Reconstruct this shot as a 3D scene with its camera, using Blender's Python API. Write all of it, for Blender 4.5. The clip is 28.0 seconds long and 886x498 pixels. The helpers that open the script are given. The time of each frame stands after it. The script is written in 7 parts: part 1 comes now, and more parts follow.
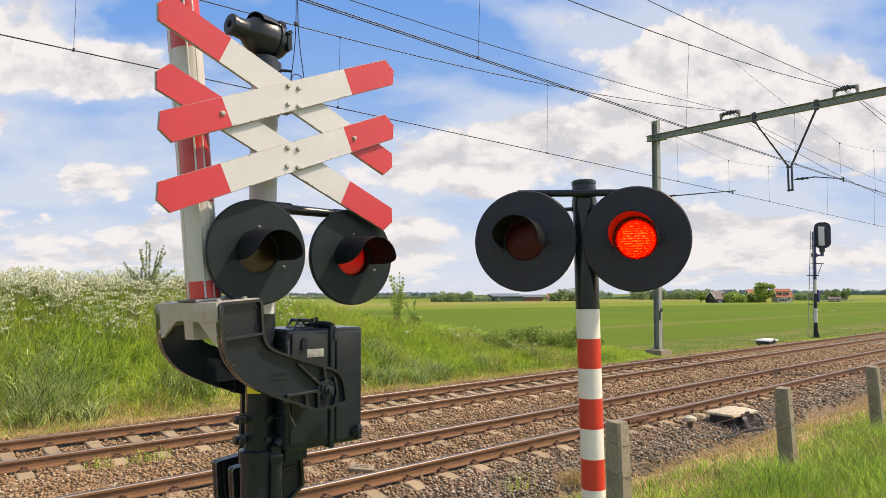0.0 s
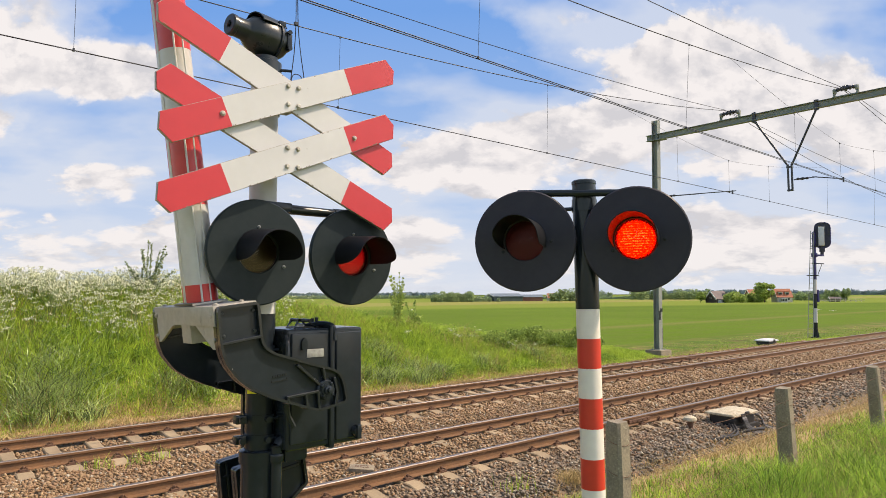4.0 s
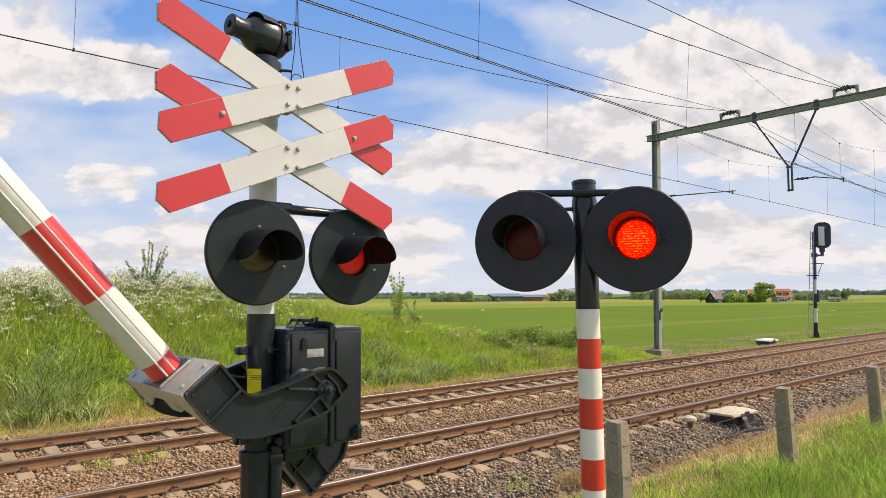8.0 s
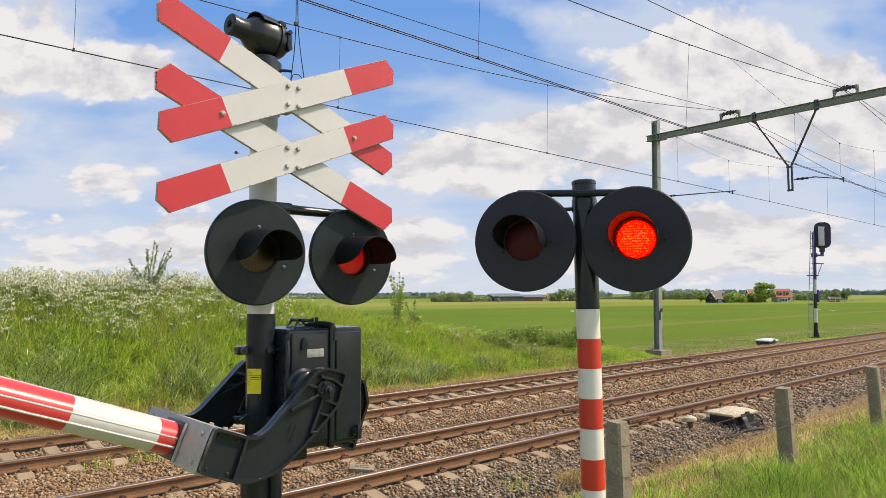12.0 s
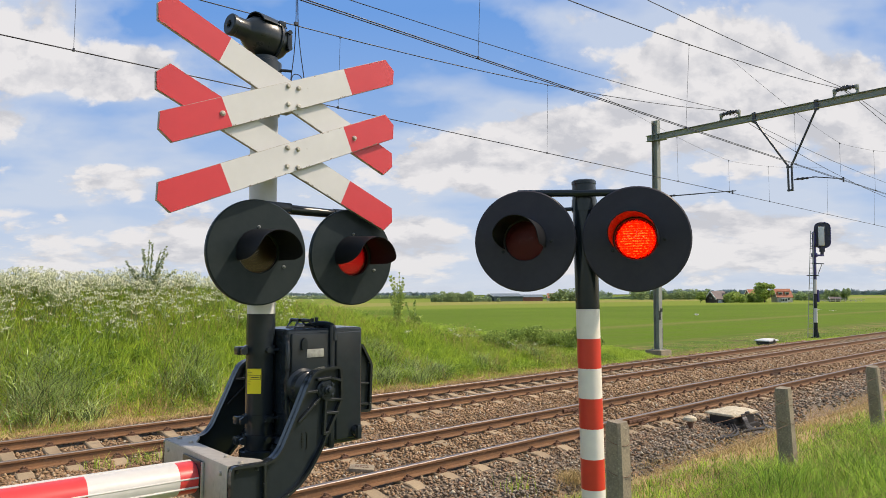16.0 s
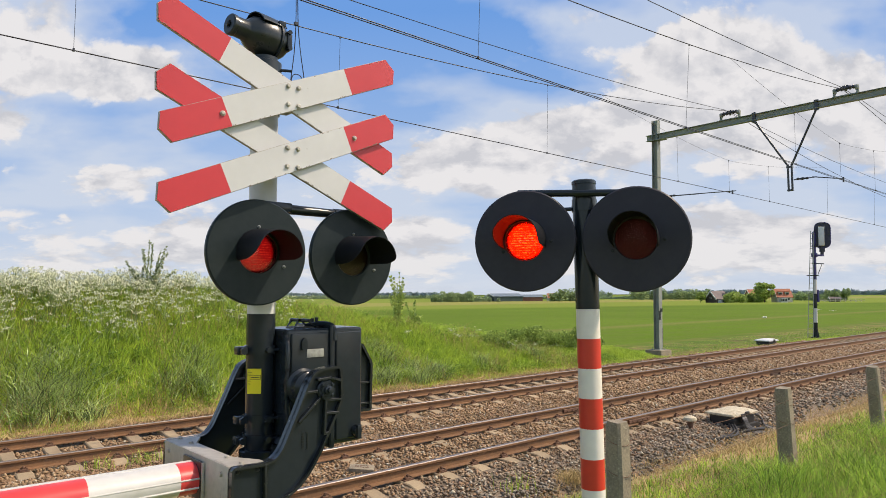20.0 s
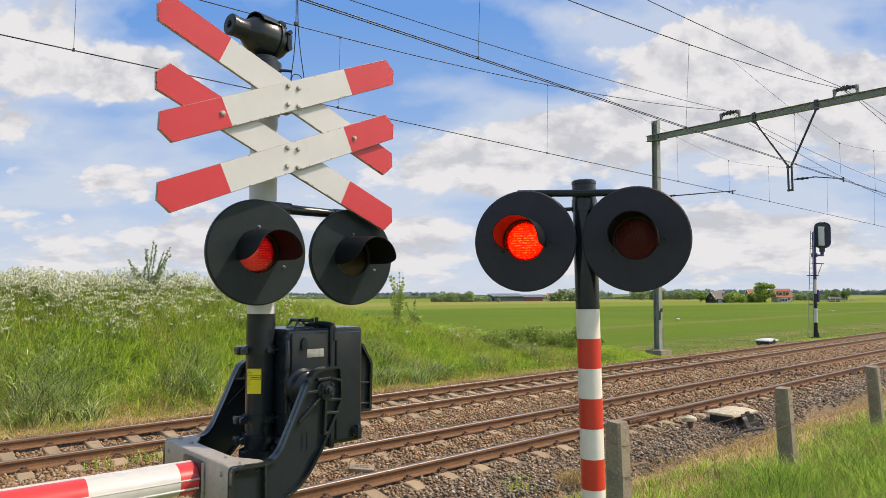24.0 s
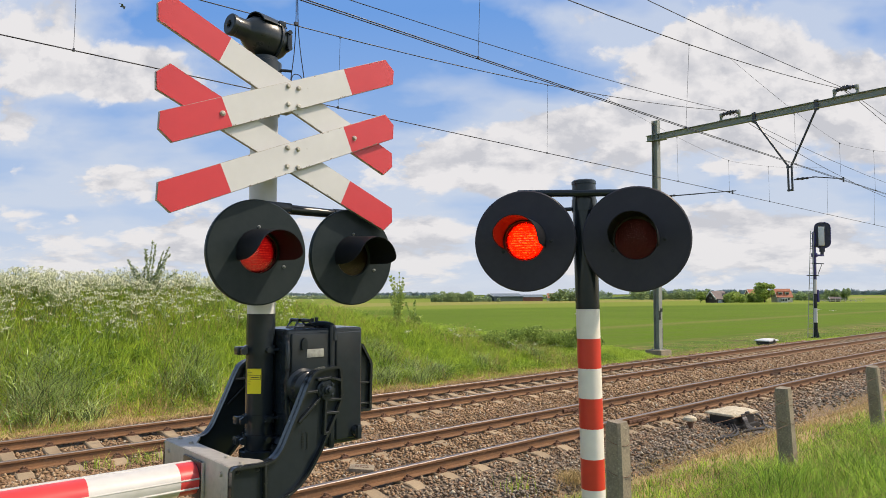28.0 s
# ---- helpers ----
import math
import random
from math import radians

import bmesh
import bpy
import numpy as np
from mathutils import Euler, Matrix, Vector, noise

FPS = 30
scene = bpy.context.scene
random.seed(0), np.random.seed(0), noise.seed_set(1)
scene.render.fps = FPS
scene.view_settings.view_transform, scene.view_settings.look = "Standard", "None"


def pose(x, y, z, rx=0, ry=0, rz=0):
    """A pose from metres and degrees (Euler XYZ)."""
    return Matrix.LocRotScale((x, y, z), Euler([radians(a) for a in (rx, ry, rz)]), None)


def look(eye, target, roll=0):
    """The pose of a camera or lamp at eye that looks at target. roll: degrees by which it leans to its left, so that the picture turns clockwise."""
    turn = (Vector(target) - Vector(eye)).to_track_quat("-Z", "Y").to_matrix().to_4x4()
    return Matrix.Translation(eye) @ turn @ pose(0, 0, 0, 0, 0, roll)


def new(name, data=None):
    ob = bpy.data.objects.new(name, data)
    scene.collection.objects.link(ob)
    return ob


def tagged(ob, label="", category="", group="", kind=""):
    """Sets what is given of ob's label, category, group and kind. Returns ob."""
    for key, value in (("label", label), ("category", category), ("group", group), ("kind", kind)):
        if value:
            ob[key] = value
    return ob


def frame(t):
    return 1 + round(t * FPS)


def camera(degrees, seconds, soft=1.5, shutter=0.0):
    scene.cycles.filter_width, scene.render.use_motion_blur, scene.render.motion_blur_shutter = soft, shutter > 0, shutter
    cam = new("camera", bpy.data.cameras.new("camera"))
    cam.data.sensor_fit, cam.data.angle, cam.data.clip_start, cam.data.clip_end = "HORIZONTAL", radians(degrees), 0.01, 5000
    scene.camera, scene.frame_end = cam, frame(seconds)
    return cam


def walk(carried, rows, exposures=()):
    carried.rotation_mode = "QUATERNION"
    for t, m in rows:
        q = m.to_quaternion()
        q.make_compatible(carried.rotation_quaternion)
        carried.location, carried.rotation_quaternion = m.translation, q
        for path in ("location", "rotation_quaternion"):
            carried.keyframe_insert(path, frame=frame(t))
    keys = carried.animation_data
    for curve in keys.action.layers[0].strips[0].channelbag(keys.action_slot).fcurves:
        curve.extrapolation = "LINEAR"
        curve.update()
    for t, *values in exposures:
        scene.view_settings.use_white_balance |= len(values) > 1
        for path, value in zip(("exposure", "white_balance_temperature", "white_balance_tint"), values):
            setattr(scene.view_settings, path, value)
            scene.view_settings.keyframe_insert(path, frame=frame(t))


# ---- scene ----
# World: x runs along the rails, y across them away from the camera, z = 0 is the rail head.
EYE = Vector((0.0, 0.0, 2.252))
YAW, PITCH, ROLL = 49.035, 3.927, -0.189
TURN, TILT = radians(YAW), radians(PITCH)
AHEAD = Vector((math.cos(TURN) * math.cos(TILT), math.sin(TURN) * math.cos(TILT), math.sin(TILT)))
cam = camera(67.76, 28.0, soft=0.72)
view = look(EYE, EYE + AHEAD, ROLL)
walk(cam, [(0.0, view), (28.0, view)], exposures=[(0.0, 0.07, 7400, 14), (9.5, 0.07, 7400, 14), (14.5, -0.06, 7100, 12), (28.0, -0.06, 7100, 12)])

# ---- light ----
SUN_WAY = Vector((0.62, -0.52, 1.0)).normalized()
sun_elevation = math.asin(SUN_WAY.z)
sun_data = bpy.data.lights.new("sun", "SUN")
sun_data.energy, sun_data.angle, sun_data.color = 4.0, radians(0.6), (1.0, 0.89, 0.74)
sun = new("sun", sun_data)
sun.matrix_world = look(SUN_WAY * 50, (0, 0, 0))
world = bpy.data.worlds.new("sky")
scene.world = world
world.use_nodes = True
wn, wl = world.node_tree.nodes, world.node_tree.links
wn.clear()
w_sky, w_bg, w_out = wn.new("ShaderNodeTexSky"), wn.new("ShaderNodeBackground"), wn.new("ShaderNodeOutputWorld")
w_sky.sky_type, w_sky.sun_disc = "NISHITA", False
w_sky.sun_elevation, w_sky.sun_rotation = sun_elevation, math.atan2(SUN_WAY.x, SUN_WAY.y)
w_sky.air_density, w_sky.dust_density = 1.0, 1.5
w_bg.inputs["Strength"].default_value = 0.21
wl.new(w_sky.outputs[0], w_bg.inputs["Color"])
wl.new(w_bg.outputs[0], w_out.inputs["Surface"])


# ---- materials ----
def tree_of(name):
    m = bpy.data.materials.new(name)
    m.use_nodes = True
    nt = m.node_tree
    nt.nodes.clear()
    out = nt.nodes.new("ShaderNodeOutputMaterial")
    return m, nt, out


def math_node(nt, op, a, b=None, c=None, clamp=False):
    n = nt.nodes.new("ShaderNodeMath")
    n.operation, n.use_clamp = op, clamp
    for i, v in enumerate((a, b, c)):
        if v is None:
            continue
        if isinstance(v, (int, float)):
            n.inputs[i].default_value = v
        else:
            nt.links.new(v, n.inputs[i])
    return n.outputs[0]


def noise_node(nt, vector, scale, detail=4.0, rough=0.55):
    n = nt.nodes.new("ShaderNodeTexNoise")
    n.inputs["Scale"].default_value, n.inputs["Detail"].default_value, n.inputs["Roughness"].default_value = scale, detail, rough
    if vector is not None:
        nt.links.new(vector, n.inputs["Vector"])
    return n.outputs["Fac"]


def mix_node(nt, fac, a, b, blend="MIX"):
    n = nt.nodes.new("ShaderNodeMix")
    n.data_type, n.blend_type = "RGBA", blend
    for sock, v in ((n.inputs[0], fac), (n.inputs[6], a), (n.inputs[7], b)):
        if isinstance(v, (int, float)):
            sock.default_value = v
        elif isinstance(v, tuple):
            sock.default_value = (*v, 1.0) if len(v) == 3 else v
        else:
            nt.links.new(v, sock)
    return n.outputs[2]


def ramp_node(nt, fac, lo, hi):
    n = nt.nodes.new("ShaderNodeMapRange")
    n.inputs[1].default_value, n.inputs[2].default_value = lo, hi
    nt.links.new(fac, n.inputs[0])
    return n.outputs[0]


def surface(name, base, rough=0.6, metal=0.0, other=None, fine=60.0, coarse=4.0, bump=0.15, depth=0.01, wear=None, wear_at=(0.62, 0.72), wear_scale=14.0,
            rand=0.0, island=False, coat=0.0, spec=0.5, translucent=0.0, rough_var=0.12):
    """A principled surface with variation at two scales, optional wear and a change from piece to piece."""
    m, nt, out = tree_of(name)
    bsdf = nt.nodes.new("ShaderNodeBsdfPrincipled")
    geo = nt.nodes.new("ShaderNodeTexCoord").outputs["Object"] if not island else nt.nodes.new("ShaderNodeNewGeometry").outputs["Position"]
    n_fine, n_coarse = noise_node(nt, geo, fine), noise_node(nt, geo, coarse, 3.0)
    other = other or tuple(c * 0.7 for c in base)
    both = math_node(nt, "ADD", math_node(nt, "MULTIPLY", n_fine, 0.5), math_node(nt, "MULTIPLY", n_coarse, 0.5))
    col = mix_node(nt, ramp_node(nt, both, 0.36, 0.64), other, base)
    if rand or island:
        if island:
            r = nt.nodes.new("ShaderNodeNewGeometry").outputs["Random Per Island"]
        else:
            r = nt.nodes.new("ShaderNodeObjectInfo").outputs["Random"]
        hsv = nt.nodes.new("ShaderNodeHueSaturation")
        nt.links.new(col, hsv.inputs["Color"])
        nt.links.new(math_node(nt, "MULTIPLY_ADD", r, 2 * rand, 1 - rand), hsv.inputs["Value"])
        nt.links.new(math_node(nt, "MULTIPLY_ADD", r, -0.04 * (1 if island else 0), 0.5 + 0.02 * (1 if island else 0)), hsv.inputs["Hue"])
        col = hsv.outputs["Color"]
    if wear:
        w = ramp_node(nt, noise_node(nt, geo, wear_scale, 6.0, 0.65), *wear_at)
        col = mix_node(nt, w, col, wear)
    nt.links.new(col, bsdf.inputs["Base Color"])
    nt.links.new(math_node(nt, "MULTIPLY_ADD", n_coarse, 2 * rough_var, rough - rough_var, clamp=True), bsdf.inputs["Roughness"])
    bsdf.inputs["Metallic"].default_value = metal
    bsdf.inputs["Coat Weight"].default_value = coat
    bsdf.inputs["Specular IOR Level"].default_value = spec
    if bump:
        b = nt.nodes.new("ShaderNodeBump")
        b.inputs["Strength"].default_value, b.inputs["Distance"].default_value = bump, depth
        nt.links.new(n_fine, b.inputs["Height"])
        nt.links.new(b.outputs[0], bsdf.inputs["Normal"])
    if translucent:
        t = nt.nodes.new("ShaderNodeBsdfTranslucent")
        nt.links.new(col, t.inputs["Color"])
        mx = nt.nodes.new("ShaderNodeMixShader")
        mx.inputs[0].default_value = translucent
        nt.links.new(bsdf.outputs[0], mx.inputs[1])
        nt.links.new(t.outputs[0], mx.inputs[2])
        nt.links.new(mx.outputs[0], out.inputs["Surface"])
    else:
        nt.links.new(bsdf.outputs[0], out.inputs["Surface"])
    return m


M_BLACK = surface("black_paint", (0.0155, 0.0215, 0.0275), 0.2, other=(0.020, 0.027, 0.034), fine=26, coarse=5, bump=0.05, depth=0.003, spec=0.34, rough_var=0.06, wear=(0.05, 0.05, 0.048), wear_at=(0.74, 0.79), wear_scale=30)
M_BOARD = surface("matt_black_board", (0.021, 0.029, 0.031), 0.3, other=(0.026, 0.034, 0.036), fine=40, coarse=9, bump=0.02, depth=0.002, wear=(0.036, 0.042, 0.043), wear_at=(0.72, 0.8), wear_scale=9, spec=0.12, rough_var=0.05)
M_BOARD_BLUE = surface("matt_blue_black_board", (0.041, 0.040, 0.052), 0.4, other=(0.047, 0.046, 0.058), fine=40, coarse=9, bump=0.02, depth=0.002, spec=0.15)
# pale flecks paint edge glints into the black, along with wear
M_EDGE = surface("worn_glint_black_edge", (0.014, 0.018, 0.022), 0.2, other=(0.022, 0.026, 0.029), fine=60, bump=0.06, depth=0.002, wear=(0.26, 0.25, 0.23), wear_at=(0.66, 0.71), wear_scale=45, spec=0.5)
M_BELL = surface("weathered_bell_paint", (0.011, 0.016, 0.017), 0.3, other=(0.017, 0.023, 0.024), fine=30, coarse=9, bump=0.14, depth=0.003, wear=(0.045, 0.05, 0.05), wear_at=(0.66, 0.76), wear_scale=20, spec=0.5)
M_HOOD = surface("hood_black", (0.0125, 0.0135, 0.016), 0.45, other=(0.016, 0.017, 0.020), fine=120, bump=0.04, depth=0.002, spec=0.14)
M_WHITE = surface("white_reflective_sheet", (0.62, 0.618, 0.61), 0.42, other=(0.56, 0.557, 0.545), fine=7, coarse=2.5, bump=0.03, depth=0.002, wear=(0.32, 0.31, 0.27), wear_at=(0.7, 0.8), wear_scale=17)
M_RED = surface("red_reflective_sheet", (0.60, 0.035, 0.044), 0.4, other=(0.53, 0.03, 0.038), fine=7, coarse=2.5, bump=0.03, depth=0.002, wear=(0.4, 0.16, 0.13), wear_at=(0.73, 0.8), wear_scale=21)
M_RED_PAINT = surface("red_band", (0.7, 0.05, 0.03), 0.35, other=(0.63, 0.045, 0.027), fine=30, coarse=5, bump=0.03, depth=0.002, wear=(0.35, 0.14, 0.1), wear_at=(0.74, 0.8))
M_WHITE_PAINT = surface("white_band", (0.65, 0.635, 0.60), 0.35, other=(0.585, 0.57, 0.535), fine=30, coarse=5, bump=0.03, depth=0.002, wear=(0.45, 0.44, 0.4), wear_at=(0.72, 0.82))
M_BAND_WHITE = surface("cream_band", (0.86, 0.80, 0.725), 0.35, other=(0.79, 0.735, 0.66), fine=30, coarse=5, bump=0.03, depth=0.002, wear=(0.45, 0.43, 0.38), wear_at=(0.74, 0.82))
M_BOOM_RED = surface("boom_red_sheet", (0.68, 0.06, 0.058), 0.32, other=(0.61, 0.05, 0.05), fine=20, coarse=4, bump=0.03, depth=0.002, wear=(0.4, 0.14, 0.12), wear_at=(0.75, 0.82))
M_CHIP = surface("chipped_edge", (0.30, 0.24, 0.20), 0.8, other=(0.17, 0.13, 0.11), fine=90, bump=0.1, depth=0.001)
M_ALU = surface("weathered_aluminium", (0.48, 0.445, 0.39), 0.5, metal=0.2, other=(0.38, 0.35, 0.30), fine=35, coarse=6, bump=0.06, depth=0.003, wear=(0.2, 0.19, 0.17), wear_at=(0.6, 0.8))
M_STEEL = surface("galvanised_steel", (0.34, 0.35, 0.34), 0.48, metal=0.6, other=(0.26, 0.27, 0.26), fine=60, bump=0.05, depth=0.003)
M_MAST = surface("galvanised_mast", (0.30, 0.32, 0.28), 0.6, metal=0.1, other=(0.22, 0.24, 0.21), fine=18, coarse=2, bump=0.08, depth=0.004, wear=(0.13, 0.1, 0.07), wear_at=(0.66, 0.8), wear_scale=6)
M_GREY_POST = surface("grey_painted_post", (0.66, 0.655, 0.635), 0.4, other=(0.59, 0.585, 0.565), fine=25, coarse=3, bump=0.04, depth=0.002)
M_YELLOW = surface("yellow_plate", (0.8, 0.68, 0.02), 0.45, other=(0.74, 0.62, 0.02), fine=30, bump=0.02)
M_PLATE = surface("worn_name_plate", (0.42, 0.43, 0.38), 0.5, other=(0.22, 0.22, 0.2), fine=60, bump=0.05)
M_PRINT = surface("dark_print", (0.03, 0.03, 0.02), 0.6, bump=0)
M_BOLT = surface("bolt_head", (0.55, 0.52, 0.46), 0.45, metal=0.3, other=(0.38, 0.34, 0.28), fine=160, bump=0.1, depth=0.002)
M_RAIL = surface("rusty_rail", (0.215, 0.108, 0.048), 0.75, other=(0.135, 0.068, 0.033), fine=40, coarse=3, bump=0.2, depth=0.004, wear=(0.25, 0.16, 0.1), wear_at=(0.6, 0.8), wear_scale=5)
M_HEAD = surface("polished_rail_head", (0.235, 0.20, 0.19), 0.46, metal=0.65, other=(0.17, 0.14, 0.125), fine=30, coarse=2, bump=0.02, depth=0.001)
M_CLIP = surface("rusty_fastener", (0.17, 0.085, 0.048), 0.8, other=(0.10, 0.055, 0.036), fine=90, bump=0.2, depth=0.004)
M_SLEEPER = surface("concrete_sleeper", (0.38, 0.29, 0.18), 0.85, other=(0.28, 0.205, 0.125), fine=50, coarse=5, bump=0.25, depth=0.006, rand=0.12)
M_CONCRETE = surface("weathered_concrete", (0.32, 0.265, 0.185), 0.9, other=(0.18, 0.15, 0.105), fine=45, coarse=6, bump=0.4, depth=0.008, wear=(0.46, 0.41, 0.31), wear_at=(0.6, 0.68), wear_scale=55)


def stone_material():
    """Crushed stone: rust-stained brown between the rails, clean grey on the near shoulder, every stone its own tone."""
    m, nt, out = tree_of("ballast_stone")
    bsdf = nt.nodes.new("ShaderNodeBsdfPrincipled")
    geo = nt.nodes.new("ShaderNodeNewGeometry")
    pos, r = geo.outputs["Position"], geo.outputs["Random Per Island"]
    sep = nt.nodes.new("ShaderNodeSeparateXYZ")
    nt.links.new(pos, sep.inputs[0])
    patch, fine = noise_node(nt, pos, 0.7, 3.0), noise_node(nt, pos, 70.0, 3.0)
    grey = ramp_node(nt, math_node(nt, "MULTIPLY_ADD", patch, 1.6, sep.outputs[1]), 8.0, 6.4)
    grey = math_node(nt, "MULTIPLY_ADD", ramp_node(nt, patch, 0.5, 0.7), 0.15, grey, clamp=True)
    brown = mix_node(nt, r, (0.215, 0.115, 0.052), (0.47, 0.32, 0.175))
    cool = mix_node(nt, r, (0.125, 0.107, 0.084), (0.335, 0.30, 0.24))
    col = mix_node(nt, grey, brown, cool)
    hue = nt.nodes.new("ShaderNodeMath")
    hue.operation = "FRACT"
    nt.links.new(math_node(nt, "MULTIPLY", r, 37.0), hue.inputs[0])
    col = mix_node(nt, ramp_node(nt, hue.outputs[0], 0.80, 0.82), col, (0.33, 0.20, 0.11))
    col = mix_node(nt, ramp_node(nt, hue.outputs[0], 0.06, 0.05), col, (0.50, 0.44, 0.33))
    col = mix_node(nt, math_node(nt, "MULTIPLY", fine, 0.5), col, mix_node(nt, 0.5, col, (0.02, 0.017, 0.013)))
    nt.links.new(col, bsdf.inputs["Base Color"])
    bsdf.inputs["Roughness"].default_value = 0.85
    b = nt.nodes.new("ShaderNodeBump")
    b.inputs["Strength"].default_value, b.inputs["Distance"].default_value = 0.25, 0.004
    nt.links.new(fine, b.inputs["Height"])
    nt.links.new(b.outputs[0], bsdf.inputs["Normal"])
    nt.links.new(bsdf.outputs[0], out.inputs["Surface"])
    return m


M_STONE = stone_material()
M_BALLAST = surface("ballast_bed", (0.25, 0.185, 0.122), 0.9, other=(0.14, 0.104, 0.07), fine=24, coarse=1.1, bump=0.8, depth=0.04)
M_DIRTY_LID = surface("lichen_lid", (0.62, 0.56, 0.42), 0.75, other=(0.40, 0.33, 0.22), fine=28, coarse=7, bump=0.3, depth=0.004, wear=(0.14, 0.13, 0.11), wear_at=(0.62, 0.7), wear_scale=26)
M_VIOLET = surface("violet_blue_paint", (0.055, 0.045, 0.17), 0.4, other=(0.075, 0.06, 0.20), fine=20, bump=0.04)
M_SIGNAL = surface("blue_black_paint", (0.022, 0.026, 0.045), 0.4, other=(0.032, 0.036, 0.06), fine=20, bump=0.04)
M_LID = surface("white_lid", (0.62, 0.63, 0.62), 0.4, other=(0.7, 0.71, 0.72), fine=30, bump=0.05)
M_RUBBER = surface("black_cable", (0.025, 0.025, 0.027), 0.55, bump=0.05)
M_CABLE = surface("grey_cable", (0.17, 0.17, 0.18), 0.5, bump=0.05)
M_WIRE = surface("dark_copper_wire", (0.03, 0.032, 0.04), 0.5, metal=0.3, bump=0)
M_RUSTWIRE = surface("rusty_wire", (0.2, 0.1, 0.06), 0.8, bump=0.1)
M_INSULATOR = surface("brown_insulator", (0.05, 0.05, 0.06), 0.3, bump=0.02)


def glass(name, tint, gloss):
    m, nt, out = tree_of(name)
    t, g, mx = nt.nodes.new("ShaderNodeBsdfTransparent"), nt.nodes.new("ShaderNodeBsdfGlossy"), nt.nodes.new("ShaderNodeMixShader")
    t.inputs["Color"].default_value = (*tint, 1)
    g.inputs["Roughness"].default_value = 0.12
    mx.inputs[0].default_value = gloss
    nt.links.new(t.outputs[0], mx.inputs[1])
    nt.links.new(g.outputs[0], mx.inputs[2])
    nt.links.new(mx.outputs[0], out.inputs["Surface"])
    return m


def glow(name, deep, peak, strength, cells):
    """Small glowing diodes behind a ribbed lens: bright peaks on a deeper ground."""
    m, nt, out = tree_of(name)
    co = nt.nodes.new("ShaderNodeTexCoord").outputs["Object"]
    v = nt.nodes.new("ShaderNodeTexVoronoi")
    v.inputs["Scale"].default_value = cells
    nt.links.new(co, v.inputs["Vector"])
    grain = noise_node(nt, co, cells * 2.2, 2.0)
    sep = nt.nodes.new("ShaderNodeSeparateXYZ")
    nt.links.new(co, sep.inputs[0])
    lines = math_node(nt, "MULTIPLY", math_node(nt, "SINE", math_node(nt, "MULTIPLY", sep.outputs[2], 560.0)), 0.42)
    f = math_node(nt, "ADD", math_node(nt, "ADD", ramp_node(nt, v.outputs["Distance"], 0.55, 0.08), lines), math_node(nt, "MULTIPLY_ADD", grain, 2.1, -1.16))
    flat = nt.nodes.new("ShaderNodeCombineXYZ")
    nt.links.new(sep.outputs[0], flat.inputs[0])
    nt.links.new(sep.outputs[2], flat.inputs[1])
    size = nt.nodes.new("ShaderNodeVectorMath")
    size.operation = "LENGTH"
    nt.links.new(flat.outputs[0], size.inputs[0])
    f = math_node(nt, "MULTIPLY_ADD", ramp_node(nt, size.outputs["Value"], 0.035, 0.085), -0.42, f)
    ragged = math_node(nt, "MULTIPLY_ADD", grain, 0.03, math_node(nt, "ADD", size.outputs["Value"], -0.015))
    e = nt.nodes.new("ShaderNodeEmission")
    nt.links.new(mix_node(nt, math_node(nt, "MULTIPLY", f, 1.0, clamp=True), deep, peak), e.inputs["Color"])
    nt.links.new(math_node(nt, "MULTIPLY_ADD", ramp_node(nt, ragged, 0.086, 0.076), 0.97 * strength, 0.03 * strength), e.inputs["Strength"])
    nt.links.new(e.outputs[0], out.inputs["Surface"])
    return m


M_LENS = glass("red_lens_glass", (0.95, 0.62, 0.6), 0.011)
M_LENS_CLEAR = glass("clear_lens_glass", (0.8, 0.75, 0.65), 0.025)
M_LED = glow("red_led_array", (3.0, 0.04, 0.014), (5.2, 0.85, 0.11), 1.0, 95)
M_LED_DIM = glow("red_led_array_oblique", (0.34, 0.004, 0.007), (1.3, 0.07, 0.06), 1.0, 150)
M_SHUT_RED = surface("dark_red_shade", (0.034, 0.004, 0.009), 0.35, other=(0.018, 0.003, 0.007), fine=90, coarse=20, bump=0.05)
M_SHUT_AMBER = surface("dark_amber_shade", (0.05, 0.036, 0.012), 0.4, other=(0.03, 0.023, 0.010), fine=90, coarse=20, bump=0.05)
M_GRASS = surface("fresh_grass", (0.52, 0.66, 0.105), 0.5, other=(0.33, 0.48, 0.065), fine=4.5, coarse=0.9, bump=0, rand=0.5, island=True, translucent=0.45, spec=0.3)
M_VERGE = surface("verge_grass_blade", (0.43, 0.62, 0.09), 0.5, other=(0.19, 0.34, 0.05), fine=5.5, coarse=1.4, bump=0, rand=0.75, island=True, translucent=0.42, spec=0.3)
M_WEED = surface("broad_weed_leaf", (0.36, 0.50, 0.09), 0.5, other=(0.20, 0.33, 0.055), fine=3, coarse=0.7, bump=0, rand=0.4, island=True, translucent=0.4, spec=0.25)
M_LONGGRASS = surface("dark_tuft_grass", (0.44, 0.54, 0.22), 0.34, other=(0.25, 0.36, 0.11), fine=3, coarse=0.6, bump=0, rand=0.9, island=True, translucent=0.25, spec=0.6)
M_DRY = surface("dry_grass", (0.58, 0.43, 0.20), 0.7, other=(0.38, 0.29, 0.12), fine=3, coarse=0.7, bump=0, rand=0.35, island=True, translucent=0.25)
M_FLOWER = surface("white_umbel", (0.73, 0.74, 0.54), 0.8, other=(0.58, 0.61, 0.41), fine=5, bump=0, rand=0.15, island=True, translucent=0.35)
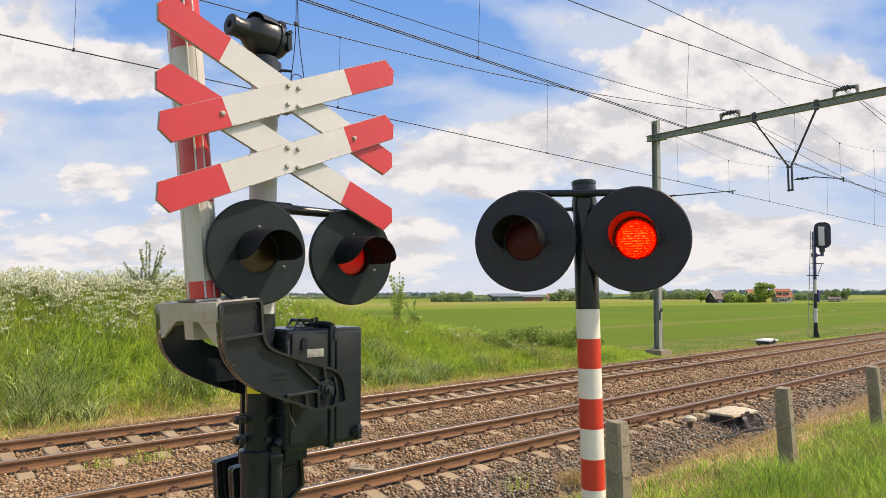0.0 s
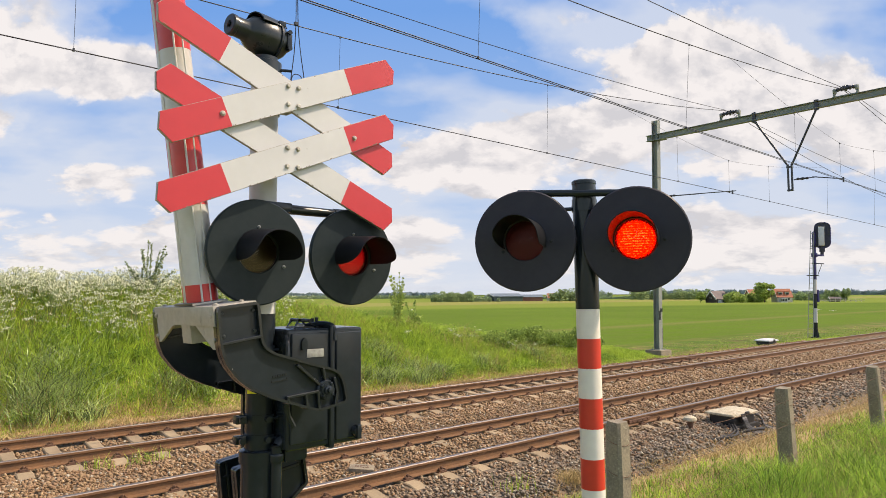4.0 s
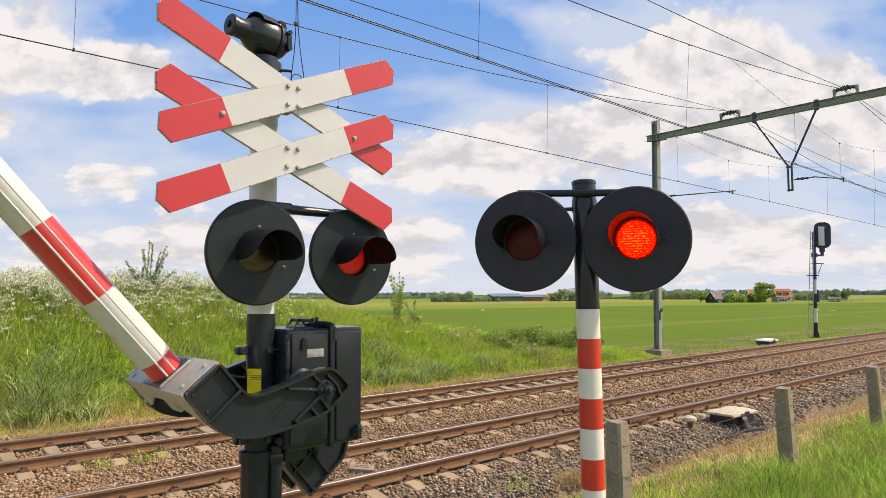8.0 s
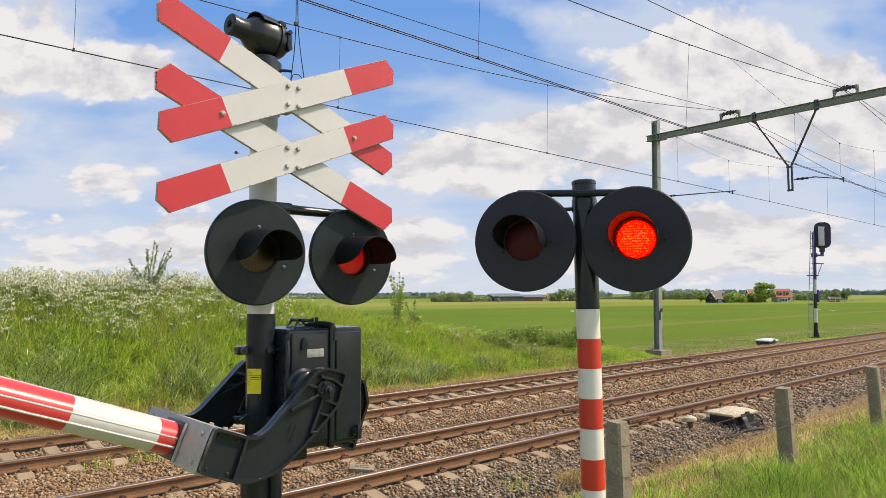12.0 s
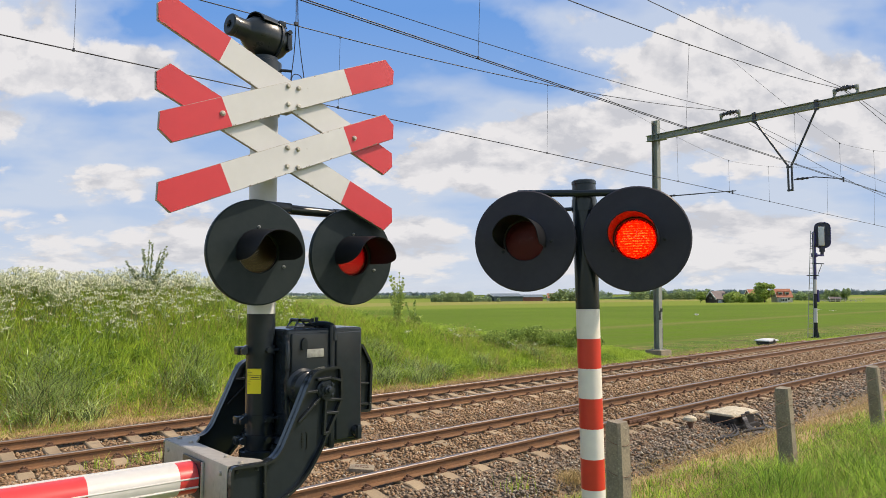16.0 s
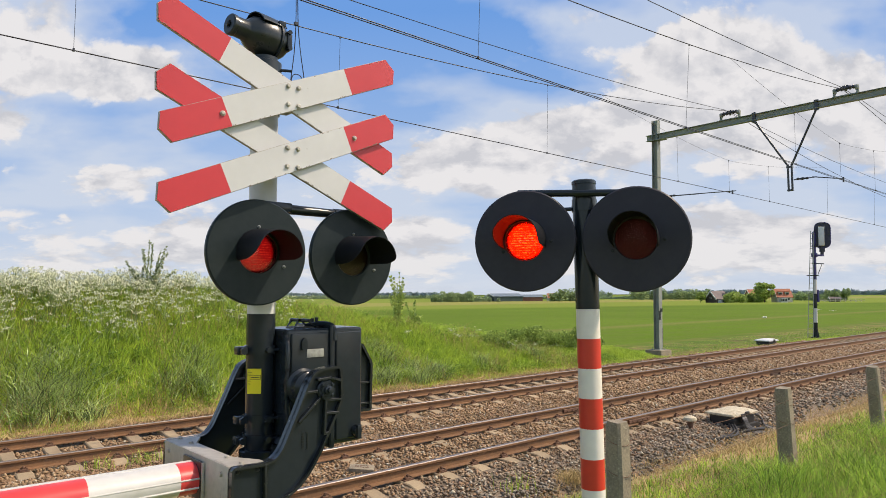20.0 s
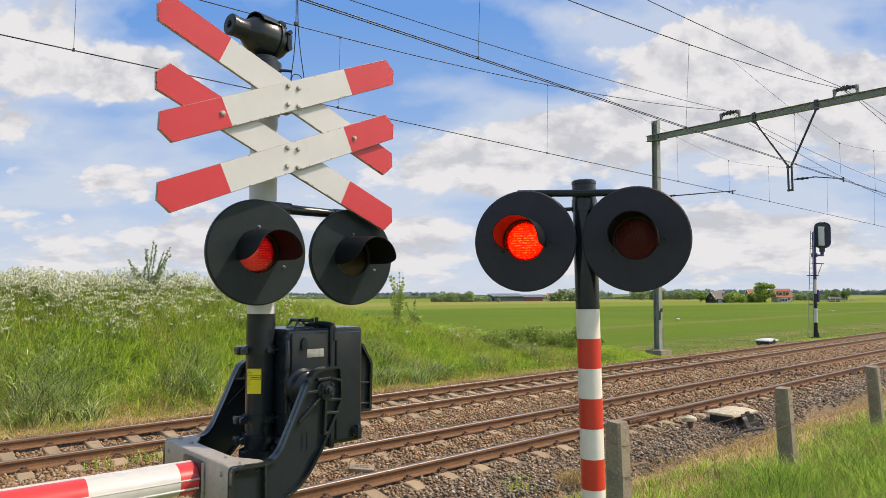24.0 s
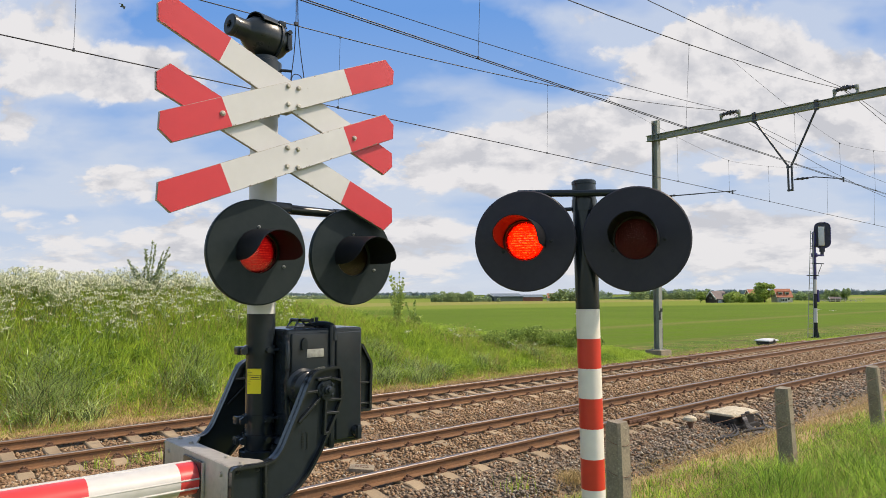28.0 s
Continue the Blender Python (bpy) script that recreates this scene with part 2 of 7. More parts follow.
M_STEM = surface("parsley_stem", (0.20, 0.28, 0.08), 0.6, bump=0, rand=0.2, island=True)
M_BUTTER = surface("yellow_petals", (0.85, 0.65, 0.02), 0.6, bump=0, rand=0.1, island=True)
M_LEAF = surface("shrub_leaf", (0.42, 0.52, 0.15), 0.5, other=(0.30, 0.40, 0.10), fine=2, coarse=0.5, bump=0, rand=0.4, island=True, translucent=0.35, spec=0.12)
M_BUSH = surface("scrub_leaf", (0.33, 0.44, 0.11), 0.55, other=(0.20, 0.29, 0.065), fine=2, coarse=0.5, bump=0, rand=0.5, island=True, translucent=0.35, spec=0.12)
M_WILLOW = surface("willow_leaf", (0.37, 0.43, 0.25), 0.5, other=(0.28, 0.34, 0.18), fine=2, coarse=0.5, bump=0, rand=0.4, island=True, translucent=0.35, spec=0.2)
M_LEAF_DARK = surface("dark_tree_leaf", (0.335, 0.42, 0.20), 0.7, other=(0.26, 0.345, 0.16), fine=0.8, coarse=0.15, bump=0, rand=0.22, island=True, translucent=0.2, spec=0.08)
# paler green: some air haze is mixed into the base colour
M_LEAF_FAR = surface("haze_tinted_far_leaf", (0.34, 0.42, 0.25), 0.8, other=(0.27, 0.35, 0.21), fine=0.3, coarse=0.05, bump=0, rand=0.18, island=True, spec=0.08)
# distance haze is put into this blue-grey leaf colour
M_LEAF_HAZE = surface("haze_painted_far_wood", (0.27, 0.345, 0.37), 0.9, other=(0.235, 0.31, 0.33), fine=0.1, coarse=0.02, bump=0, rand=0.10, island=True, spec=0.05)
M_BARK = surface("bark", (0.12, 0.09, 0.06), 0.9, other=(0.07, 0.055, 0.04), fine=20, bump=0.5, depth=0.02)
M_TILE = surface("orange_roof_tile", (0.42, 0.13, 0.06), 0.7, other=(0.30, 0.09, 0.045), fine=2, coarse=0.5, bump=0.3)
M_ROOFRED = surface("weathered_slate_roof", (0.085, 0.075, 0.08), 0.7, other=(0.15, 0.10, 0.095), fine=2, coarse=0.5, bump=0.3)
M_TAR = surface("tarred_boards", (0.075, 0.055, 0.05), 0.8, other=(0.05, 0.04, 0.037), fine=3, coarse=0.6, bump=0.3)
M_BRICK = surface("red_brick_wall", (0.28, 0.13, 0.09), 0.85, other=(0.2, 0.1, 0.075), fine=4, coarse=0.6, bump=0.3)
M_PLASTER = surface("pale_wall", (0.62, 0.57, 0.5), 0.8, other=(0.5, 0.46, 0.4), fine=2, coarse=0.5, bump=0.1)
M_BARN = surface("dark_green_cladding", (0.035, 0.06, 0.055), 0.6, other=(0.05, 0.08, 0.07), fine=1, coarse=0.3, bump=0.1)
M_BARNROOF = surface("grey_barn_roof", (0.17, 0.21, 0.24), 0.6, other=(0.12, 0.16, 0.19), fine=1, coarse=0.2, bump=0.1)
M_PANE = surface("dark_window", (0.04, 0.05, 0.06), 0.15, bump=0)
M_TRIM = surface("white_trim", (0.75, 0.75, 0.73), 0.5, bump=0)
M_GULL = surface("white_feathers", (0.75, 0.75, 0.74), 0.7, other=(0.6, 0.6, 0.6), bump=0)
M_GULLDARK = surface("grey_feathers", (0.12, 0.12, 0.13), 0.7, bump=0)


def ground_material():
    """Earth and short grass near the line, sown field beyond, by place on the ground."""
    m, nt, out = tree_of("field_ground")
    bsdf = nt.nodes.new("ShaderNodeBsdfPrincipled")
    pos = nt.nodes.new("ShaderNodeNewGeometry").outputs["Position"]
    sep = nt.nodes.new("ShaderNodeSeparateXYZ")
    nt.links.new(pos, sep.inputs[0])
    big, mid, fine = noise_node(nt, pos, 0.035, 4.0), noise_node(nt, pos, 0.6, 4.0), noise_node(nt, pos, 9.0, 4.0)
    field = mix_node(nt, ramp_node(nt, big, 0.35, 0.65), (0.098, 0.168, 0.013), (0.122, 0.198, 0.017))
    field = mix_node(nt, math_node(nt, "MULTIPLY", ramp_node(nt, mid, 0.45, 0.75), 0.35), field, (0.15, 0.17, 0.05))
    # drilled rows and one bare wheel track across the crop
    row = math_node(nt, "SINE", math_node(nt, "MULTIPLY", math_node(nt, "ADD", sep.outputs[1], math_node(nt, "MULTIPLY", mid, 0.3)), 2.1))
    field = mix_node(nt, math_node(nt, "MULTIPLY", ramp_node(nt, row, 0.2, 1.0), 0.22), field, (0.13, 0.135, 0.045))
    track = math_node(nt, "ABSOLUTE", math_node(nt, "SUBTRACT", math_node(nt, "ADD", sep.outputs[1], math_node(nt, "MULTIPLY", mid, 1.2)), 36.4))
    field = mix_node(nt, math_node(nt, "MULTIPLY", ramp_node(nt, track, 2.2, 0.4), 0.38), field, (0.25, 0.20, 0.09))
    far_band = ramp_node(nt, math_node(nt, "ADD", sep.outputs[1], math_node(nt, "MULTIPLY", sep.outputs[0], 0.35)), 150.0, 175.0)
    field = mix_node(nt, math_node(nt, "MULTIPLY", far_band, 0.75), field, (0.22, 0.27, 0.045))
    strip = math_node(nt, "ABSOLUTE", math_node(nt, "SUBTRACT", sep.outputs[1], 205.0))
    field = mix_node(nt, math_node(nt, "MULTIPLY", ramp_node(nt, strip, 38.0, 30.0), 0.6), field, (0.32, 0.27, 0.10))
    field = mix_node(nt, math_node(nt, "MULTIPLY", ramp_node(nt, noise_node(nt, pos, 2.6, 5.0, 0.7), 0.45, 0.75), 0.45), field, (0.05, 0.085, 0.012))
    verge = mix_node(nt, ramp_node(nt, mid, 0.4, 0.65), (0.10, 0.16, 0.03), (0.22, 0.19, 0.07))
    verge = mix_node(nt, math_node(nt, "MULTIPLY", ramp_node(nt, fine, 0.5, 0.8), 0.5), verge, (0.07, 0.075, 0.025))
    edge = math_node(nt, "ABSOLUTE", math_node(nt, "SUBTRACT", math_node(nt, "ABSOLUTE", math_node(nt, "SUBTRACT", math_node(nt, "MULTIPLY_ADD", mid, 0.8, sep.outputs[1]), 9.95)), 5.0))
    straw = math_node(nt, "MULTIPLY", ramp_node(nt, edge, 1.3, 0.6), ramp_node(nt, sep.outputs[0], 26.0, 15.0))
    verge = mix_node(nt, math_node(nt, "MULTIPLY", straw, 0.95), verge, (0.50, 0.37, 0.20))
    col = mix_node(nt, ramp_node(nt, sep.outputs[1], 19.0, 23.0), verge, field)
    nt.links.new(col, bsdf.inputs["Base Color"])
    bsdf.inputs["Roughness"].default_value = 0.9
    bsdf.inputs["Specular IOR Level"].default_value = 0.05
    b = nt.nodes.new("ShaderNodeBump")
    b.inputs["Strength"].default_value, b.inputs["Distance"].default_value = 0.6, 0.05
    nt.links.new(math_node(nt, "ADD", fine, mid), b.inputs["Height"])
    nt.links.new(b.outputs[0], bsdf.inputs["Normal"])
    nt.links.new(bsdf.outputs[0], out.inputs["Surface"])
    return m


M_GROUND = ground_material()


# ---- mesh helpers ----
def mesh_from(bm, name, material, smooth=0.0):
    me = bpy.data.meshes.new(name)
    bmesh.ops.recalc_face_normals(bm, faces=bm.faces[:])
    bm.to_mesh(me)
    bm.free()
    for mt in (material if isinstance(material, (list, tuple)) else [material]):
        me.materials.append(mt)
    if smooth:
        me.polygons.foreach_set("use_smooth", [True] * len(me.polygons))
        me.set_sharp_from_angle(angle=radians(smooth))
    return me


def part(name, bm, material, parent, label="", at=None, smooth=35.0):
    """Links a bmesh as one mesh object under a thing or a part."""
    ob = new(name, mesh_from(bm, name, material, smooth))
    ob.parent = parent
    if at is not None:
        ob.matrix_basis = at
    if label:
        ob["label"] = label
    return ob


def thing(name, label, category, at=None, group="", kind=""):
    ob = new(name)
    ob.empty_display_size = 0.1
    if at is not None:
        ob.matrix_basis = at
    return tagged(ob, label, category, group, kind)


def joined(*pieces):
    bm = bmesh.new()
    for piece in pieces:
        me = bpy.data.meshes.new("tmp")
        piece.to_mesh(me)
        piece.free()
        bm.from_mesh(me)
        bpy.data.meshes.remove(me)
    return bm


def box(x0, x1, y0, y1, z0, z1, bevel=0.0, seg=2):
    bm = bmesh.new()
    bmesh.ops.create_cube(bm, size=1.0, matrix=Matrix.Translation(((x0 + x1) / 2, (y0 + y1) / 2, (z0 + z1) / 2)) @ Matrix.Diagonal((x1 - x0, y1 - y0, z1 - z0, 1)))
    if bevel:
        bmesh.ops.bevel(bm, geom=bm.edges[:], offset=bevel, segments=seg, affect="EDGES", profile=0.6)
    return bm


def rod(a, b, r0, r1=None, n=16, caps=True):
    """A round bar from a to b, tapered if r1 is given."""
    a, b = Vector(a), Vector(b)
    bm = bmesh.new()
    way = b - a
    m = Matrix.Translation((a + b) / 2) @ way.to_track_quat("Z", "Y").to_matrix().to_4x4()
    bmesh.ops.create_cone(bm, cap_ends=caps, segments=n, radius1=r0, radius2=r0 if r1 is None else r1, depth=way.length, matrix=m)
    return bm


def turned(profile, n=32, m=None):
    """A turned body: (radius, height) pairs spun about z."""
    bm = bmesh.new()
    rings = []
    for r, z in profile:
        rings.append([bm.verts.new((max(r, 1e-5) * math.cos(2 * math.pi * i / n), max(r, 1e-5) * math.sin(2 * math.pi * i / n), z)) for i in range(n)])
    for lo, hi in zip(rings, rings[1:]):
        for i in range(n):
            bm.faces.new((lo[i], lo[(i + 1) % n], hi[(i + 1) % n], hi[i]))
    bm.faces.new(rings[0][::-1])
    bm.faces.new(rings[-1])
    if m is not None:
        bm.transform(m)
    return bm


def plate(outline, y0, y1, bevel=0.0):
    """A flat plate: an outline in x and z, thick from y0 to y1."""
    bm = bmesh.new()
    lo = [bm.verts.new((x, y0, z)) for x, z in outline]
    hi = [bm.verts.new((x, y1, z)) for x, z in outline]
    bm.faces.new(lo)
    bm.faces.new(hi[::-1])
    for i in range(len(lo)):
        j = (i + 1) % len(lo)
        bm.faces.new((lo[i], hi[i], hi[j], lo[j]))
    if bevel:
        bmesh.ops.bevel(bm, geom=bm.edges[:], offset=bevel, segments=1, affect="EDGES")
    return bm


def rounded(points, radius, n=4):
    """An outline with its corners rounded."""
    out, count = [], len(points)
    for i, q in enumerate(points):
        q, a, b = Vector(q), Vector(points[i - 1]), Vector(points[(i + 1) % count])
        r = min(radius, (a - q).length * 0.45, (b - q).length * 0.45)
        s, e = q + (a - q).normalized() * r, q + (b - q).normalized() * r
        for k in range(n + 1):
            t = k / n
            out.append(tuple((1 - t) ** 2 * s + 2 * t * (1 - t) * q + t * t * e))
    return out


def rim(outline, inner, y0, y1):
    """A raised border along an outline, its inner edge scaled about the middle."""
    ins = []
    count = len(outline)
    for i, q in enumerate(outline):
        a, b = Vector(outline[i - 1]), Vector(outline[(i + 1) % count])
        t = (b - a).normalized()
        nrm = Vector((-t.y, t.x))
        ins.append(Vector(q) + nrm * inner)
    bm = bmesh.new()
    rows = []
    for pts, y in ((outline, y0), (outline, y1), (ins, y1), (ins, y0)):
        rows.append([bm.verts.new((q[0], y, q[1])) for q in pts])
    for k in range(4):
        a, b = rows[k], rows[(k + 1) % 4]
        for i in range(count):
            j = (i + 1) % count
            bm.faces.new((a[i], a[j], b[j], b[i]))
    return bm


def tube(points, r, n=8):
    """A round cable along points."""
    bm = bmesh.new()
    pts = [Vector(q) for q in points]
    rings = []
    for i, q in enumerate(pts):
        way = (pts[min(i + 1, len(pts) - 1)] - pts[max(i - 1, 0)]).normalized()
        side = way.cross(Vector((0, 0, 1)))
        side = side.normalized() if side.length > 0.02 else Vector((1, 0, 0))
        top = side.cross(way).normalized()
        rings.append([bm.verts.new(q + side * r * math.cos(2 * math.pi * k / n) + top * r * math.sin(2 * math.pi * k / n)) for k in range(n)])
    for a, b in zip(rings, rings[1:]):
        for k in range(n):
            bm.faces.new((a[k], a[(k + 1) % n], b[(k + 1) % n], b[k]))
    bm.faces.new(rings[0])
    bm.faces.new(rings[-1][::-1])
    return bm


def smooth_path(points, n=8):
    """Points along a curve that passes through the given ones."""
    pts = [Vector(q) for q in points]
    pts = [pts[0] * 2 - pts[1]] + pts + [pts[-1] * 2 - pts[-2]]
    out = []
    for a, b, c, d in zip(pts, pts[1:], pts[2:], pts[3:]):
        for k in range(n):
            t = k / n
            out.append(0.5 * (2 * b + (c - a) * t + (2 * a - 5 * b + 4 * c - d) * t * t + (3 * b - a - 3 * c + d) * t ** 3))
    return out + [pts[-2]]


def bolt(x, y, z, r=0.011, h=0.01, way="y"):
    """A domed bolt head on its washer, facing -y (or up)."""
    bm = turned([(r * 1.25, 0), (r * 1.25, h * 0.25), (r, h * 0.25), (r, h * 0.75), (r * 0.7, h), (0, h)], 12)
    bm.transform(Matrix.Translation((x, y, z)) @ (pose(0, 0, 0, 90) if way == "y" else Matrix.Identity(4)))
    return bm


def raw_mesh(name, verts, faces, material, loops=3):
    """A mesh straight from arrays, all faces with the same count of corners."""
    me = bpy.data.meshes.new(name)
    verts, faces = np.asarray(verts, np.float32), np.asarray(faces, np.int32)
    me.vertices.add(len(verts))
    me.vertices.foreach_set("co", verts.ravel())
    me.loops.add(faces.size)
    me.loops.foreach_set("vertex_index", faces.ravel())
    me.polygons.add(len(faces))
    me.polygons.foreach_set("loop_start", np.arange(0, faces.size, loops, dtype=np.int32))
    for mt in (material if isinstance(material, (list, tuple)) else [material]):
        me.materials.append(mt)
    me.update(calc_edges=True)
    return me


# ---- sky backdrop and ground ----
def sky_material():
    """Fair-weather cumulus: heaped puffs that crowd and flatten towards the horizon under a thin veil, lit from the upper right."""
    m, nt, out = tree_of("clouded_sky")
    co = nt.nodes.new("ShaderNodeTexCoord").outputs["Object"]
    sep = nt.nodes.new("ShaderNodeSeparateXYZ")
    nt.links.new(co, sep.inputs[0])
    u, v = math_node(nt, "DIVIDE", sep.outputs[0], sep.outputs[1]), math_node(nt, "DIVIDE", sep.outputs[2], sep.outputs[1])

    def flat_map(across, up, ou=0.0, ov=0.0):
        """The cloud deck: finer and flatter towards the horizon."""
        flat = nt.nodes.new("ShaderNodeCombineXYZ")
        nt.links.new(math_node(nt, "MULTIPLY_ADD", u, across, across * ou), flat.inputs[0])
        nt.links.new(math_node(nt, "MULTIPLY", math_node(nt, "LOGARITHM", math_node(nt, "ADD", v, 0.16 + ov), math.e), up), flat.inputs[1])
        return flat.outputs[0]

    def heaps(ou, ov):
        """Broad masses and the rounded puffs on their edges."""
        flat = flat_map(2.7, 1.8, ou, ov)
        broad = noise_node(nt, flat, 1.9, 4.0, 0.5)
        warp = nt.nodes.new("ShaderNodeVectorMath")
        warp.operation = "MULTIPLY_ADD"
        nz = nt.nodes.new("ShaderNodeTexNoise")
        nz.inputs["Scale"].default_value, nz.inputs["Detail"].default_value, nz.inputs["Roughness"].default_value = 4.5, 8.0, 0.6
        nt.links.new(flat, nz.inputs["Vector"])
        nt.links.new(nz.outputs["Color"], warp.inputs[0])
        warp.inputs[1].default_value = (0.26, 0.26, 0.26)
        nt.links.new(flat, warp.inputs[2])
        vor = nt.nodes.new("ShaderNodeTexVoronoi")
        vor.feature, vor.inputs["Scale"].default_value, vor.inputs["Smoothness"].default_value = "SMOOTH_F1", 3.6, 0.5
        vor.inputs["Detail"].default_value, vor.inputs["Roughness"].default_value = 3.0, 0.5
        nt.links.new(warp.outputs[0], vor.inputs["Vector"])
        puff = math_node(nt, "SUBTRACT", 0.55, vor.outputs["Distance"])
        crisp = noise_node(nt, flat, 9.0, 8.0, 0.62)
        return broad, crisp, puff, math_node(nt, "ADD", math_node(nt, "MULTIPLY_ADD", broad, 0.34, 0.075), math_node(nt, "MULTIPLY_ADD", crisp, 0.22, math_node(nt, "MULTIPLY", puff, 0.34)))

    broad, crisp, puff, here = heaps(0.0, 0.0)
    there = heaps(0.020, 0.024)[3]
    du = math_node(nt, "MULTIPLY_ADD", crisp, 0.10, math_node(nt, "ADD", u, -0.05))
    dv = math_node(nt, "MULTIPLY_ADD", broad, 0.08, math_node(nt, "ADD", v, -0.04))
    total = None
    # cloud masses and clear holes: across, up, half width, half height, weight
    for cu, cv, ru, rv, w in ((-0.645, 0.413, 0.117, 0.085, 1.15), (-0.581, 0.350, 0.072, 0.027, 0.60), (-0.476, 0.346, 0.076, 0.049, 1.35), (-0.379, 0.323, 0.072, 0.036, 0.80), (-0.682, 0.261, 0.049, 0.040, 1.40), (-0.471, 0.182, 0.099, 0.022, 0.55),
                              (-0.356, 0.095, 0.076, 0.040, 1.10), (-0.623, 0.113, 0.162, 0.049, 0.50), (-0.549, 0.191, 0.153, 0.040, 0.35), (-0.578, 0.061, 0.234, 0.036, 0.45), (-0.194, 0.191, 0.081, 0.054, 0.30), (-0.193, 0.087, 0.081, 0.036, 0.40),
                              (-0.261, 0.044, 0.270, 0.036, 0.40), (-0.029, 0.209, 0.063, 0.038, 1.10), (0.066, 0.222, 0.081, 0.038, 0.90), (0.153, 0.235, 0.099, 0.043, 0.90), (0.100, 0.174, 0.207, 0.031, 0.75), (0.363, 0.323, 0.099, 0.090, 1.00),
                              (0.479, 0.377, 0.126, 0.099, 1.15), (0.608, 0.315, 0.117, 0.072, 1.05), (0.405, 0.244, 0.216, 0.067, 0.80), (0.621, 0.226, 0.126, 0.054, 0.60), (0.205, 0.275, 0.072, 0.027, 0.60), (0.181, 0.427, 0.081, 0.018, 0.90),
                              (0.207, 0.373, 0.076, 0.029, 0.80), (0.014, 0.306, 0.108, 0.022, 0.25), (0.410, 0.104, 0.108, 0.031, 0.95), (0.530, 0.095, 0.081, 0.031, 0.90), (0.614, 0.061, 0.108, 0.027, 0.80), (0.288, 0.070, 0.135, 0.036, 0.70),
                              (0.442, 0.044, 0.270, 0.027, 0.50), (-0.038, 0.087, 0.099, 0.040, 0.90), (-0.267, 0.404, 0.144, 0.081, -0.90), (-0.074, 0.395, 0.198, 0.081, -0.90), (-0.570, 0.299, 0.099, 0.020, -0.45), (-0.474, 0.431, 0.040, 0.031, -0.60),
                              (0.638, 0.409, 0.081, 0.025, -0.90), (0.014, 0.137, 0.054, 0.018, -0.70), (0.398, 0.160, 0.049, 0.014, -0.70), (0.511, 0.167, 0.045, 0.014, -0.60), (-0.056, 0.283, 0.063, 0.031, -0.50), (-0.161, 0.332, 0.108, 0.054, -0.70),
                              (-0.577, 0.239, 0.099, 0.025, -0.30), (0.136, 0.332, 0.054, 0.022, -0.35), (0.084, 0.404, 0.054, 0.054, -0.50)):
        a = math_node(nt, "POWER", math_node(nt, "DIVIDE", math_node(nt, "SUBTRACT", du, cu), ru), 2.0)
        b = math_node(nt, "POWER", math_node(nt, "DIVIDE", math_node(nt, "SUBTRACT", dv, cv), rv), 2.0)
        g = math_node(nt, "MULTIPLY", math_node(nt, "EXPONENT", math_node(nt, "MULTIPLY", math_node(nt, "ADD", a, b), -0.8)), w)
        total = g if total is None else math_node(nt, "ADD", total, g)
    body = math_node(nt, "MULTIPLY_ADD", total, 0.34, here)
    body = math_node(nt, "MULTIPLY_ADD", ramp_node(nt, v, 0.24, 0.04), 0.06, body)
    cover = nt.nodes.new("ShaderNodeMapRange")
    cover.interpolation_type = "SMOOTHSTEP"
    cover.inputs[1].default_value, cover.inputs[2].default_value = 0.44, 0.58
    nt.links.new(body, cover.inputs[0])
    blue = mix_node(nt, ramp_node(nt, v, 0.06, 0.44), (0.42, 0.61, 0.92), (0.15, 0.37, 0.86))
    # thin high veil, drawn out sideways
    veil = noise_node(nt, flat_map(1.7, 1.9), 2.4, 4.0, 0.5)
    veil = math_node(nt, "ADD", ramp_node(nt, veil, 0.40, 0.68), math_node(nt, "MULTIPLY", total, 0.55))
    veil = math_node(nt, "ADD", veil, math_node(nt, "MULTIPLY", ramp_node(nt, v, 0.34, 0.06), 0.35), clamp=True)
    blue = mix_node(nt, math_node(nt, "MULTIPLY", veil, 0.75), blue, (0.66, 0.76, 0.92))
    shade = math_node(nt, "MULTIPLY_ADD", math_node(nt, "SUBTRACT", here, there), 5.6, 0.68)
    thick = math_node(nt, "MULTIPLY", ramp_node(nt, body, 0.66, 1.05), -0.22)
    lit = math_node(nt, "ADD", math_node(nt, "ADD", shade, thick), math_node(nt, "MULTIPLY_ADD", crisp, 0.5, -0.25), clamp=True)
    white = mix_node(nt, lit, (0.59, 0.635, 0.73), (0.825, 0.858, 0.93))
    col = mix_node(nt, cover.outputs[0], blue, white)
    haze = mix_node(nt, lit, (0.66, 0.72, 0.82), (0.78, 0.83, 0.90))
    col = mix_node(nt, math_node(nt, "MULTIPLY", ramp_node(nt, v, 0.10, 0.0), 0.5), col, haze)
    e = nt.nodes.new("ShaderNodeEmission")
    nt.links.new(col, e.inputs["Color"])
    e.inputs["Strength"].default_value = 0.98
    nt.links.new(e.outputs[0], out.inputs["Surface"])
    return m


def sky_backdrop():
    """A far shell of cloudy sky before the camera; it drifts slowly round."""
    bm, nu, nv, far = bmesh.new(), 32, 16, 3800.0
    grid = []
    for i in range(nu + 1):
        az = radians(-56 + 112 * i / nu)
        grid.append([bm.verts.new((far * math.sin(az) * math.cos(el), far * math.cos(az) * math.cos(el), far * math.sin(el))) for el in (radians(-0.6 + 44 * k / nv) for k in range(nv + 1))])
    for i in range(nu):
        for k in range(nv):
            bm.faces.new((grid[i][k], grid[i + 1][k], grid[i + 1][k + 1], grid[i][k + 1]))
    ob = new("backdrop", mesh_from(bm, "backdrop", sky_material()))
    tagged(ob, "blue sky with drifting white cumulus clouds", "sky", kind="structure")
    return ob


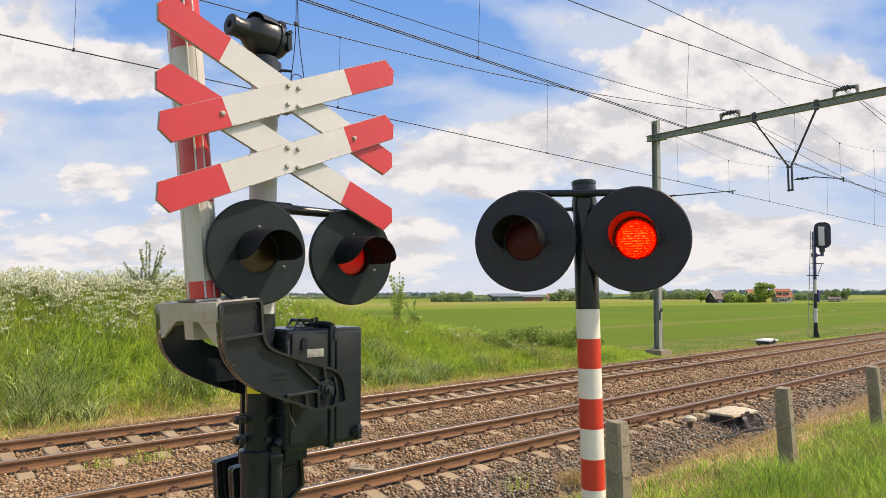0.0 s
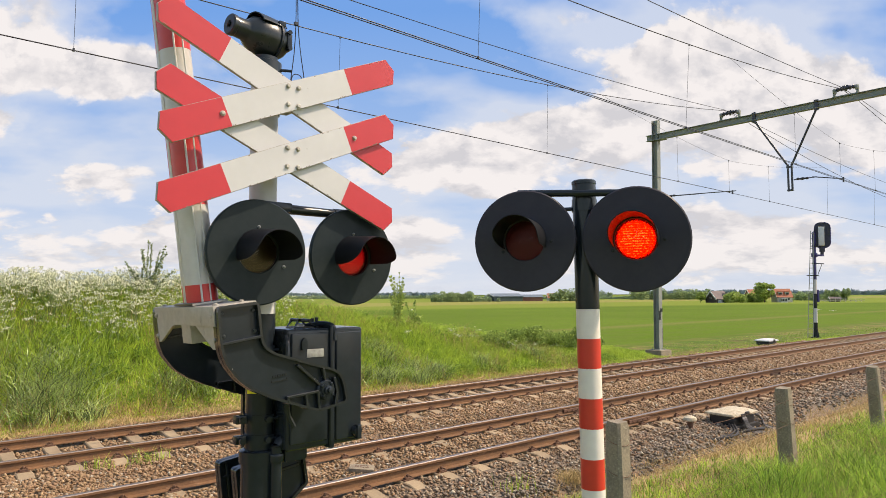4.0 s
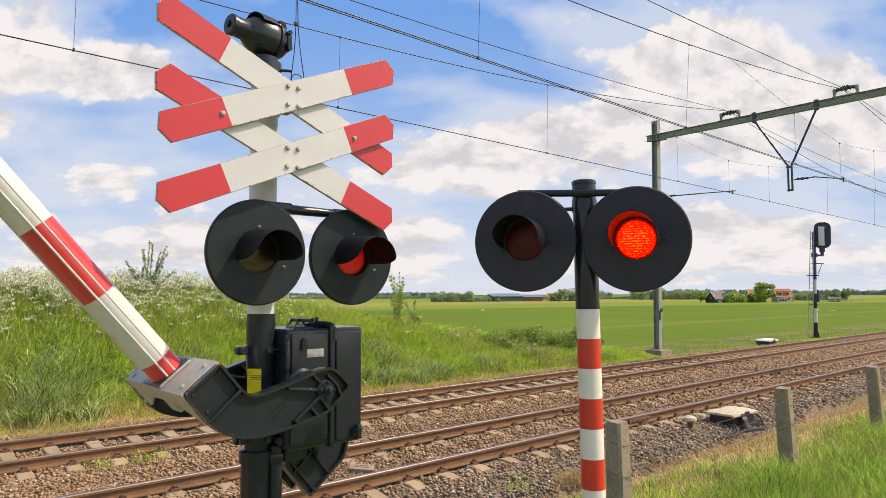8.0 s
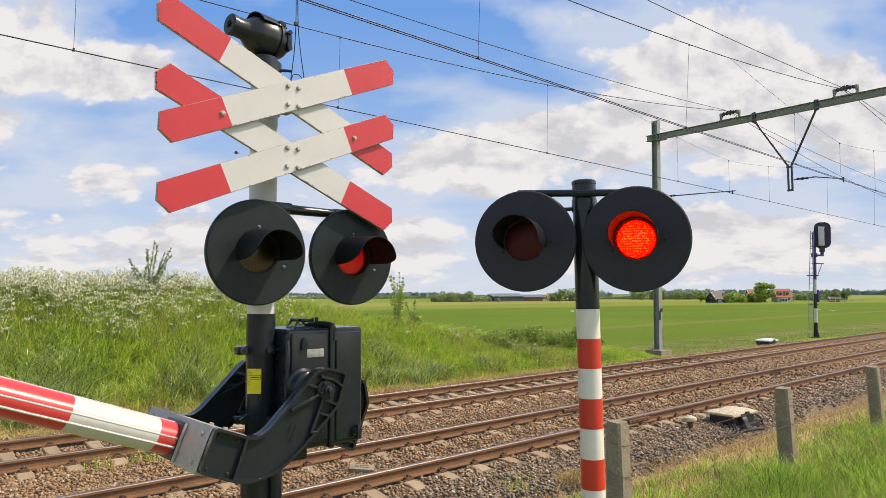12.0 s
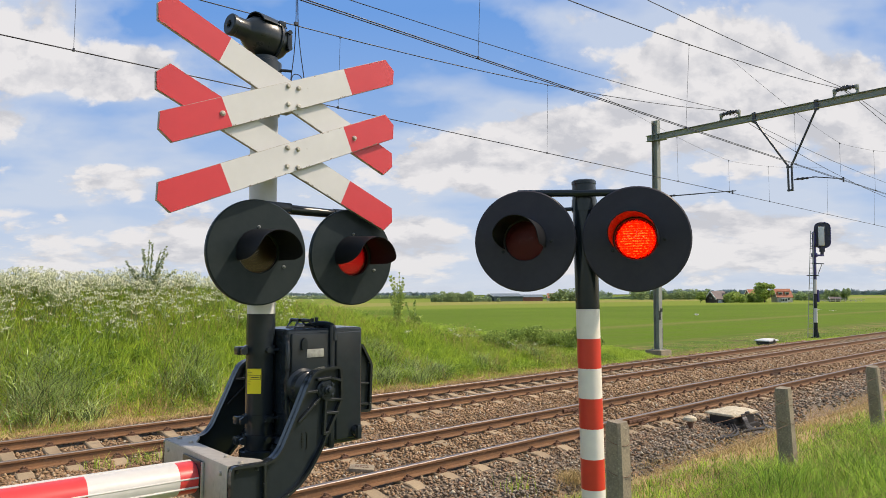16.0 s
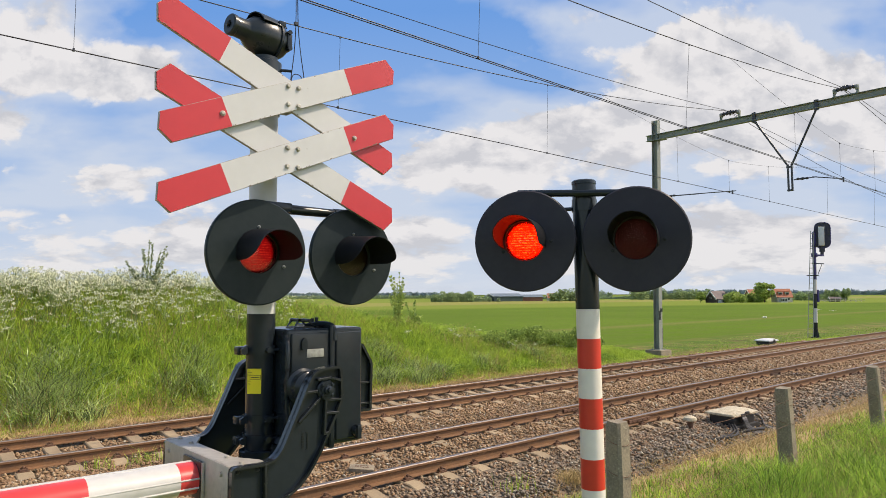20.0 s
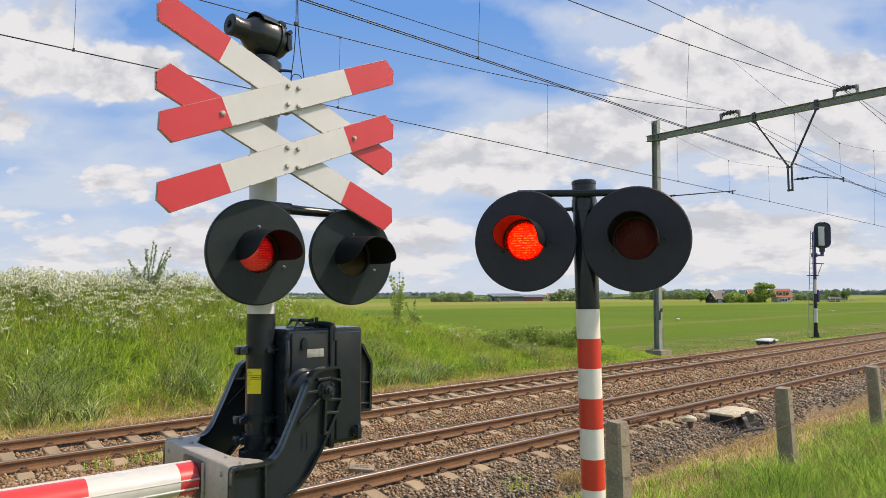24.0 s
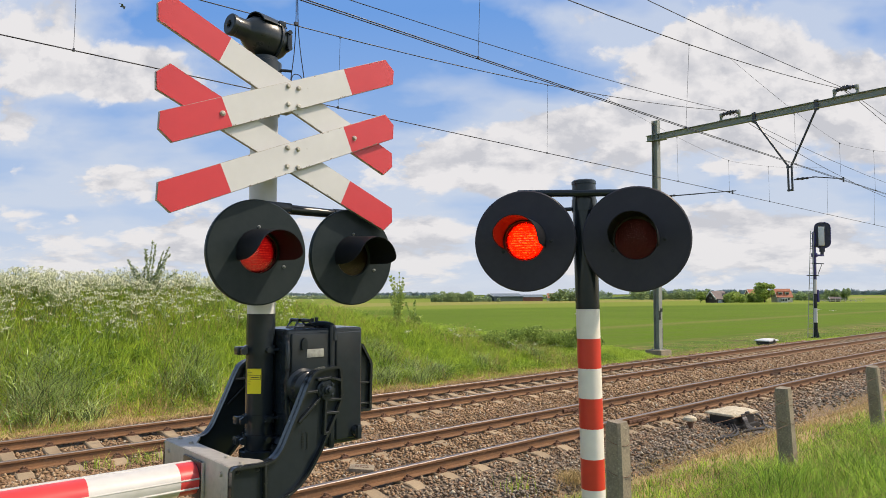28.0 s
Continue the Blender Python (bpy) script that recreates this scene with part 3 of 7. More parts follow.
SKY_TURN = YAW - 90.0
sky = sky_backdrop()
sky.matrix_basis = pose(0, 0, 0, 0, 0, SKY_TURN)


def steps(v, a, b):
    t = np.clip((np.asarray(v, float) - a) / (b - a), 0, 1)
    return t * t * (3 - 2 * t)


def ground_height(x, y):
    x, y = np.asarray(x, float), np.asarray(y, float)
    crest = np.interp(x, [-60, -20, 6.5, 8.5, 10, 12, 14, 18, 22, 27], [0.5, 2.1, 2.2, 1.98, 1.75, 1.4, 1.05, 0.5, 0.05, -0.5])
    z = 0.0 - 0.42 * steps(y, 4.3, 5.6)
    z = np.where(y > 9, -0.42 + 0.07 * steps(y, 13.5, 14.2), z)
    rise = -0.35 + (crest + 0.35) * steps(y, 14.3, 17.6)
    field = -0.8 - 0.7 * steps(y, 25, 160)
    hill = rise + (field - rise) * steps(y, 18.6, 25)
    z = np.where(y > 14.3, hill, z) - 0.16 * np.exp(-((x - 26.2) ** 2 + (y - 15.7) ** 2) / 1.6)
    near = 0.04 * np.sin(x * 1.7 + y) * np.cos(y * 2.3 - x * 0.6) * (np.abs(y) < 22) * ((y < 5) | (y > 14))
    return z + near


def ground_sheet():
    xs = np.concatenate([-np.geomspace(4800, 14, 16), np.linspace(-10, 45, 140), np.geomspace(48, 4800, 26)])
    ys = np.concatenate([-np.geomspace(4800, 12, 14), np.linspace(-8, 4, 14), np.linspace(4.2, 26, 90), np.geomspace(27, 4800, 30)])
    gx, gy = np.meshgrid(xs, ys, indexing="ij")
    verts = np.stack([gx, gy, ground_height(gx, gy)], -1).reshape(-1, 3)
    n = len(ys)
    i, j = np.meshgrid(np.arange(len(xs) - 1), np.arange(n - 1), indexing="ij")
    a = (i * n + j).ravel()
    me = raw_mesh("ground", verts, np.stack([a, a + n, a + n + 1, a + 1], -1), M_GROUND, 4)
    me.polygons.foreach_set("use_smooth", [True] * len(me.polygons))
    tagged(new("ground", me), "flat green farmland with an overgrown bank beside the railway", "ground", kind="structure")


ground_sheet()


# ---- flashing lamps ----
LAMP_R = 0.235
LENS_R = 0.088


def half_disc(sign, r=0.094):
    """Half of a round shade in the x z plane, a few millimetres thick."""
    pts = [(sign * r * math.sin(a), r * math.cos(a)) for a in (math.pi * k / 20 for k in range(21))]
    pts = [(pts[0][0] - sign * 0.01, pts[0][1])] + pts[1:-1] + [(pts[-1][0] - sign * 0.01, pts[-1][1])]
    return plate(pts if sign < 0 else pts[::-1], -0.0005, 0.0005)


def board_disc():
    """The round board with its lens opening, its rolled edge and the lamp body behind."""
    prof = [(LENS_R + 0.003, -0.004), (LENS_R + 0.006, -0.008), (LAMP_R - 0.006, -0.008), (LAMP_R, -0.002), (LAMP_R, 0.012), (LAMP_R - 0.006, 0.014), (0.222, 0.004), (LENS_R + 0.003, 0.004)]
    bm, n = bmesh.new(), 72
    rings = [[bm.verts.new((r * math.cos(2 * math.pi * i / n), y, r * math.sin(2 * math.pi * i / n))) for i in range(n)] for r, y in prof]
    for a, b in zip(rings, rings[1:] + rings[:1]):
        for i in range(n):
            bm.faces.new((a[i], a[(i + 1) % n], b[(i + 1) % n], b[i]))
    return bm


def hood_shell(droop, r, slew, length=0.215, thick=0.003):
    """A tube hood over the lens, open below, its front cut back at the sides."""
    bm, n = bmesh.new(), 40
    lo, hi = radians(-19), radians(202)
    cols = []
    for i in range(n + 1):
        a = lo + (hi - lo) * i / n
        up = min(1.0, min((a - lo) / radians(28), (hi - a) / radians(46)))
        reach = 0.012 + (length - 0.012) * math.sqrt(max(0.0, 1 - (1 - up) ** 2)) ** (0.8 if a < 1.5 else 1.25)
        ring = []
        for rad in (r, r - thick):
            ring += [bm.verts.new((rad * math.cos(a), -0.008, rad * math.sin(a))), bm.verts.new((rad * math.cos(a) + slew * reach / length, -0.008 - reach, rad * math.sin(a) - droop * reach / length))]
        cols.append(ring)
    for a, b in zip(cols, cols[1:]):
        bm.faces.new((a[0], a[1], b[1], b[0]))
        bm.faces.new((a[2], b[2], b[3], a[3]))
        bm.faces.new((a[1], a[3], b[3], b[1]))
    for c in (cols[0], cols[-1]):
        bm.faces.new((c[0], c[2], c[3], c[1]))
    return bm


def flash_lamp(parent, at, led, shade, glass_mat, label, board, droop, hood_r, screws, screw_mat, slew=0.0):
    """One lamp: board, hood, lens, glowing diodes and two added shades that blank them."""
    lamp = part("lamp", board_disc(), board, parent, label, at)
    body = turned([(0.0, 0.0), (0.222, 0.0), (0.222, 0.03), (0.16, 0.05), (0.135, 0.10), (0.09, 0.13), (0.0, 0.135)], 40, pose(0, 0.008, 0, -90))
    bmesh.ops.delete(body, geom=[f for f in body.faces if f.calc_center_median().y < 0.0085 and f.calc_area() > 0.001], context="FACES")
    part("lamp_body", body, M_BLACK, lamp)
    part("hood", hood_shell(droop, hood_r, slew), M_HOOD, lamp, "black tubular sun hood")
    for x, z in screws:
        part("hood_screw", joined(bolt(x, -0.008, z, 0.006, 0.008), rod((x, -0.008, z), (x, -0.022, z), 0.0025, n=8)), screw_mat, lamp)
    lens = part("lens", turned([(0.0, 0.010), (0.045, 0.008), (0.072, 0.003), (LENS_R, -0.004), (LENS_R + 0.002, -0.006)], 48, pose(0, -0.004, 0, 90)), glass_mat, lamp, "ribbed round lens")
    lens.visible_shadow = False
    part("led_array", turned([(0.0, 0.0), (LENS_R + 0.004, 0.0), (LENS_R + 0.004, 0.004), (0.0, 0.004)], 48, pose(0, 0.024, 0, 90)), led, lamp, "glowing red light source")
    # added shades block the ever-glowing diodes to imitate the lamp switching off
    shades = [part("shade", half_disc(s), shade, lamp, at=pose(0, 0.0125 + 0.0008 * s, 0)) for s in (-1, 1)]
    return shades


# ---- the crossing post with its sign, bell, lamps and barrier ----
POST_X, POST_Y = 1.385, 2.89
PIVOT = Vector((1.508, POST_Y, 1.836))
crossing = thing("level_crossing_barrier", "level crossing barrier post with cross sign, bell, lamps and striped boom", "barrier", pose(POST_X, POST_Y, 0.0))


def post_round(x, y, r, z0, z1, n=40):
    return rod((x, y, z0), (x, y, z1), r, n=n)


PR = 0.0655
part("post", joined(post_round(0, 0, PR, -0.02, 2.165), turned([(0.16, -0.02), (0.16, 0.02), (0.10, 0.05), (0.085, 0.25), (PR + 0.004, 0.28)], 32)), M_BLACK, crossing, "black painted lower post")
part("upper_post", post_round(0, 0, PR - 0.0015, 2.165, 3.35), M_GREY_POST, crossing, "pale grey upper post")
part("base_tube", joined(post_round(0, 0, 0.081, 0.0, 1.5), turned([(0.079, 1.49), (0.09, 1.492), (0.09, 1.545), (0.079, 1.55), (PR, 1.552)], 36)), M_BLACK, crossing, "wider black foot tube of the post")
for z in (2.0, 1.69, 1.60):
    part("clamp", joined(rod((0, 0, z - 0.02), (0, 0, z + 0.02), PR + 0.010, n=32), box(-0.12, -0.06, -0.02, 0.02, z - 0.018, z + 0.018, 0.004), rod((-0.10, -0.045, z), (-0.10, 0.045, z), 0.011, n=10), rod((-0.10, -0.05, z), (-0.10, -0.036, z), 0.017, n=6), rod((0.0, -PR - 0.03, z), (0.0, -PR, z), 0.014, n=8), rod((0.02, -PR, z), (0.13, -PR, z), 0.008, n=8)), M_BLACK, crossing)

# cross sign: two crossed pairs of planks
SIGN_Y, SIGN_X = 2.655 - POST_Y, 1.402 - POST_X


def sign_plank(x, y, z, tilt, half, red, name="sign_plank"):
    """One plank: white middle and red ends that come to a blunt point, on a thin backing."""
    w, cut = 0.0645, 0.031
    m = pose(x, y, z, 0, -tilt, 0)

    def outline(a, b, lo, hi, w=w):
        pts = [(a + cut, -w)] if lo else [(a, -w)]
        pts += [(b - cut, -w), (b, 0.0), (b - cut, w)] if hi else [(b, -w), (b, w)]
        pts += [(a + cut, w), (a, 0.0)] if lo else [(a, w)]
        return pts
    back = part(name, plate(outline(-half, half, True, True), 0.0, 0.014, 0.001), M_ALU, crossing, "red-tipped white sign plank", m)
    rng = random.Random(int(z * 1000 + tilt * 10))
    chips = []
    for _ in range(20):
        cx, up, size = rng.uniform(-half + 0.05, half - 0.05), rng.choice((-1, 1, -1)), rng.uniform(0.0015, 0.005)
        chips.append(box(cx - size, cx + size, -0.0036, -0.0008, up * (w - 0.0045) - rng.uniform(0.0008, 0.0022), up * (w - 0.0045) + rng.uniform(0.0008, 0.0022)))
    tagged(part("paint_chips", joined(*chips), M_CHIP, back, "dark chips along the plank edges", smooth=0.0), kind="stuff")
    part("white_face", plate(outline(-half + red, half - red, False, False, w - 0.002), -0.003, -0.0005), M_WHITE, back)
    part("red_face", plate(outline(-half + 0.003, -half + red, True, False, w - 0.002), -0.003, -0.0005), M_RED, back)
    part("red_face", plate(outline(half - red, half - 0.003, False, True, w - 0.002), -0.003, -0.0005), M_RED, back)
    return back


SIGN_LOW, SIGN_HIGH = 2.866, 3.147
for z in (SIGN_LOW, SIGN_HIGH):
    back_plank = sign_plank(SIGN_X, SIGN_Y + 0.022, z + 0.011, -24.1, 0.638, 0.307)
    front_plank = sign_plank(SIGN_X, SIGN_Y, z, 23.0, 0.624, 0.30)
    for dx in (-0.018, 0.034):
        for dz in (-0.042, 0.042):
            c, sn = math.cos(radians(23)), math.sin(radians(23))
            part("sign_bolt", bolt(dx * c + dz * sn, -0.003, -dx * sn + dz * c, 0.0095, 0.010), M_BOLT, front_plank, "weathered round bolt head")
for bx0, bz0 in ((1.085, 3.01), (1.738, 3.005)):
    part("sign_bolt", bolt(bx0 - POST_X, SIGN_Y - 0.003, bz0, 0.0095, 0.010), M_BOLT, crossing, "single bolt through a red plank end")
for z in (SIGN_LOW - 0.02, SIGN_HIGH - 0.02):
    part("sign_bracket", joined(box(-0.05, 0.09, -0.205, -0.05, z - 0.02, z + 0.02, 0.004), rod((0, 0, z - 0.022), (0, 0, z + 0.022), PR + 0.006, n=32)), M_STEEL, crossing)


# bell on top of the post
bell_at = pose(0.0, 0.0, 3.352)
bell = part("bell", turned([(PR + 0.012, -0.085), (PR + 0.012, 0.005), (PR - 0.006, 0.012), (PR - 0.006, 0.03)], 36), M_BELL, crossing, "black cast-iron crossing bell", bell_at)
turn_bell = pose(-0.012, 0, 0.128, 0, -86, 8) @ Matrix.Diagonal((0.96, 0.96, 0.78, 1))
part("bell_housing", turned([(0.0, -0.145), (0.045, -0.145), (0.07, -0.135), (0.085, -0.11), (0.097, -0.06), (0.099, -0.055), (0.099, -0.05), (0.101, -0.045), (0.101, -0.02), (0.099, 0.0), (0.094, 0.05), (0.08, 0.09), (0.058, 0.12), (0.051, 0.135), (0.048, 0.20), (0.052, 0.205), (0.052, 0.228), (0.046, 0.234), (0.02, 0.234), (0.016, 0.228), (0.0, 0.228)], 44, turn_bell), M_BELL, bell)
part("bell_nut", turned([(0.014, 0.2), (0.014, 0.245), (0.008, 0.25), (0.0, 0.25)], 6, turn_bell), M_BELL, bell)
vis = bmesh.new()
cols = []
for i in range(25):
    a = radians(-62 + 124 * i / 24)
    cols.append([vis.verts.new(turn_bell @ Vector((r * math.cos(a), r * math.sin(a), z))) for r, z in ((0.106, -0.09), (0.107, -0.04), (0.108, 0.02), (0.106, 0.07 + 0.02 * math.cos(a * 1.5)), (0.102, 0.07 + 0.02 * math.cos(a * 1.5)), (0.103, 0.02), (0.102, -0.09))])
for a, b in zip(cols, cols[1:]):
    for k in range(7):
        vis.faces.new((a[k], b[k], b[(k + 1) % 7], a[(k + 1) % 7]))
for c in (cols[0], cols[-1]):
    vis.faces.new(c)
part("bell_cowl", vis, M_BELL, bell)
part("bell_band", turned([(0.098, -0.068), (0.106, -0.066), (0.106, -0.052), (0.098, -0.05)], 44, turn_bell), M_BLACK, bell)
for a in (-50, 70, 180):
    q = turn_bell @ Vector((0.107 * math.cos(radians(a)), 0.107 * math.sin(radians(a)), -0.06))
    part("bell_lug", box(q.x - 0.017, q.x + 0.017, q.y - 0.01, q.y + 0.01, q.z - 0.011, q.z + 0.011, 0.003), M_BLACK, bell)
part("latch", joined(box(0.078, 0.104, -0.075, -0.035, 0.085, 0.15, 0.005), rod((0.091, -0.08, 0.158), (0.091, -0.03, 0.158), 0.011, n=12), rod((0.091, -0.08, 0.08), (0.091, -0.03, 0.08), 0.011, n=12)), M_BLACK, bell)
part("set_screw", rod((0.05, -0.05, -0.03), (0.10, -0.075, -0.03), 0.007, n=10), M_BLACK, bell)
part("wire_loop", tube(smooth_path([(0.075, -0.10, -0.20), (0.09, -0.12, -0.165), (0.105, -0.13, -0.155), (0.12, -0.12, -0.17), (0.12, -0.11, -0.2)], 5), 0.0025, 6), M_RUBBER, bell)

# lamps on the post
LAMP_Y = 2.735 - POST_Y
LEFT_SHADES_A = flash_lamp(crossing, pose(1.290 - POST_X, LAMP_Y, 2.440), M_LED_DIM, M_SHUT_AMBER, M_LENS_CLEAR, "round black lamp board with hood, tilted disc", M_BOARD, 0.018, 0.104, ((0.122, -0.062), (0.0, 0.112)), M_STEEL)
LEFT_SHADES_B = flash_lamp(crossing, pose(1.785 - POST_X, LAMP_Y, 2.436), M_LED_DIM, M_SHUT_AMBER, M_LENS_CLEAR, "round black lamp board with hood, on side arm", M_BOARD, 0.018, 0.104, ((0.122, -0.062), (0.0, 0.112)), M_STEEL)
part("lamp_arm", joined(rod((-0.06, -0.075, 2.655), (0.40, -0.075, 2.652), 0.025, 0.021, n=18), rod((0.34, -0.075, 2.652), (0.40, -0.075, 2.652), 0.026, n=18), rod((0.385, -0.075, 2.655), (0.385, -0.075, 2.44), 0.017, n=12)), M_BELL, crossing, "black lamp arm")
part("arm_clamp", joined(rod((0, 0, 2.625), (0, 0, 2.685), PR + 0.008, n=32), box(-0.03, 0.10, -0.105, -0.04, 2.636, 2.682, 0.01), rod((0.085, -0.075, 2.60), (0.085, -0.075, 2.64), 0.012, n=6)), M_BLACK, crossing)

# barrier drive box beside the post


def drive_box():
    x0, x1, y0, y1, z0, z1 = 1.44 - POST_X, 1.848 - POST_X, 2.735 - POST_Y, 3.05 - POST_Y, 1.545, 2.095
    body = part("drive_box", box(x0, x1, y0, y1, z0, z1, 0.022, 3), M_BLACK, crossing, "black cast drive box")
    part("cover_ridge", box(1.656 - POST_X, 1.684 - POST_X, y0 - 0.016, y1 + 0.01, z0 - 0.012, z1 + 0.014, 0.012, 3), M_BLACK, body)
    part("door_panel", joined(box(1.455 - POST_X, 1.648 - POST_X, y0 - 0.012, y0 + 0.01, z0 + 0.03, z1 - 0.02, 0.010, 3)), M_BLACK, body)
    part("door_panel", joined(box(1.692 - POST_X, 1.835 - POST_X, y0 - 0.010, y0 + 0.01, z0 + 0.02, z1 - 0.02, 0.010, 3)), M_BLACK, body)
    part("name_plate", box(1.532 - POST_X, 1.620 - POST_X, y0 - 0.016, y0 - 0.011, 1.963, 2.001, 0.002), M_PLATE, body, "worn pale name plate")
    frame_edge = [(0.02, 0.0), (0.125, 0.0), (0.105, 0.04), (0.045, 0.045)]
    catch = part("lid_catch", joined(rim(frame_edge, 0.011, -0.04, -0.028), rim(frame_edge, 0.011, 0.03, 0.042), rod((0.048, -0.04, 0.04), (0.048, 0.042, 0.04), 0.008, n=10), rod((0.102, -0.045, 0.036), (0.102, 0.045, 0.036), 0.009, n=10), box(0.02, 0.125, -0.045, 0.045, -0.003, 0.008, 0.002, 1)), M_BLACK, body, "black open-framed lid catch", pose(x0 + 0.045, y0 + 0.10, z1 - 0.002))
    part("catch_bolt", joined(rod((0.15, -0.02, 0.0), (0.15, -0.02, 0.05), 0.009, n=10), rod((0.15, 0.02, 0.0), (0.15, 0.02, 0.045), 0.008, n=10), box(0.13, 0.2, -0.012, 0.012, 0.006, 0.028, 0.004, 1)), M_BLACK, catch)
    part("lid_strap", tube(smooth_path([(x0 + 0.15, y0 + 0.1, z1 + 0.008), (x0 + 0.2, y0 + 0.05, z1 + 0.02), (x0 + 0.235, y0 - 0.005, z1 + 0.006), (x0 + 0.24, y0 - 0.016, z1 - 0.06)], 6), 0.012, 8), M_BLACK, body)
    part("hinge_knob", joined(plate(rounded([(-0.014, -0.03), (0.014, -0.03), (0.014, 0.01), (0, 0.028), (-0.014, 0.01)], 0.006), -0.014, 0.0, 0.003)), M_BLACK, body, at=pose(1.515 - POST_X, y0 - 0.012, 2.03))
    part("lock_knob", joined(turned([(0.026, 0.0), (0.026, 0.02), (0.02, 0.03), (0.0, 0.034)], 20, pose(0, 0, 0, 90)), box(-0.012, 0.012, -0.04, -0.01, -0.035, 0.03, 0.004)), M_BLACK, body, at=pose(1.80 - POST_X, y0 - 0.01, 1.60))
    part("bottom_bracket", joined(box(x0 + 0.02, x0 + 0.14, y0 + 0.05, y1 - 0.05, z0 - 0.06, z0 + 0.02, 0.02), rod((x0 + 0.03, y0 + 0.1, z0 - 0.02), (0, 0, z0 - 0.05), 0.03, n=14)), M_BLACK, body)
    part("conduit", tube(smooth_path([(x0 + 0.005, y0 + 0.02, z1 - 0.03), (x0 - 0.005, y0 - 0.012, z1 - 0.10), (x0 - 0.005, y0 - 0.012, 1.75), (x0 + 0.03, y0 - 0.01, 1.66)], 6), 0.012, 8), M_BLACK, body)
    part("side_bracket", joined(box(x1 - 0.01, x1 + 0.04, y0 + 0.12, y0 + 0.2, 1.9, 2.03, 0.008), rod((x1 + 0.02, y0 + 0.10, 1.89), (x1 + 0.02, y0 + 0.24, 1.89), 0.014, n=12)), M_BLACK, body)
    # shaft through the box that carries both side arms
    part("shaft", rod((PIVOT.x - POST_X, -0.391, PIVOT.z), (PIVOT.x - POST_X, 0.43, PIVOT.z), 0.035, n=24), M_BLACK, body)
    part("shaft_collar", turned([(0.082, 0.0), (0.082, 0.02), (0.07, 0.03), (0.07, 0.07), (0.05, 0.085), (0.042, 0.2)], 32, pose(PIVOT.x - POST_X, y0 - 0.005, PIVOT.z, 90)), M_BLACK, body)
    part("cable_elbow", tube(smooth_path([(0.125, -0.085, 1.575), (0.08, -0.09, 1.592), (0.045, -0.092, 1.57), (0.04, -0.092, 1.50), (0.04, -0.092, 0.9)], 6), 0.026, 14), M_BLACK, body)
    part("elbow_collar", joined(turned([(0.032, 0.0), (0.034, 0.006), (0.034, 0.03), (0.032, 0.036)], 20, pose(0.04, -0.092, 1.50))), M_BLACK, body)
    return body


drive_box()
yellow = part("notice_plate", plate([(-0.032, -0.056), (0.032, -0.056), (0.032, 0.056), (-0.032, 0.056)], -0.0035, 0.0), M_YELLOW, crossing, "yellow notice plate with small print", pose(-0.05, -0.046, 1.862, 0, 0, -46))
for z, x0, x1 in ((0.046, -0.03, -0.018), (0.038, -0.03, -0.012), (0.028, -0.03, -0.016), (0.001, -0.03, -0.014), (-0.012, -0.03, -0.018)):
    part("print_line", box(x0, x1, -0.0045, -0.0034, z - 0.0012, z + 0.0012), M_PRINT, yellow)
part("print_frame", joined(box(-0.02, 0.03, -0.0045, -0.0034, 0.026, 0.0275), box(-0.02, 0.03, -0.0045, -0.0034, 0.008, 0.0095), box(-0.02, -0.0185, -0.0045, -0.0034, 0.008, 0.027), box(0.0285, 0.03, -0.0045, -0.0034, 0.008, 0.027), box(-0.014, 0.024, -0.0045, -0.0034, 0.016, 0.0195)), M_PRINT, yellow)

# ---- swinging arm: side plates, bracket, boom and counterweight; its origin is the shaft ----
ARM_OUTLINE = [(-0.42, -0.263), (-0.421, -0.439), (-0.262, -0.444), (-0.195, -0.431), (-0.12, -0.386), (-0.07, -0.332), (-0.02, -0.255), (0.05, -0.118), (0.083, -0.048), (0.08, 0.03), (0.075, 0.1), (-0.02, 0.094), (-0.066, 0.074), (-0.092, 0.028), (-0.145, -0.095), (-0.205, -0.224), (-0.236, -0.257), (-0.275, -0.266)]


RIBS = (((-0.278, -0.268), (-0.274, -0.44)), ((-0.095, -0.005), (-0.045, -0.003)), ((-0.045, 0.044), (0.02, 0.05)), ((0.02, 0.05), (0.076, 0.034)), ((-0.132, -0.125), (-0.03, -0.031)), ((-0.002, -0.04), (-0.009, -0.19)), ((-0.004, -0.042), (0.08, -0.046)), ((-0.006, -0.1), (0.06, -0.101)), ((-0.008, -0.186), (0.02, -0.178)))
ARM_EDGE = rounded(ARM_OUTLINE, 0.022, 3)


def side_details(parent, y):
    """Raised rim and stiffening ribs of one side plate."""
    part("plate_rim", rim(ARM_EDGE, 0.011, y - 0.028, y + 0.028), M_EDGE, parent)
    for a, b in RIBS:
        va, vb = Vector((a[0], y, a[1])), Vector((b[0], y, b[1]))
        r = box(0, (vb - va).length, -0.029, 0.029, -0.006, 0.006, 0.002, 1)
        r.transform(Matrix.Translation(va) @ pose(0, 0, 0, 0, -math.degrees(math.atan2(b[1] - a[1], b[0] - a[0])), 0))
        part("rib", r, M_EDGE, parent)


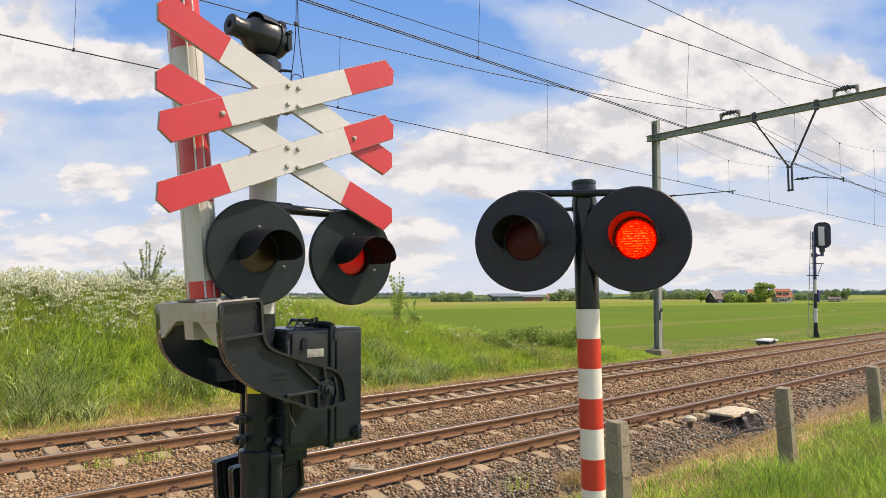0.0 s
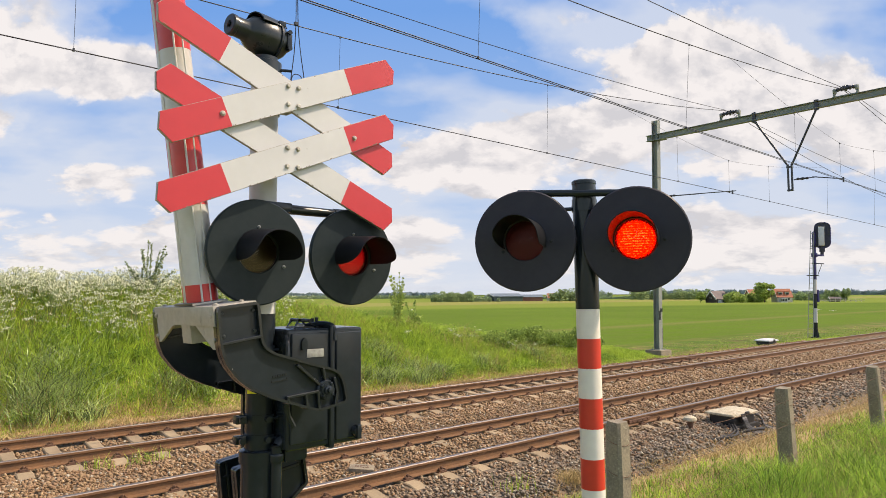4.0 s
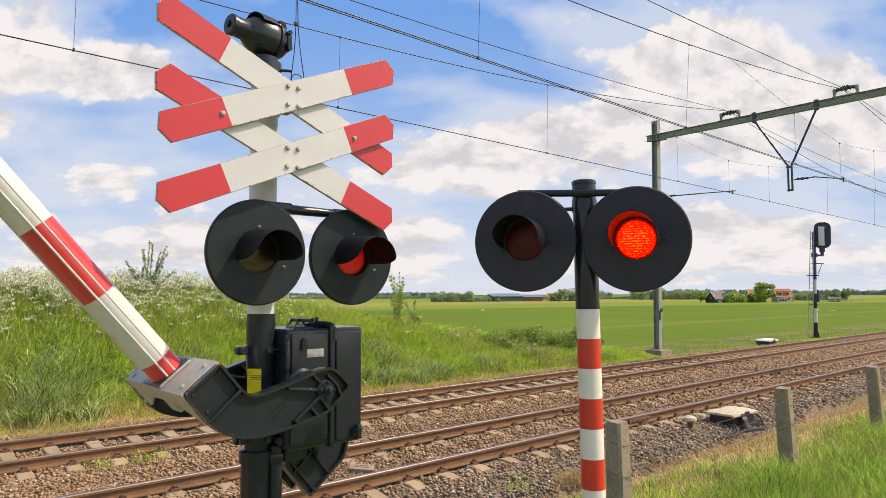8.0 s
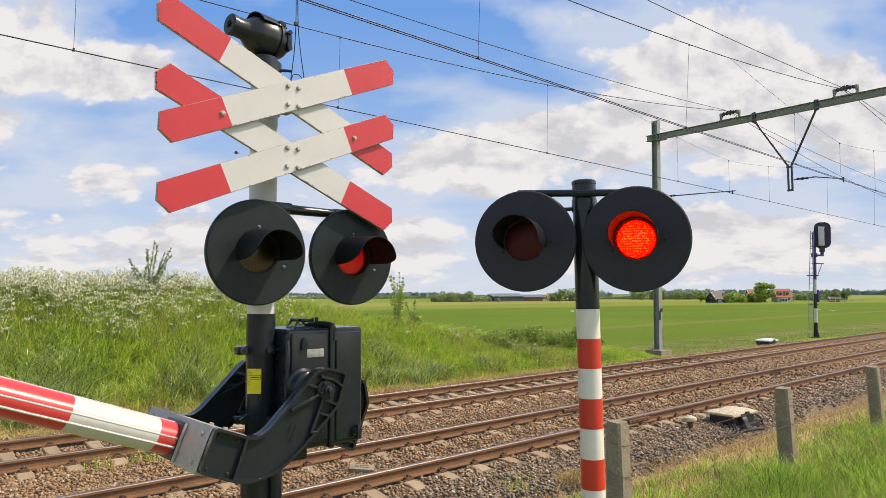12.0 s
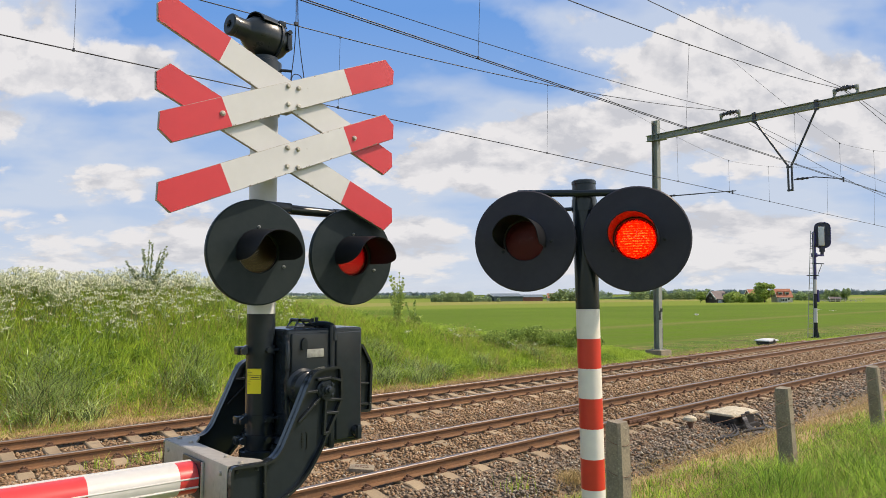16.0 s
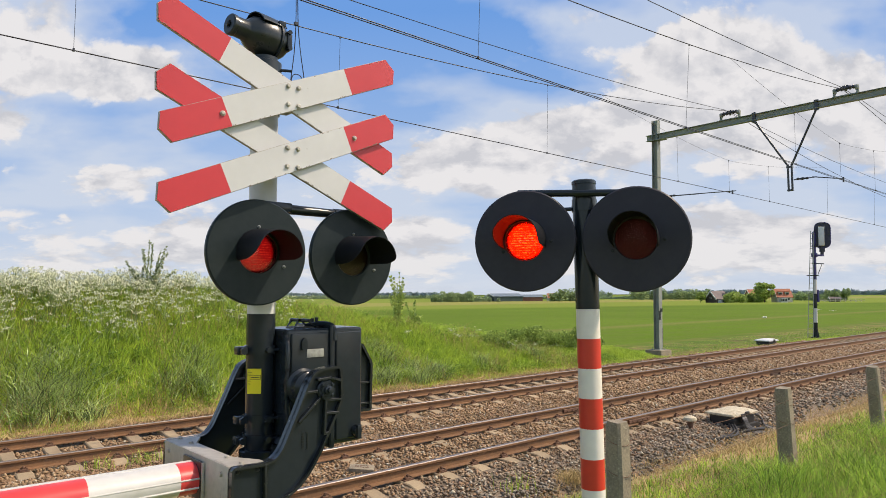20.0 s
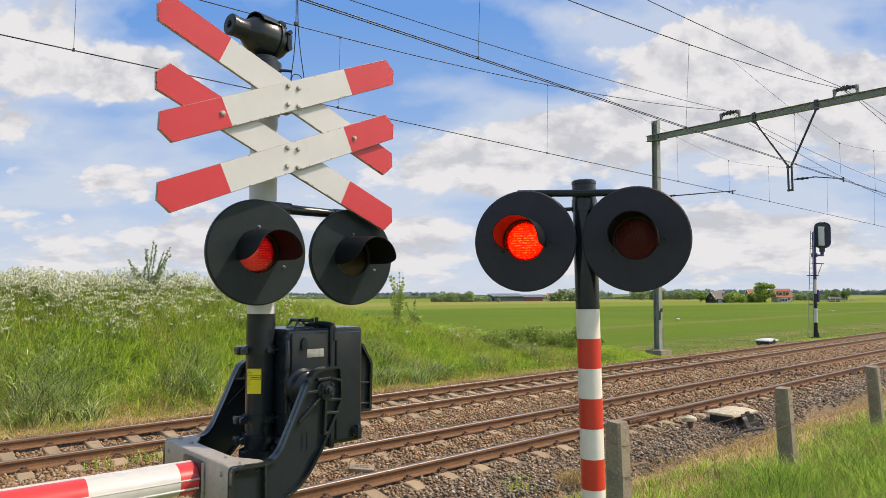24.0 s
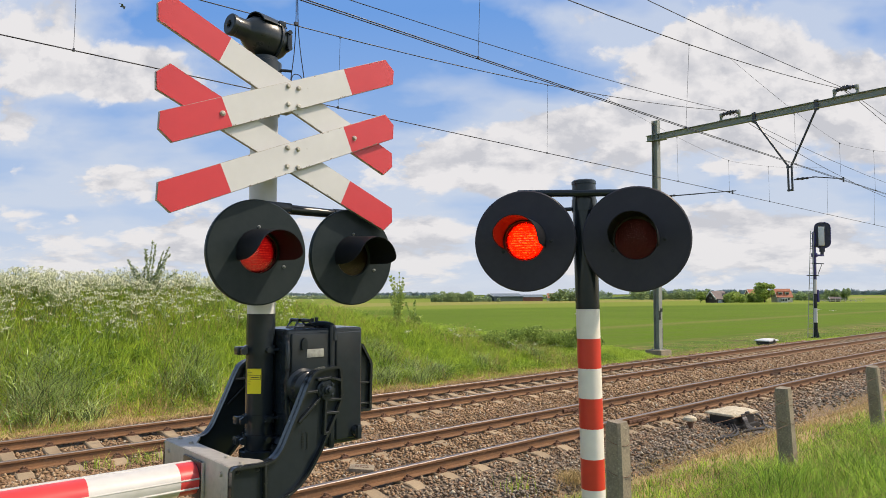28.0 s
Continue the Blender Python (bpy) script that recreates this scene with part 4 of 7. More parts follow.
arm = part("swing_arm", plate(ARM_EDGE, -0.368, -0.356), M_BLACK, crossing, "black cast side plate of the barrier arm", pose(PIVOT.x - POST_X, 0, PIVOT.z))
part("far_plate", plate(ARM_EDGE, 0.356, 0.368), M_BLACK, arm)
side_details(arm, -0.362)
side_details(arm, 0.362)
part("boss", joined(turned([(0.044, 0.0), (0.044, 0.016), (0.038, 0.022), (0.03, 0.022), (0.028, 0.03), (0.02, 0.03), (0.019, 0.042), (0.012, 0.044), (0.010, 0.054), (0.0, 0.056)], 32, pose(0, -0.365, 0, 90)), bolt(0.022, -0.391, 0.022, 0.007, 0.008), bolt(-0.022, -0.391, -0.022, 0.007, 0.008), bolt(0.022, -0.391, -0.022, 0.007, 0.008), bolt(-0.022, -0.391, 0.022, 0.007, 0.008)), M_BLACK, arm)
for i in range(6):
    part("cast_mark", box(-0.108, -0.098, -0.3715, -0.367, -0.234 + 0.011 * i, -0.228 + 0.011 * i), M_EDGE, arm)
part("cast_mark", joined(box(-0.084, -0.080, -0.3715, -0.367, -0.238, -0.174), box(-0.09, -0.080, -0.3715, -0.367, -0.242, -0.238), box(-0.09, -0.080, -0.3715, -0.367, -0.174, -0.17)), M_EDGE, arm)
for x, z in ((-0.392, -0.418), (-0.302, -0.419), (-0.388, -0.288), (-0.304, -0.29)):
    part("pocket_bolt", bolt(x, -0.368, z, 0.007, 0.008), M_BELL, arm)
# bracket of bent sheet between the plates
def sheet(outline, z0, z1):
    """A flat sheet with its outline in x and y."""
    bm = plate(outline, z0, z1)
    for v in bm.verts:
        v.co = Vector((v.co.x, v.co.z, v.co.y))
    bmesh.ops.recalc_face_normals(bm, faces=bm.faces[:])
    return bm


br = [box(-0.424, -0.410, -0.357, 0.357, -0.436, -0.263, 0.003), sheet([(-0.423, -0.357), (-0.272, -0.357), (-0.272, -0.32), (-0.335, -0.2), (-0.335, 0.2), (-0.272, 0.32), (-0.272, 0.357), (-0.423, 0.357)], -0.275, -0.263), box(-0.403, -0.31, -0.357, -0.345, -0.44, -0.28, 0.002), box(-0.403, -0.31, 0.345, 0.357, -0.44, -0.28, 0.002),
      sheet([(-0.423, -0.357), (-0.252, -0.357), (-0.252, -0.30), (-0.345, -0.14), (-0.345, 0.12), (-0.262, 0.31), (-0.262, 0.357), (-0.423, 0.357)], -0.440, -0.428),
      box(-0.423, -0.345, -0.36, -0.11, -0.446, -0.439, 0.002), plate([(-0.42, -0.44), (-0.34, -0.44), (-0.29, -0.30), (-0.42, -0.30)], -0.12, -0.108), plate([(-0.42, -0.44), (-0.34, -0.44), (-0.29, -0.30), (-0.42, -0.30)], 0.108, 0.12)]
bracket = part("bracket", joined(*br), M_ALU, arm, "bent aluminium bracket that holds the boom")
for y in (-0.34, -0.2, 0.2, 0.34):
    part("bracket_bolt", joined(bolt(-0.36, y, -0.263, 0.010, 0.009, "z")), M_BOLT, bracket)
for y in (-0.3, 0.3):
    for z in (-0.30, -0.41):
        b = bolt(0, 0, 0, 0.010, 0.009, "z")
        b.transform(pose(-0.424, y, z, 0, -90, 0))
        part("bracket_bolt", b, M_BOLT, bracket)
part("boom_socket", box(-0.40, -0.262, -0.052, 0.056, -0.43, -0.30, 0.006), M_ALU, bracket)
for y, x in ((-0.33, -0.385), (-0.335, -0.29), (0.33, -0.385), (0.335, -0.29)):
    b = bolt(0, 0, 0, 0.009, 0.008, "z")
    b.transform(pose(x, y, -0.441, 180, 0, 0))
    part("bracket_bolt", b, M_BOLT, bracket)
# boom in painted sections
BOOM_Z, BOOM_Y = -0.36, -0.02
part("boom_flange", box(-0.438, -0.4255, BOOM_Y - 0.1, BOOM_Y + 0.1, BOOM_Z - 0.078, BOOM_Z + 0.078, 0.004), M_BELL, bracket, "dark flange plate at the foot of the boom")
for side_sign in (-1, 1):
    edge = BOOM_Y + side_sign * 0.109
    part("flange_rim", box(-0.436, -0.426, edge - 0.0065, edge + 0.0065, BOOM_Z - 0.078, BOOM_Z + 0.076, 0.002), M_ALU, bracket)


def boom_section(x0, x1, r0, r1):
    """A length of the boom: a round-edged hollow section with two raised ribs on each side."""
    n, ends = 36, []
    bm = bmesh.new()
    for x, r in ((x0, r0), (x1, r1)):
        ends.append([bm.verts.new((x, BOOM_Y + r * 1.4 * math.copysign(abs(math.cos(a)) ** 0.85, math.cos(a)), BOOM_Z + r * math.sin(a))) for a in (2 * math.pi * k / n for k in range(n))])
    for k in range(n):
        bm.faces.new((ends[0][k], ends[0][(k + 1) % n], ends[1][(k + 1) % n], ends[1][k]))
    bm.faces.new(ends[0])
    bm.faces.new(ends[1][::-1])
    return bm


section_x, red_turn = -0.438, True
for i, length in enumerate([0.074, 0.34, 0.34, 0.334] + [0.333] * 9):
    ra, rb = 0.067 - 0.001 * (-section_x - 0.425), 0.067 - 0.001 * (-section_x - 0.425 + length)
    part("boom_section", boom_section(section_x, section_x - length, ra, rb), M_BOOM_RED if red_turn else M_WHITE_PAINT, arm, "red painted boom section" if red_turn else "white painted boom section")
    section_x -= length
    red_turn = not red_turn
for side_sign in (-1, 1):
    for z in (-0.027, 0.010):
        part("boom_rib", rod((-0.438, BOOM_Y + side_sign * 0.0905, BOOM_Z + z), (section_x, BOOM_Y + side_sign * 0.0855, BOOM_Z + z), 0.0045, n=8), M_WHITE_PAINT, arm, "thin white rib along the boom")
for up in (-1, 1):
    part("boom_edge", box(section_x, -0.438, BOOM_Y - 0.012, BOOM_Y + 0.012, min(up * 0.06, up * 0.069) + BOOM_Z, max(up * 0.06, up * 0.069) + BOOM_Z, 0.003), M_WHITE_PAINT, arm, "white edge strip along the boom")
part("boom_cap", rod((section_x, BOOM_Y, BOOM_Z), (section_x - 0.02, BOOM_Y, BOOM_Z), 0.05, 0.045, n=24), M_ALU, arm)
# counterweight behind the box: lever plates and a ribbed cast block
for y in (0.20, 0.36):
    lever = rounded([(-0.05, -0.045), (0.40, -0.10), (0.40, 0.02), (-0.05, 0.045)], 0.02, 3)
    part("counterweight_lever", plate(lever, y - 0.012, y + 0.012), M_BLACK, arm, "black cast lever")
CHEEK = rounded([(0.385, -0.21), (0.625, -0.215), (0.632, 0.05), (0.565, 0.16), (0.38, 0.155)], 0.018, 3)
for y in (0.205, 0.40):
    part("counterweight", plate(CHEEK, y - 0.008, y + 0.008), M_BLACK, arm, "black cast counterweight cheek")
    part("counterweight_rim", rim(CHEEK, 0.014, y - 0.03, y + 0.03), M_EDGE, arm)
    for a, b in (((0.465, -0.205), (0.458, 0.125)), ((0.39, -0.17), (0.615, -0.172)), ((0.39, -0.055), (0.62, -0.06))):
        va, vb = Vector((a[0], y, a[1])), Vector((b[0], y, b[1]))
        r = box(0, (vb - va).length, -0.024, 0.024, -0.007, 0.007, 0.002, 1)
        r.transform(Matrix.Translation(va) @ pose(0, 0, 0, 0, -math.degrees(math.atan2(b[1] - a[1], b[0] - a[0])), 0))
        part("counterweight_rib", r, M_EDGE, arm)
part("counterweight_core", box(0.475, 0.60, 0.225, 0.38, -0.16, 0.08, 0.012), M_BLACK, arm)
part("counterweight_rod", joined(rod((0.497, 0.15, -0.045), (0.497, 0.45, -0.045), 0.02, n=14), rod((0.497, 0.155, -0.045), (0.497, 0.172, -0.045), 0.03, n=6)), M_BLACK, arm)


# ---- lamp post with two warning lamps ----
LEAN = pose(2.533, 1.853, 0.0) @ Matrix.Rotation(radians(-0.8), 4, Vector((0.6556, 0.7551, 0.0)))
light_post = thing("warning_light_post", "red and white banded post with two black round warning lamps", "crossing light", LEAN)
R2 = 0.0535
part("post", joined(post_round(0, 0, R2 + 0.001, 2.183, 2.762), turned([(R2 + 0.001, 2.760), (R2 + 0.003, 2.762), (R2 + 0.003, 2.775), (R2 - 0.004, 2.781), (0.0, 2.783)], 36)), M_BLACK, light_post, "black upper post")
part("post_core", post_round(0, 0, R2 - 0.004, -0.02, 2.2), M_STEEL, light_post)
part("post_foot", turned([(0.12, -0.02), (0.12, 0.02), (0.075, 0.04), (R2, 0.06)], 28), M_STEEL, light_post)
band_z, white_turn = 2.183, True
while band_z > 0.1:
    part("band", post_round(0, 0, R2, band_z - 0.1352, band_z - 0.0008), M_BAND_WHITE if white_turn else M_RED_PAINT, light_post, "white band" if white_turn else "red band")
    band_z -= 0.1347
    white_turn = not white_turn
side = pose(0, 0, 0, 0, 0, -56.4)
part("crossbar", joined(rod(side @ Vector((-0.30, -0.068, 2.727)), side @ Vector((0.30, -0.068, 2.698)), 0.0165, n=16), rod((0, 0, 2.655), (0, 0, 2.69), R2 + 0.004, n=32)), M_BLACK, light_post, "black cross pipe")
part("collar", joined(rod((0, 0, 2.635), (0, 0, 2.665), R2 + 0.006, n=32), rod(side @ Vector((-0.10, 0.0, 2.65)), side @ Vector((-0.055, 0, 2.65)), 0.009, n=10)), M_BLACK, light_post)
RIGHT_SHADES_A = flash_lamp(light_post, LEAN.inverted() @ pose(2.281, 2.050, 2.497, 0, 0, -56.4), M_LED, M_SHUT_RED, M_LENS, "round black warning lamp with hood", M_BOARD_BLUE, 0.002, 0.101, ((0.122, -0.004), (-0.1, -0.05)), M_BLACK, -0.013)
RIGHT_SHADES_B = flash_lamp(light_post, LEAN.inverted() @ pose(2.556, 1.640, 2.494, 1.5, 0, -60.0), M_LED, M_SHUT_RED, M_LENS, "round black warning lamp with hood", M_BOARD_BLUE, -0.006, 0.101, ((0.122, -0.004), (-0.1, -0.05)), M_BLACK, -0.006)


# ---- railway ----
TRACKS = (7.784, 11.61)
GAUGE = 0.7525
PITCH_SLEEPER = 0.61


def rail_profile():
    """Half profile of a flat-bottomed rail, head at z = 0."""
    half = [(0.0, 0.0), (0.030, -0.001), (0.036, -0.008), (0.036, -0.036), (0.010, -0.05), (0.008, -0.10), (0.012, -0.128), (0.066, -0.142), (0.068, -0.152), (0.0, -0.152)]
    return half[1:-1] + [(-x, z) for x, z in half[1:-1]][::-1]


def rail_mesh():
    prof = rail_profile()
    bm = bmesh.new()
    xs = [-30.0, 0.0, 30.0, 80.0, 240.0]
    rings = [[bm.verts.new((x, a, z)) for a, z in prof] for x in xs]
    for a, b in zip(rings, rings[1:]):
        for k in range(len(prof)):
            f = bm.faces.new((a[k], a[(k + 1) % len(prof)], b[(k + 1) % len(prof)], b[k]))
            f.material_index = 1 if (k in (0, len(prof) - 1, len(prof) - 2)) else 0
    bm.faces.new(rings[0])
    bm.faces.new(rings[-1][::-1])
    return mesh_from(bm, "rail", [M_RAIL, M_HEAD], 30)


def sleeper_mesh():
    """A concrete sleeper: sloped sides, raised rail seats, a lower waist and bevelled ends."""
    bm, rings = bmesh.new(), []
    for y, top, w in ((-1.26, -0.26, 0.10), (-1.22, -0.215, 0.105), (-1.0, -0.165, 0.105), (-0.62, -0.158, 0.105), (-0.45, -0.185, 0.10), (0.0, -0.20, 0.095), (0.45, -0.185, 0.10), (0.62, -0.158, 0.105), (1.0, -0.165, 0.105), (1.22, -0.215, 0.105), (1.26, -0.26, 0.10)):
        rings.append([bm.verts.new(q) for q in ((-w - 0.04, y, -0.36), (-w, y, top - 0.012), (-w + 0.014, y, top), (w - 0.014, y, top), (w, y, top - 0.012), (w + 0.04, y, -0.36))])
    for a, b in zip(rings, rings[1:]):
        for k in range(5):
            bm.faces.new((a[k], b[k], b[k + 1], a[k + 1]))
    bm.faces.new(rings[0])
    bm.faces.new(rings[-1])
    return mesh_from(bm, "sleeper", M_SLEEPER, 30)


def fastener_mesh():
    """Spring clips and plate at one rail seat."""
    pieces = [box(-0.075, 0.075, -0.13, 0.13, -0.162, -0.148)]
    for s in (-1, 1):
        pieces += [box(-0.05, 0.05, s * 0.085 - 0.028, s * 0.085 + 0.028, -0.15, -0.125, 0.006, 1), rod((0, s * 0.092, -0.15), (0, s * 0.092, -0.085), 0.013, n=8), rod((0, s * 0.092, -0.105), (0, s * 0.092, -0.088), 0.022, n=6),
                   tube([(-0.05, s * 0.12, -0.125), (-0.035, s * 0.07, -0.11), (0.0, s * 0.055, -0.128), (0.035, s * 0.07, -0.11), (0.05, s * 0.12, -0.125)], 0.008, 6)]
    return mesh_from(joined(*pieces), "fastener", M_CLIP, 40)


RAIL, SLEEPER, FASTENER = rail_mesh(), sleeper_mesh(), fastener_mesh()
SLEEPER_START = {TRACKS[0]: 4.78, TRACKS[1]: 1.69}
for ty in TRACKS:
    track = thing("railway_track", "railway track of rusty steel rails on concrete sleepers", "railway track", pose(0, ty, 0), group="railway tracks")
    for s in (-1, 1):
        r = new("rail", RAIL)
        r.parent = track
        r.matrix_basis = pose(0, s * GAUGE, 0)
        r["label"] = "rusty steel rail with a polished head"
    first = SLEEPER_START[ty] - 8 * PITCH_SLEEPER
    for i in range(140):
        x = first + i * PITCH_SLEEPER
        sl = new("sleeper", SLEEPER)
        sl.parent = track
        sl.matrix_basis = pose(x + random.uniform(-0.012, 0.012), random.uniform(-0.02, 0.02), random.uniform(-0.004, 0.002), 0, 0, random.uniform(-0.6, 0.6))
        if x < 24:
            for s in (-1, 1):
                c = new("fastener", FASTENER)
                c.parent = sl
                c.matrix_basis = pose(0, s * GAUGE, 0)
    for s in (-1, 1):
        for x in ((10.9,) if ty < 9 else (22.6,)):
            part("joint_plate", joined(box(x - 0.35, x + 0.35, s * GAUGE - 0.042, s * GAUGE + 0.042, -0.118, -0.05, 0.008, 1), *[rod((x + d, s * GAUGE - 0.06, -0.085), (x + d, s * GAUGE + 0.06, -0.085), 0.016, n=8) for d in (-0.24, -0.08, 0.08, 0.24)]), M_CLIP, track)


def bed_height(y):
    y = np.asarray(y, float)
    z = np.interp(y, [5.4, 5.8, 6.3, 9.0, 9.7, 10.3, 10.8, 11.0, 12.2, 12.45, 13.2, 13.6, 14.3], [-0.46, -0.25, -0.198, -0.198, -0.155, -0.198, -0.2, -0.238, -0.238, -0.2, -0.198, -0.22, -0.46])
    return z


def ballast_bed():
    xs, ys = np.concatenate([np.linspace(-30, 40, 71), np.geomspace(42, 260, 16)]), np.linspace(5.4, 14.3, 58)
    gx, gy = np.meshgrid(xs, ys, indexing="ij")
    z = bed_height(gy) + 0.012 * np.sin(gx * 3.1 + gy * 5.0) * np.sin(gy * 7.3 - gx * 1.7)
    n = len(ys)
    i, j = np.meshgrid(np.arange(len(xs) - 1), np.arange(n - 1), indexing="ij")
    a = (i * n + j).ravel()
    me = raw_mesh("ballast_bed", np.stack([gx, gy, z], -1).reshape(-1, 3), np.stack([a, a + n, a + n + 1, a + 1], -1), M_BALLAST, 4)
    tagged(new("ballast_bed", me), "bed of brown-grey crushed stone under the tracks", "ballast", kind="structure")


ballast_bed()


def ballast_stones():
    rng = np.random.default_rng(5)
    n = 215000
    x = 0.2 + 35.8 * rng.random(n) ** 1.45
    y = rng.uniform(4.7, 13.85, n)
    keep = (x > 0.11 * y) & (x < 3.9 * y)
    for ty in TRACKS:
        off = (x - SLEEPER_START[ty]) / PITCH_SLEEPER
        on_sleeper = (np.abs(off - np.round(off)) * PITCH_SLEEPER < 0.118) & (np.abs(y - ty) < 1.25)
        on_rail = np.abs(np.abs(y - ty) - GAUGE) < 0.085
        if ty == TRACKS[0]:
            on_sleeper &= (np.abs(y - ty) > 0.62) | (rng.random(n) < 0.3)
        keep &= ~(on_sleeper | on_rail)
    ragged = np.interp(x, [6, 8, 10, 14, 18], [4.85, 4.95, 5.3, 5.4, 5.6]) + 0.22 * np.sin(x * 1.3) * np.sin(x * 0.47 + 1)
    keep &= (y > ragged + 0.4 * rng.random(n)) & (y < 13.5 + 0.35 * rng.random(n) ** 2)
    x, y = x[keep], y[keep]
    n = len(x)
    size = rng.uniform(0.013, 0.032, n) * np.interp(x, [8, 14, 20], [1.0, 1.25, 1.6])
    z = bed_height(y) + size * rng.uniform(-0.1, 1.15, n) + 0.012 * np.sin(x * 3.1 + y * 5.0) * np.sin(y * 7.3 - x * 1.7)
    corner = np.array([(1, 0, 0), (-1, 0, 0), (0, 1, 0), (0, -1, 0), (0, 0, 1), (0, 0, -1)], float)
    v = corner[None] * rng.uniform(0.55, 1.45, (n, 6, 1)) + rng.uniform(-0.55, 0.55, (n, 6, 3))
    v *= size[:, None, None]
    v[:, :, 2] *= 0.7
    a = rng.uniform(0, 2 * np.pi, n)
    c, s = np.cos(a)[:, None], np.sin(a)[:, None]
    v = np.stack([v[:, :, 0] * c - v[:, :, 1] * s, v[:, :, 0] * s + v[:, :, 1] * c, v[:, :, 2]], -1)
    v += np.stack([x, y, z], -1)[:, None]
    tri = np.array([(0, 2, 4), (2, 1, 4), (1, 3, 4), (3, 0, 4), (2, 0, 5), (1, 2, 5), (3, 1, 5), (0, 3, 5)])
    f = (np.arange(n)[:, None, None] * 6 + tri[None]).reshape(-1, 3)
    tagged(new("ballast_stones", raw_mesh("ballast_stones", v.reshape(-1, 3), f, M_STONE)), "loose brown and grey crushed ballast stones", "gravel", kind="stuff")


ballast_stones()

# ---- overhead line ----
MAST_X, MAST_Y = 26.5, 15.85


def h_column(x, y, z0, z1, w=0.27, d=0.27, t=0.016):
    return joined(box(x - w / 2, x + w / 2, y - d / 2, y - d / 2 + t, z0, z1), box(x - w / 2, x + w / 2, y + d / 2 - t, y + d / 2, z0, z1), box(x - t / 2, x + t / 2, y - d / 2 + t, y + d / 2 - t, z0, z1))


portal = thing("catenary_portal", "grey-green steel portal carrying the overhead wires across both tracks", "catenary mast", pose(MAST_X, 0, 0))
for y in (MAST_Y, 3.4):
    # the columns lean a little
    col, lean = h_column(0, y, -0.5, 10.05), (0.0106, -0.0092) if y > 9 else (0.0, 0.0)
    for v in col.verts:
        v.co.x, v.co.y = v.co.x + lean[0] * (v.co.z - 9.3), v.co.y + lean[1] * (v.co.z - 9.3)
    part("column", col, M_MAST, portal, "weathered steel mast")
    fx, fy = -9.6 * lean[0], y - 9.6 * lean[1]
    part("foundation", box(fx - 0.42, fx + 0.42, fy - 0.4, fy + 0.4, -0.95, -0.22, 0.04), M_CONCRETE, portal, "grey concrete foundation block")
    part("base_plate", joined(box(fx - 0.25, fx + 0.25, fy - 0.22, fy + 0.22, -0.22, -0.19), *[rod((fx + sx * 0.19, fy + sy * 0.17, -0.2), (fx + sx * 0.19, fy + sy * 0.17, -0.12), 0.018, n=8) for sx in (-1, 1) for sy in (-1, 1)]), M_MAST, portal)
part("number_plate", joined(box(-0.12, 0.03, MAST_Y - 0.09, MAST_Y - 0.072, 1.45, 1.6), box(-0.25, -0.11, MAST_Y - 0.08, MAST_Y - 0.066, 1.1, 1.5)), M_BOARD, portal, "small dark plates on the mast")
part("earth_strap", tube(smooth_path([(0.06, MAST_Y - 0.02, -0.3), (0.07, MAST_Y - 0.04, 0.3), (0.07, MAST_Y - 0.05, 0.75)], 5), 0.02, 6), M_RUBBER, portal)
beam_z = 9.28
part("beam", plate([(x, beam_z + z) for x, z in ((-0.1, -0.13), (0.1, -0.13), (0.1, -0.112), (0.009, -0.112), (0.009, 0.112), (0.1, 0.112), (0.1, 0.13), (-0.1, 0.13), (-0.1, 0.112), (-0.009, 0.112), (-0.009, -0.112), (-0.1, -0.112))], 2.9, 16.3), M_MAST, portal, "long steel cross beam")
part("beam_seat", box(-0.18, 0.18, MAST_Y - 0.45, MAST_Y + 0.3, beam_z - 0.16, beam_z - 0.132), M_MAST, portal)
for y in (8.16, 12.44):
    part("insulator_frame", joined(box(-0.04, 0.04, y - 0.42, y - 0.34, beam_z + 0.13, beam_z + 0.40), box(-0.04, 0.04, y + 0.34, y + 0.42, beam_z + 0.13, beam_z + 0.40), box(-0.05, 0.05, y - 0.45, y + 0.45, beam_z + 0.13, beam_z + 0.16), *[turned([(0.09, -0.05), (0.11, 0.0), (0.09, 0.05)], 14, pose(0, y + d, beam_z + 0.36, 90)) for d in (-0.36, 0.36)]), M_MAST, portal)
    part("insulator", joined(turned([(0.04, -0.32), (0.09, -0.26), (0.05, -0.2), (0.09, -0.14), (0.05, -0.07), (0.12, 0.0), (0.05, 0.07), (0.09, 0.14), (0.05, 0.2), (0.09, 0.26), (0.04, 0.32)], 16, pose(0, y, beam_z + 0.40, 90)), box(-0.06, 0.06, y - 0.1, y + 0.1, beam_z + 0.36, beam_z + 0.5, 0.02)), M_INSULATOR, portal, "dark porcelain insulator")
hang_y = 10.19
part("hanger", joined(rod((0, 11.47, beam_z - 0.13), (0, hang_y + 0.07, 7.15), 0.04, n=10), rod((0, 9.16, beam_z - 0.13), (0, hang_y - 0.07, 7.15), 0.04, n=10), rod((0, hang_y + 0.07, 7.2), (0, hang_y + 0.07, 6.15), 0.04, n=10), rod((0, hang_y - 0.07, 7.2), (0, hang_y - 0.07, 6.15), 0.04, n=10), box(-0.05, 0.05, hang_y - 0.11, hang_y + 0.11, 6.16, 6.22), box(-0.05, 0.05, hang_y - 0.11, hang_y + 0.11, 7.05, 7.12), box(-0.05, 0.05, 11.40, 11.54, beam_z - 0.2, beam_z + 0.2), box(-0.05, 0.05, 9.09, 9.23, beam_z - 0.2, beam_z + 0.2)), M_INSULATOR, portal, "dark V-shaped hanger between the tracks")
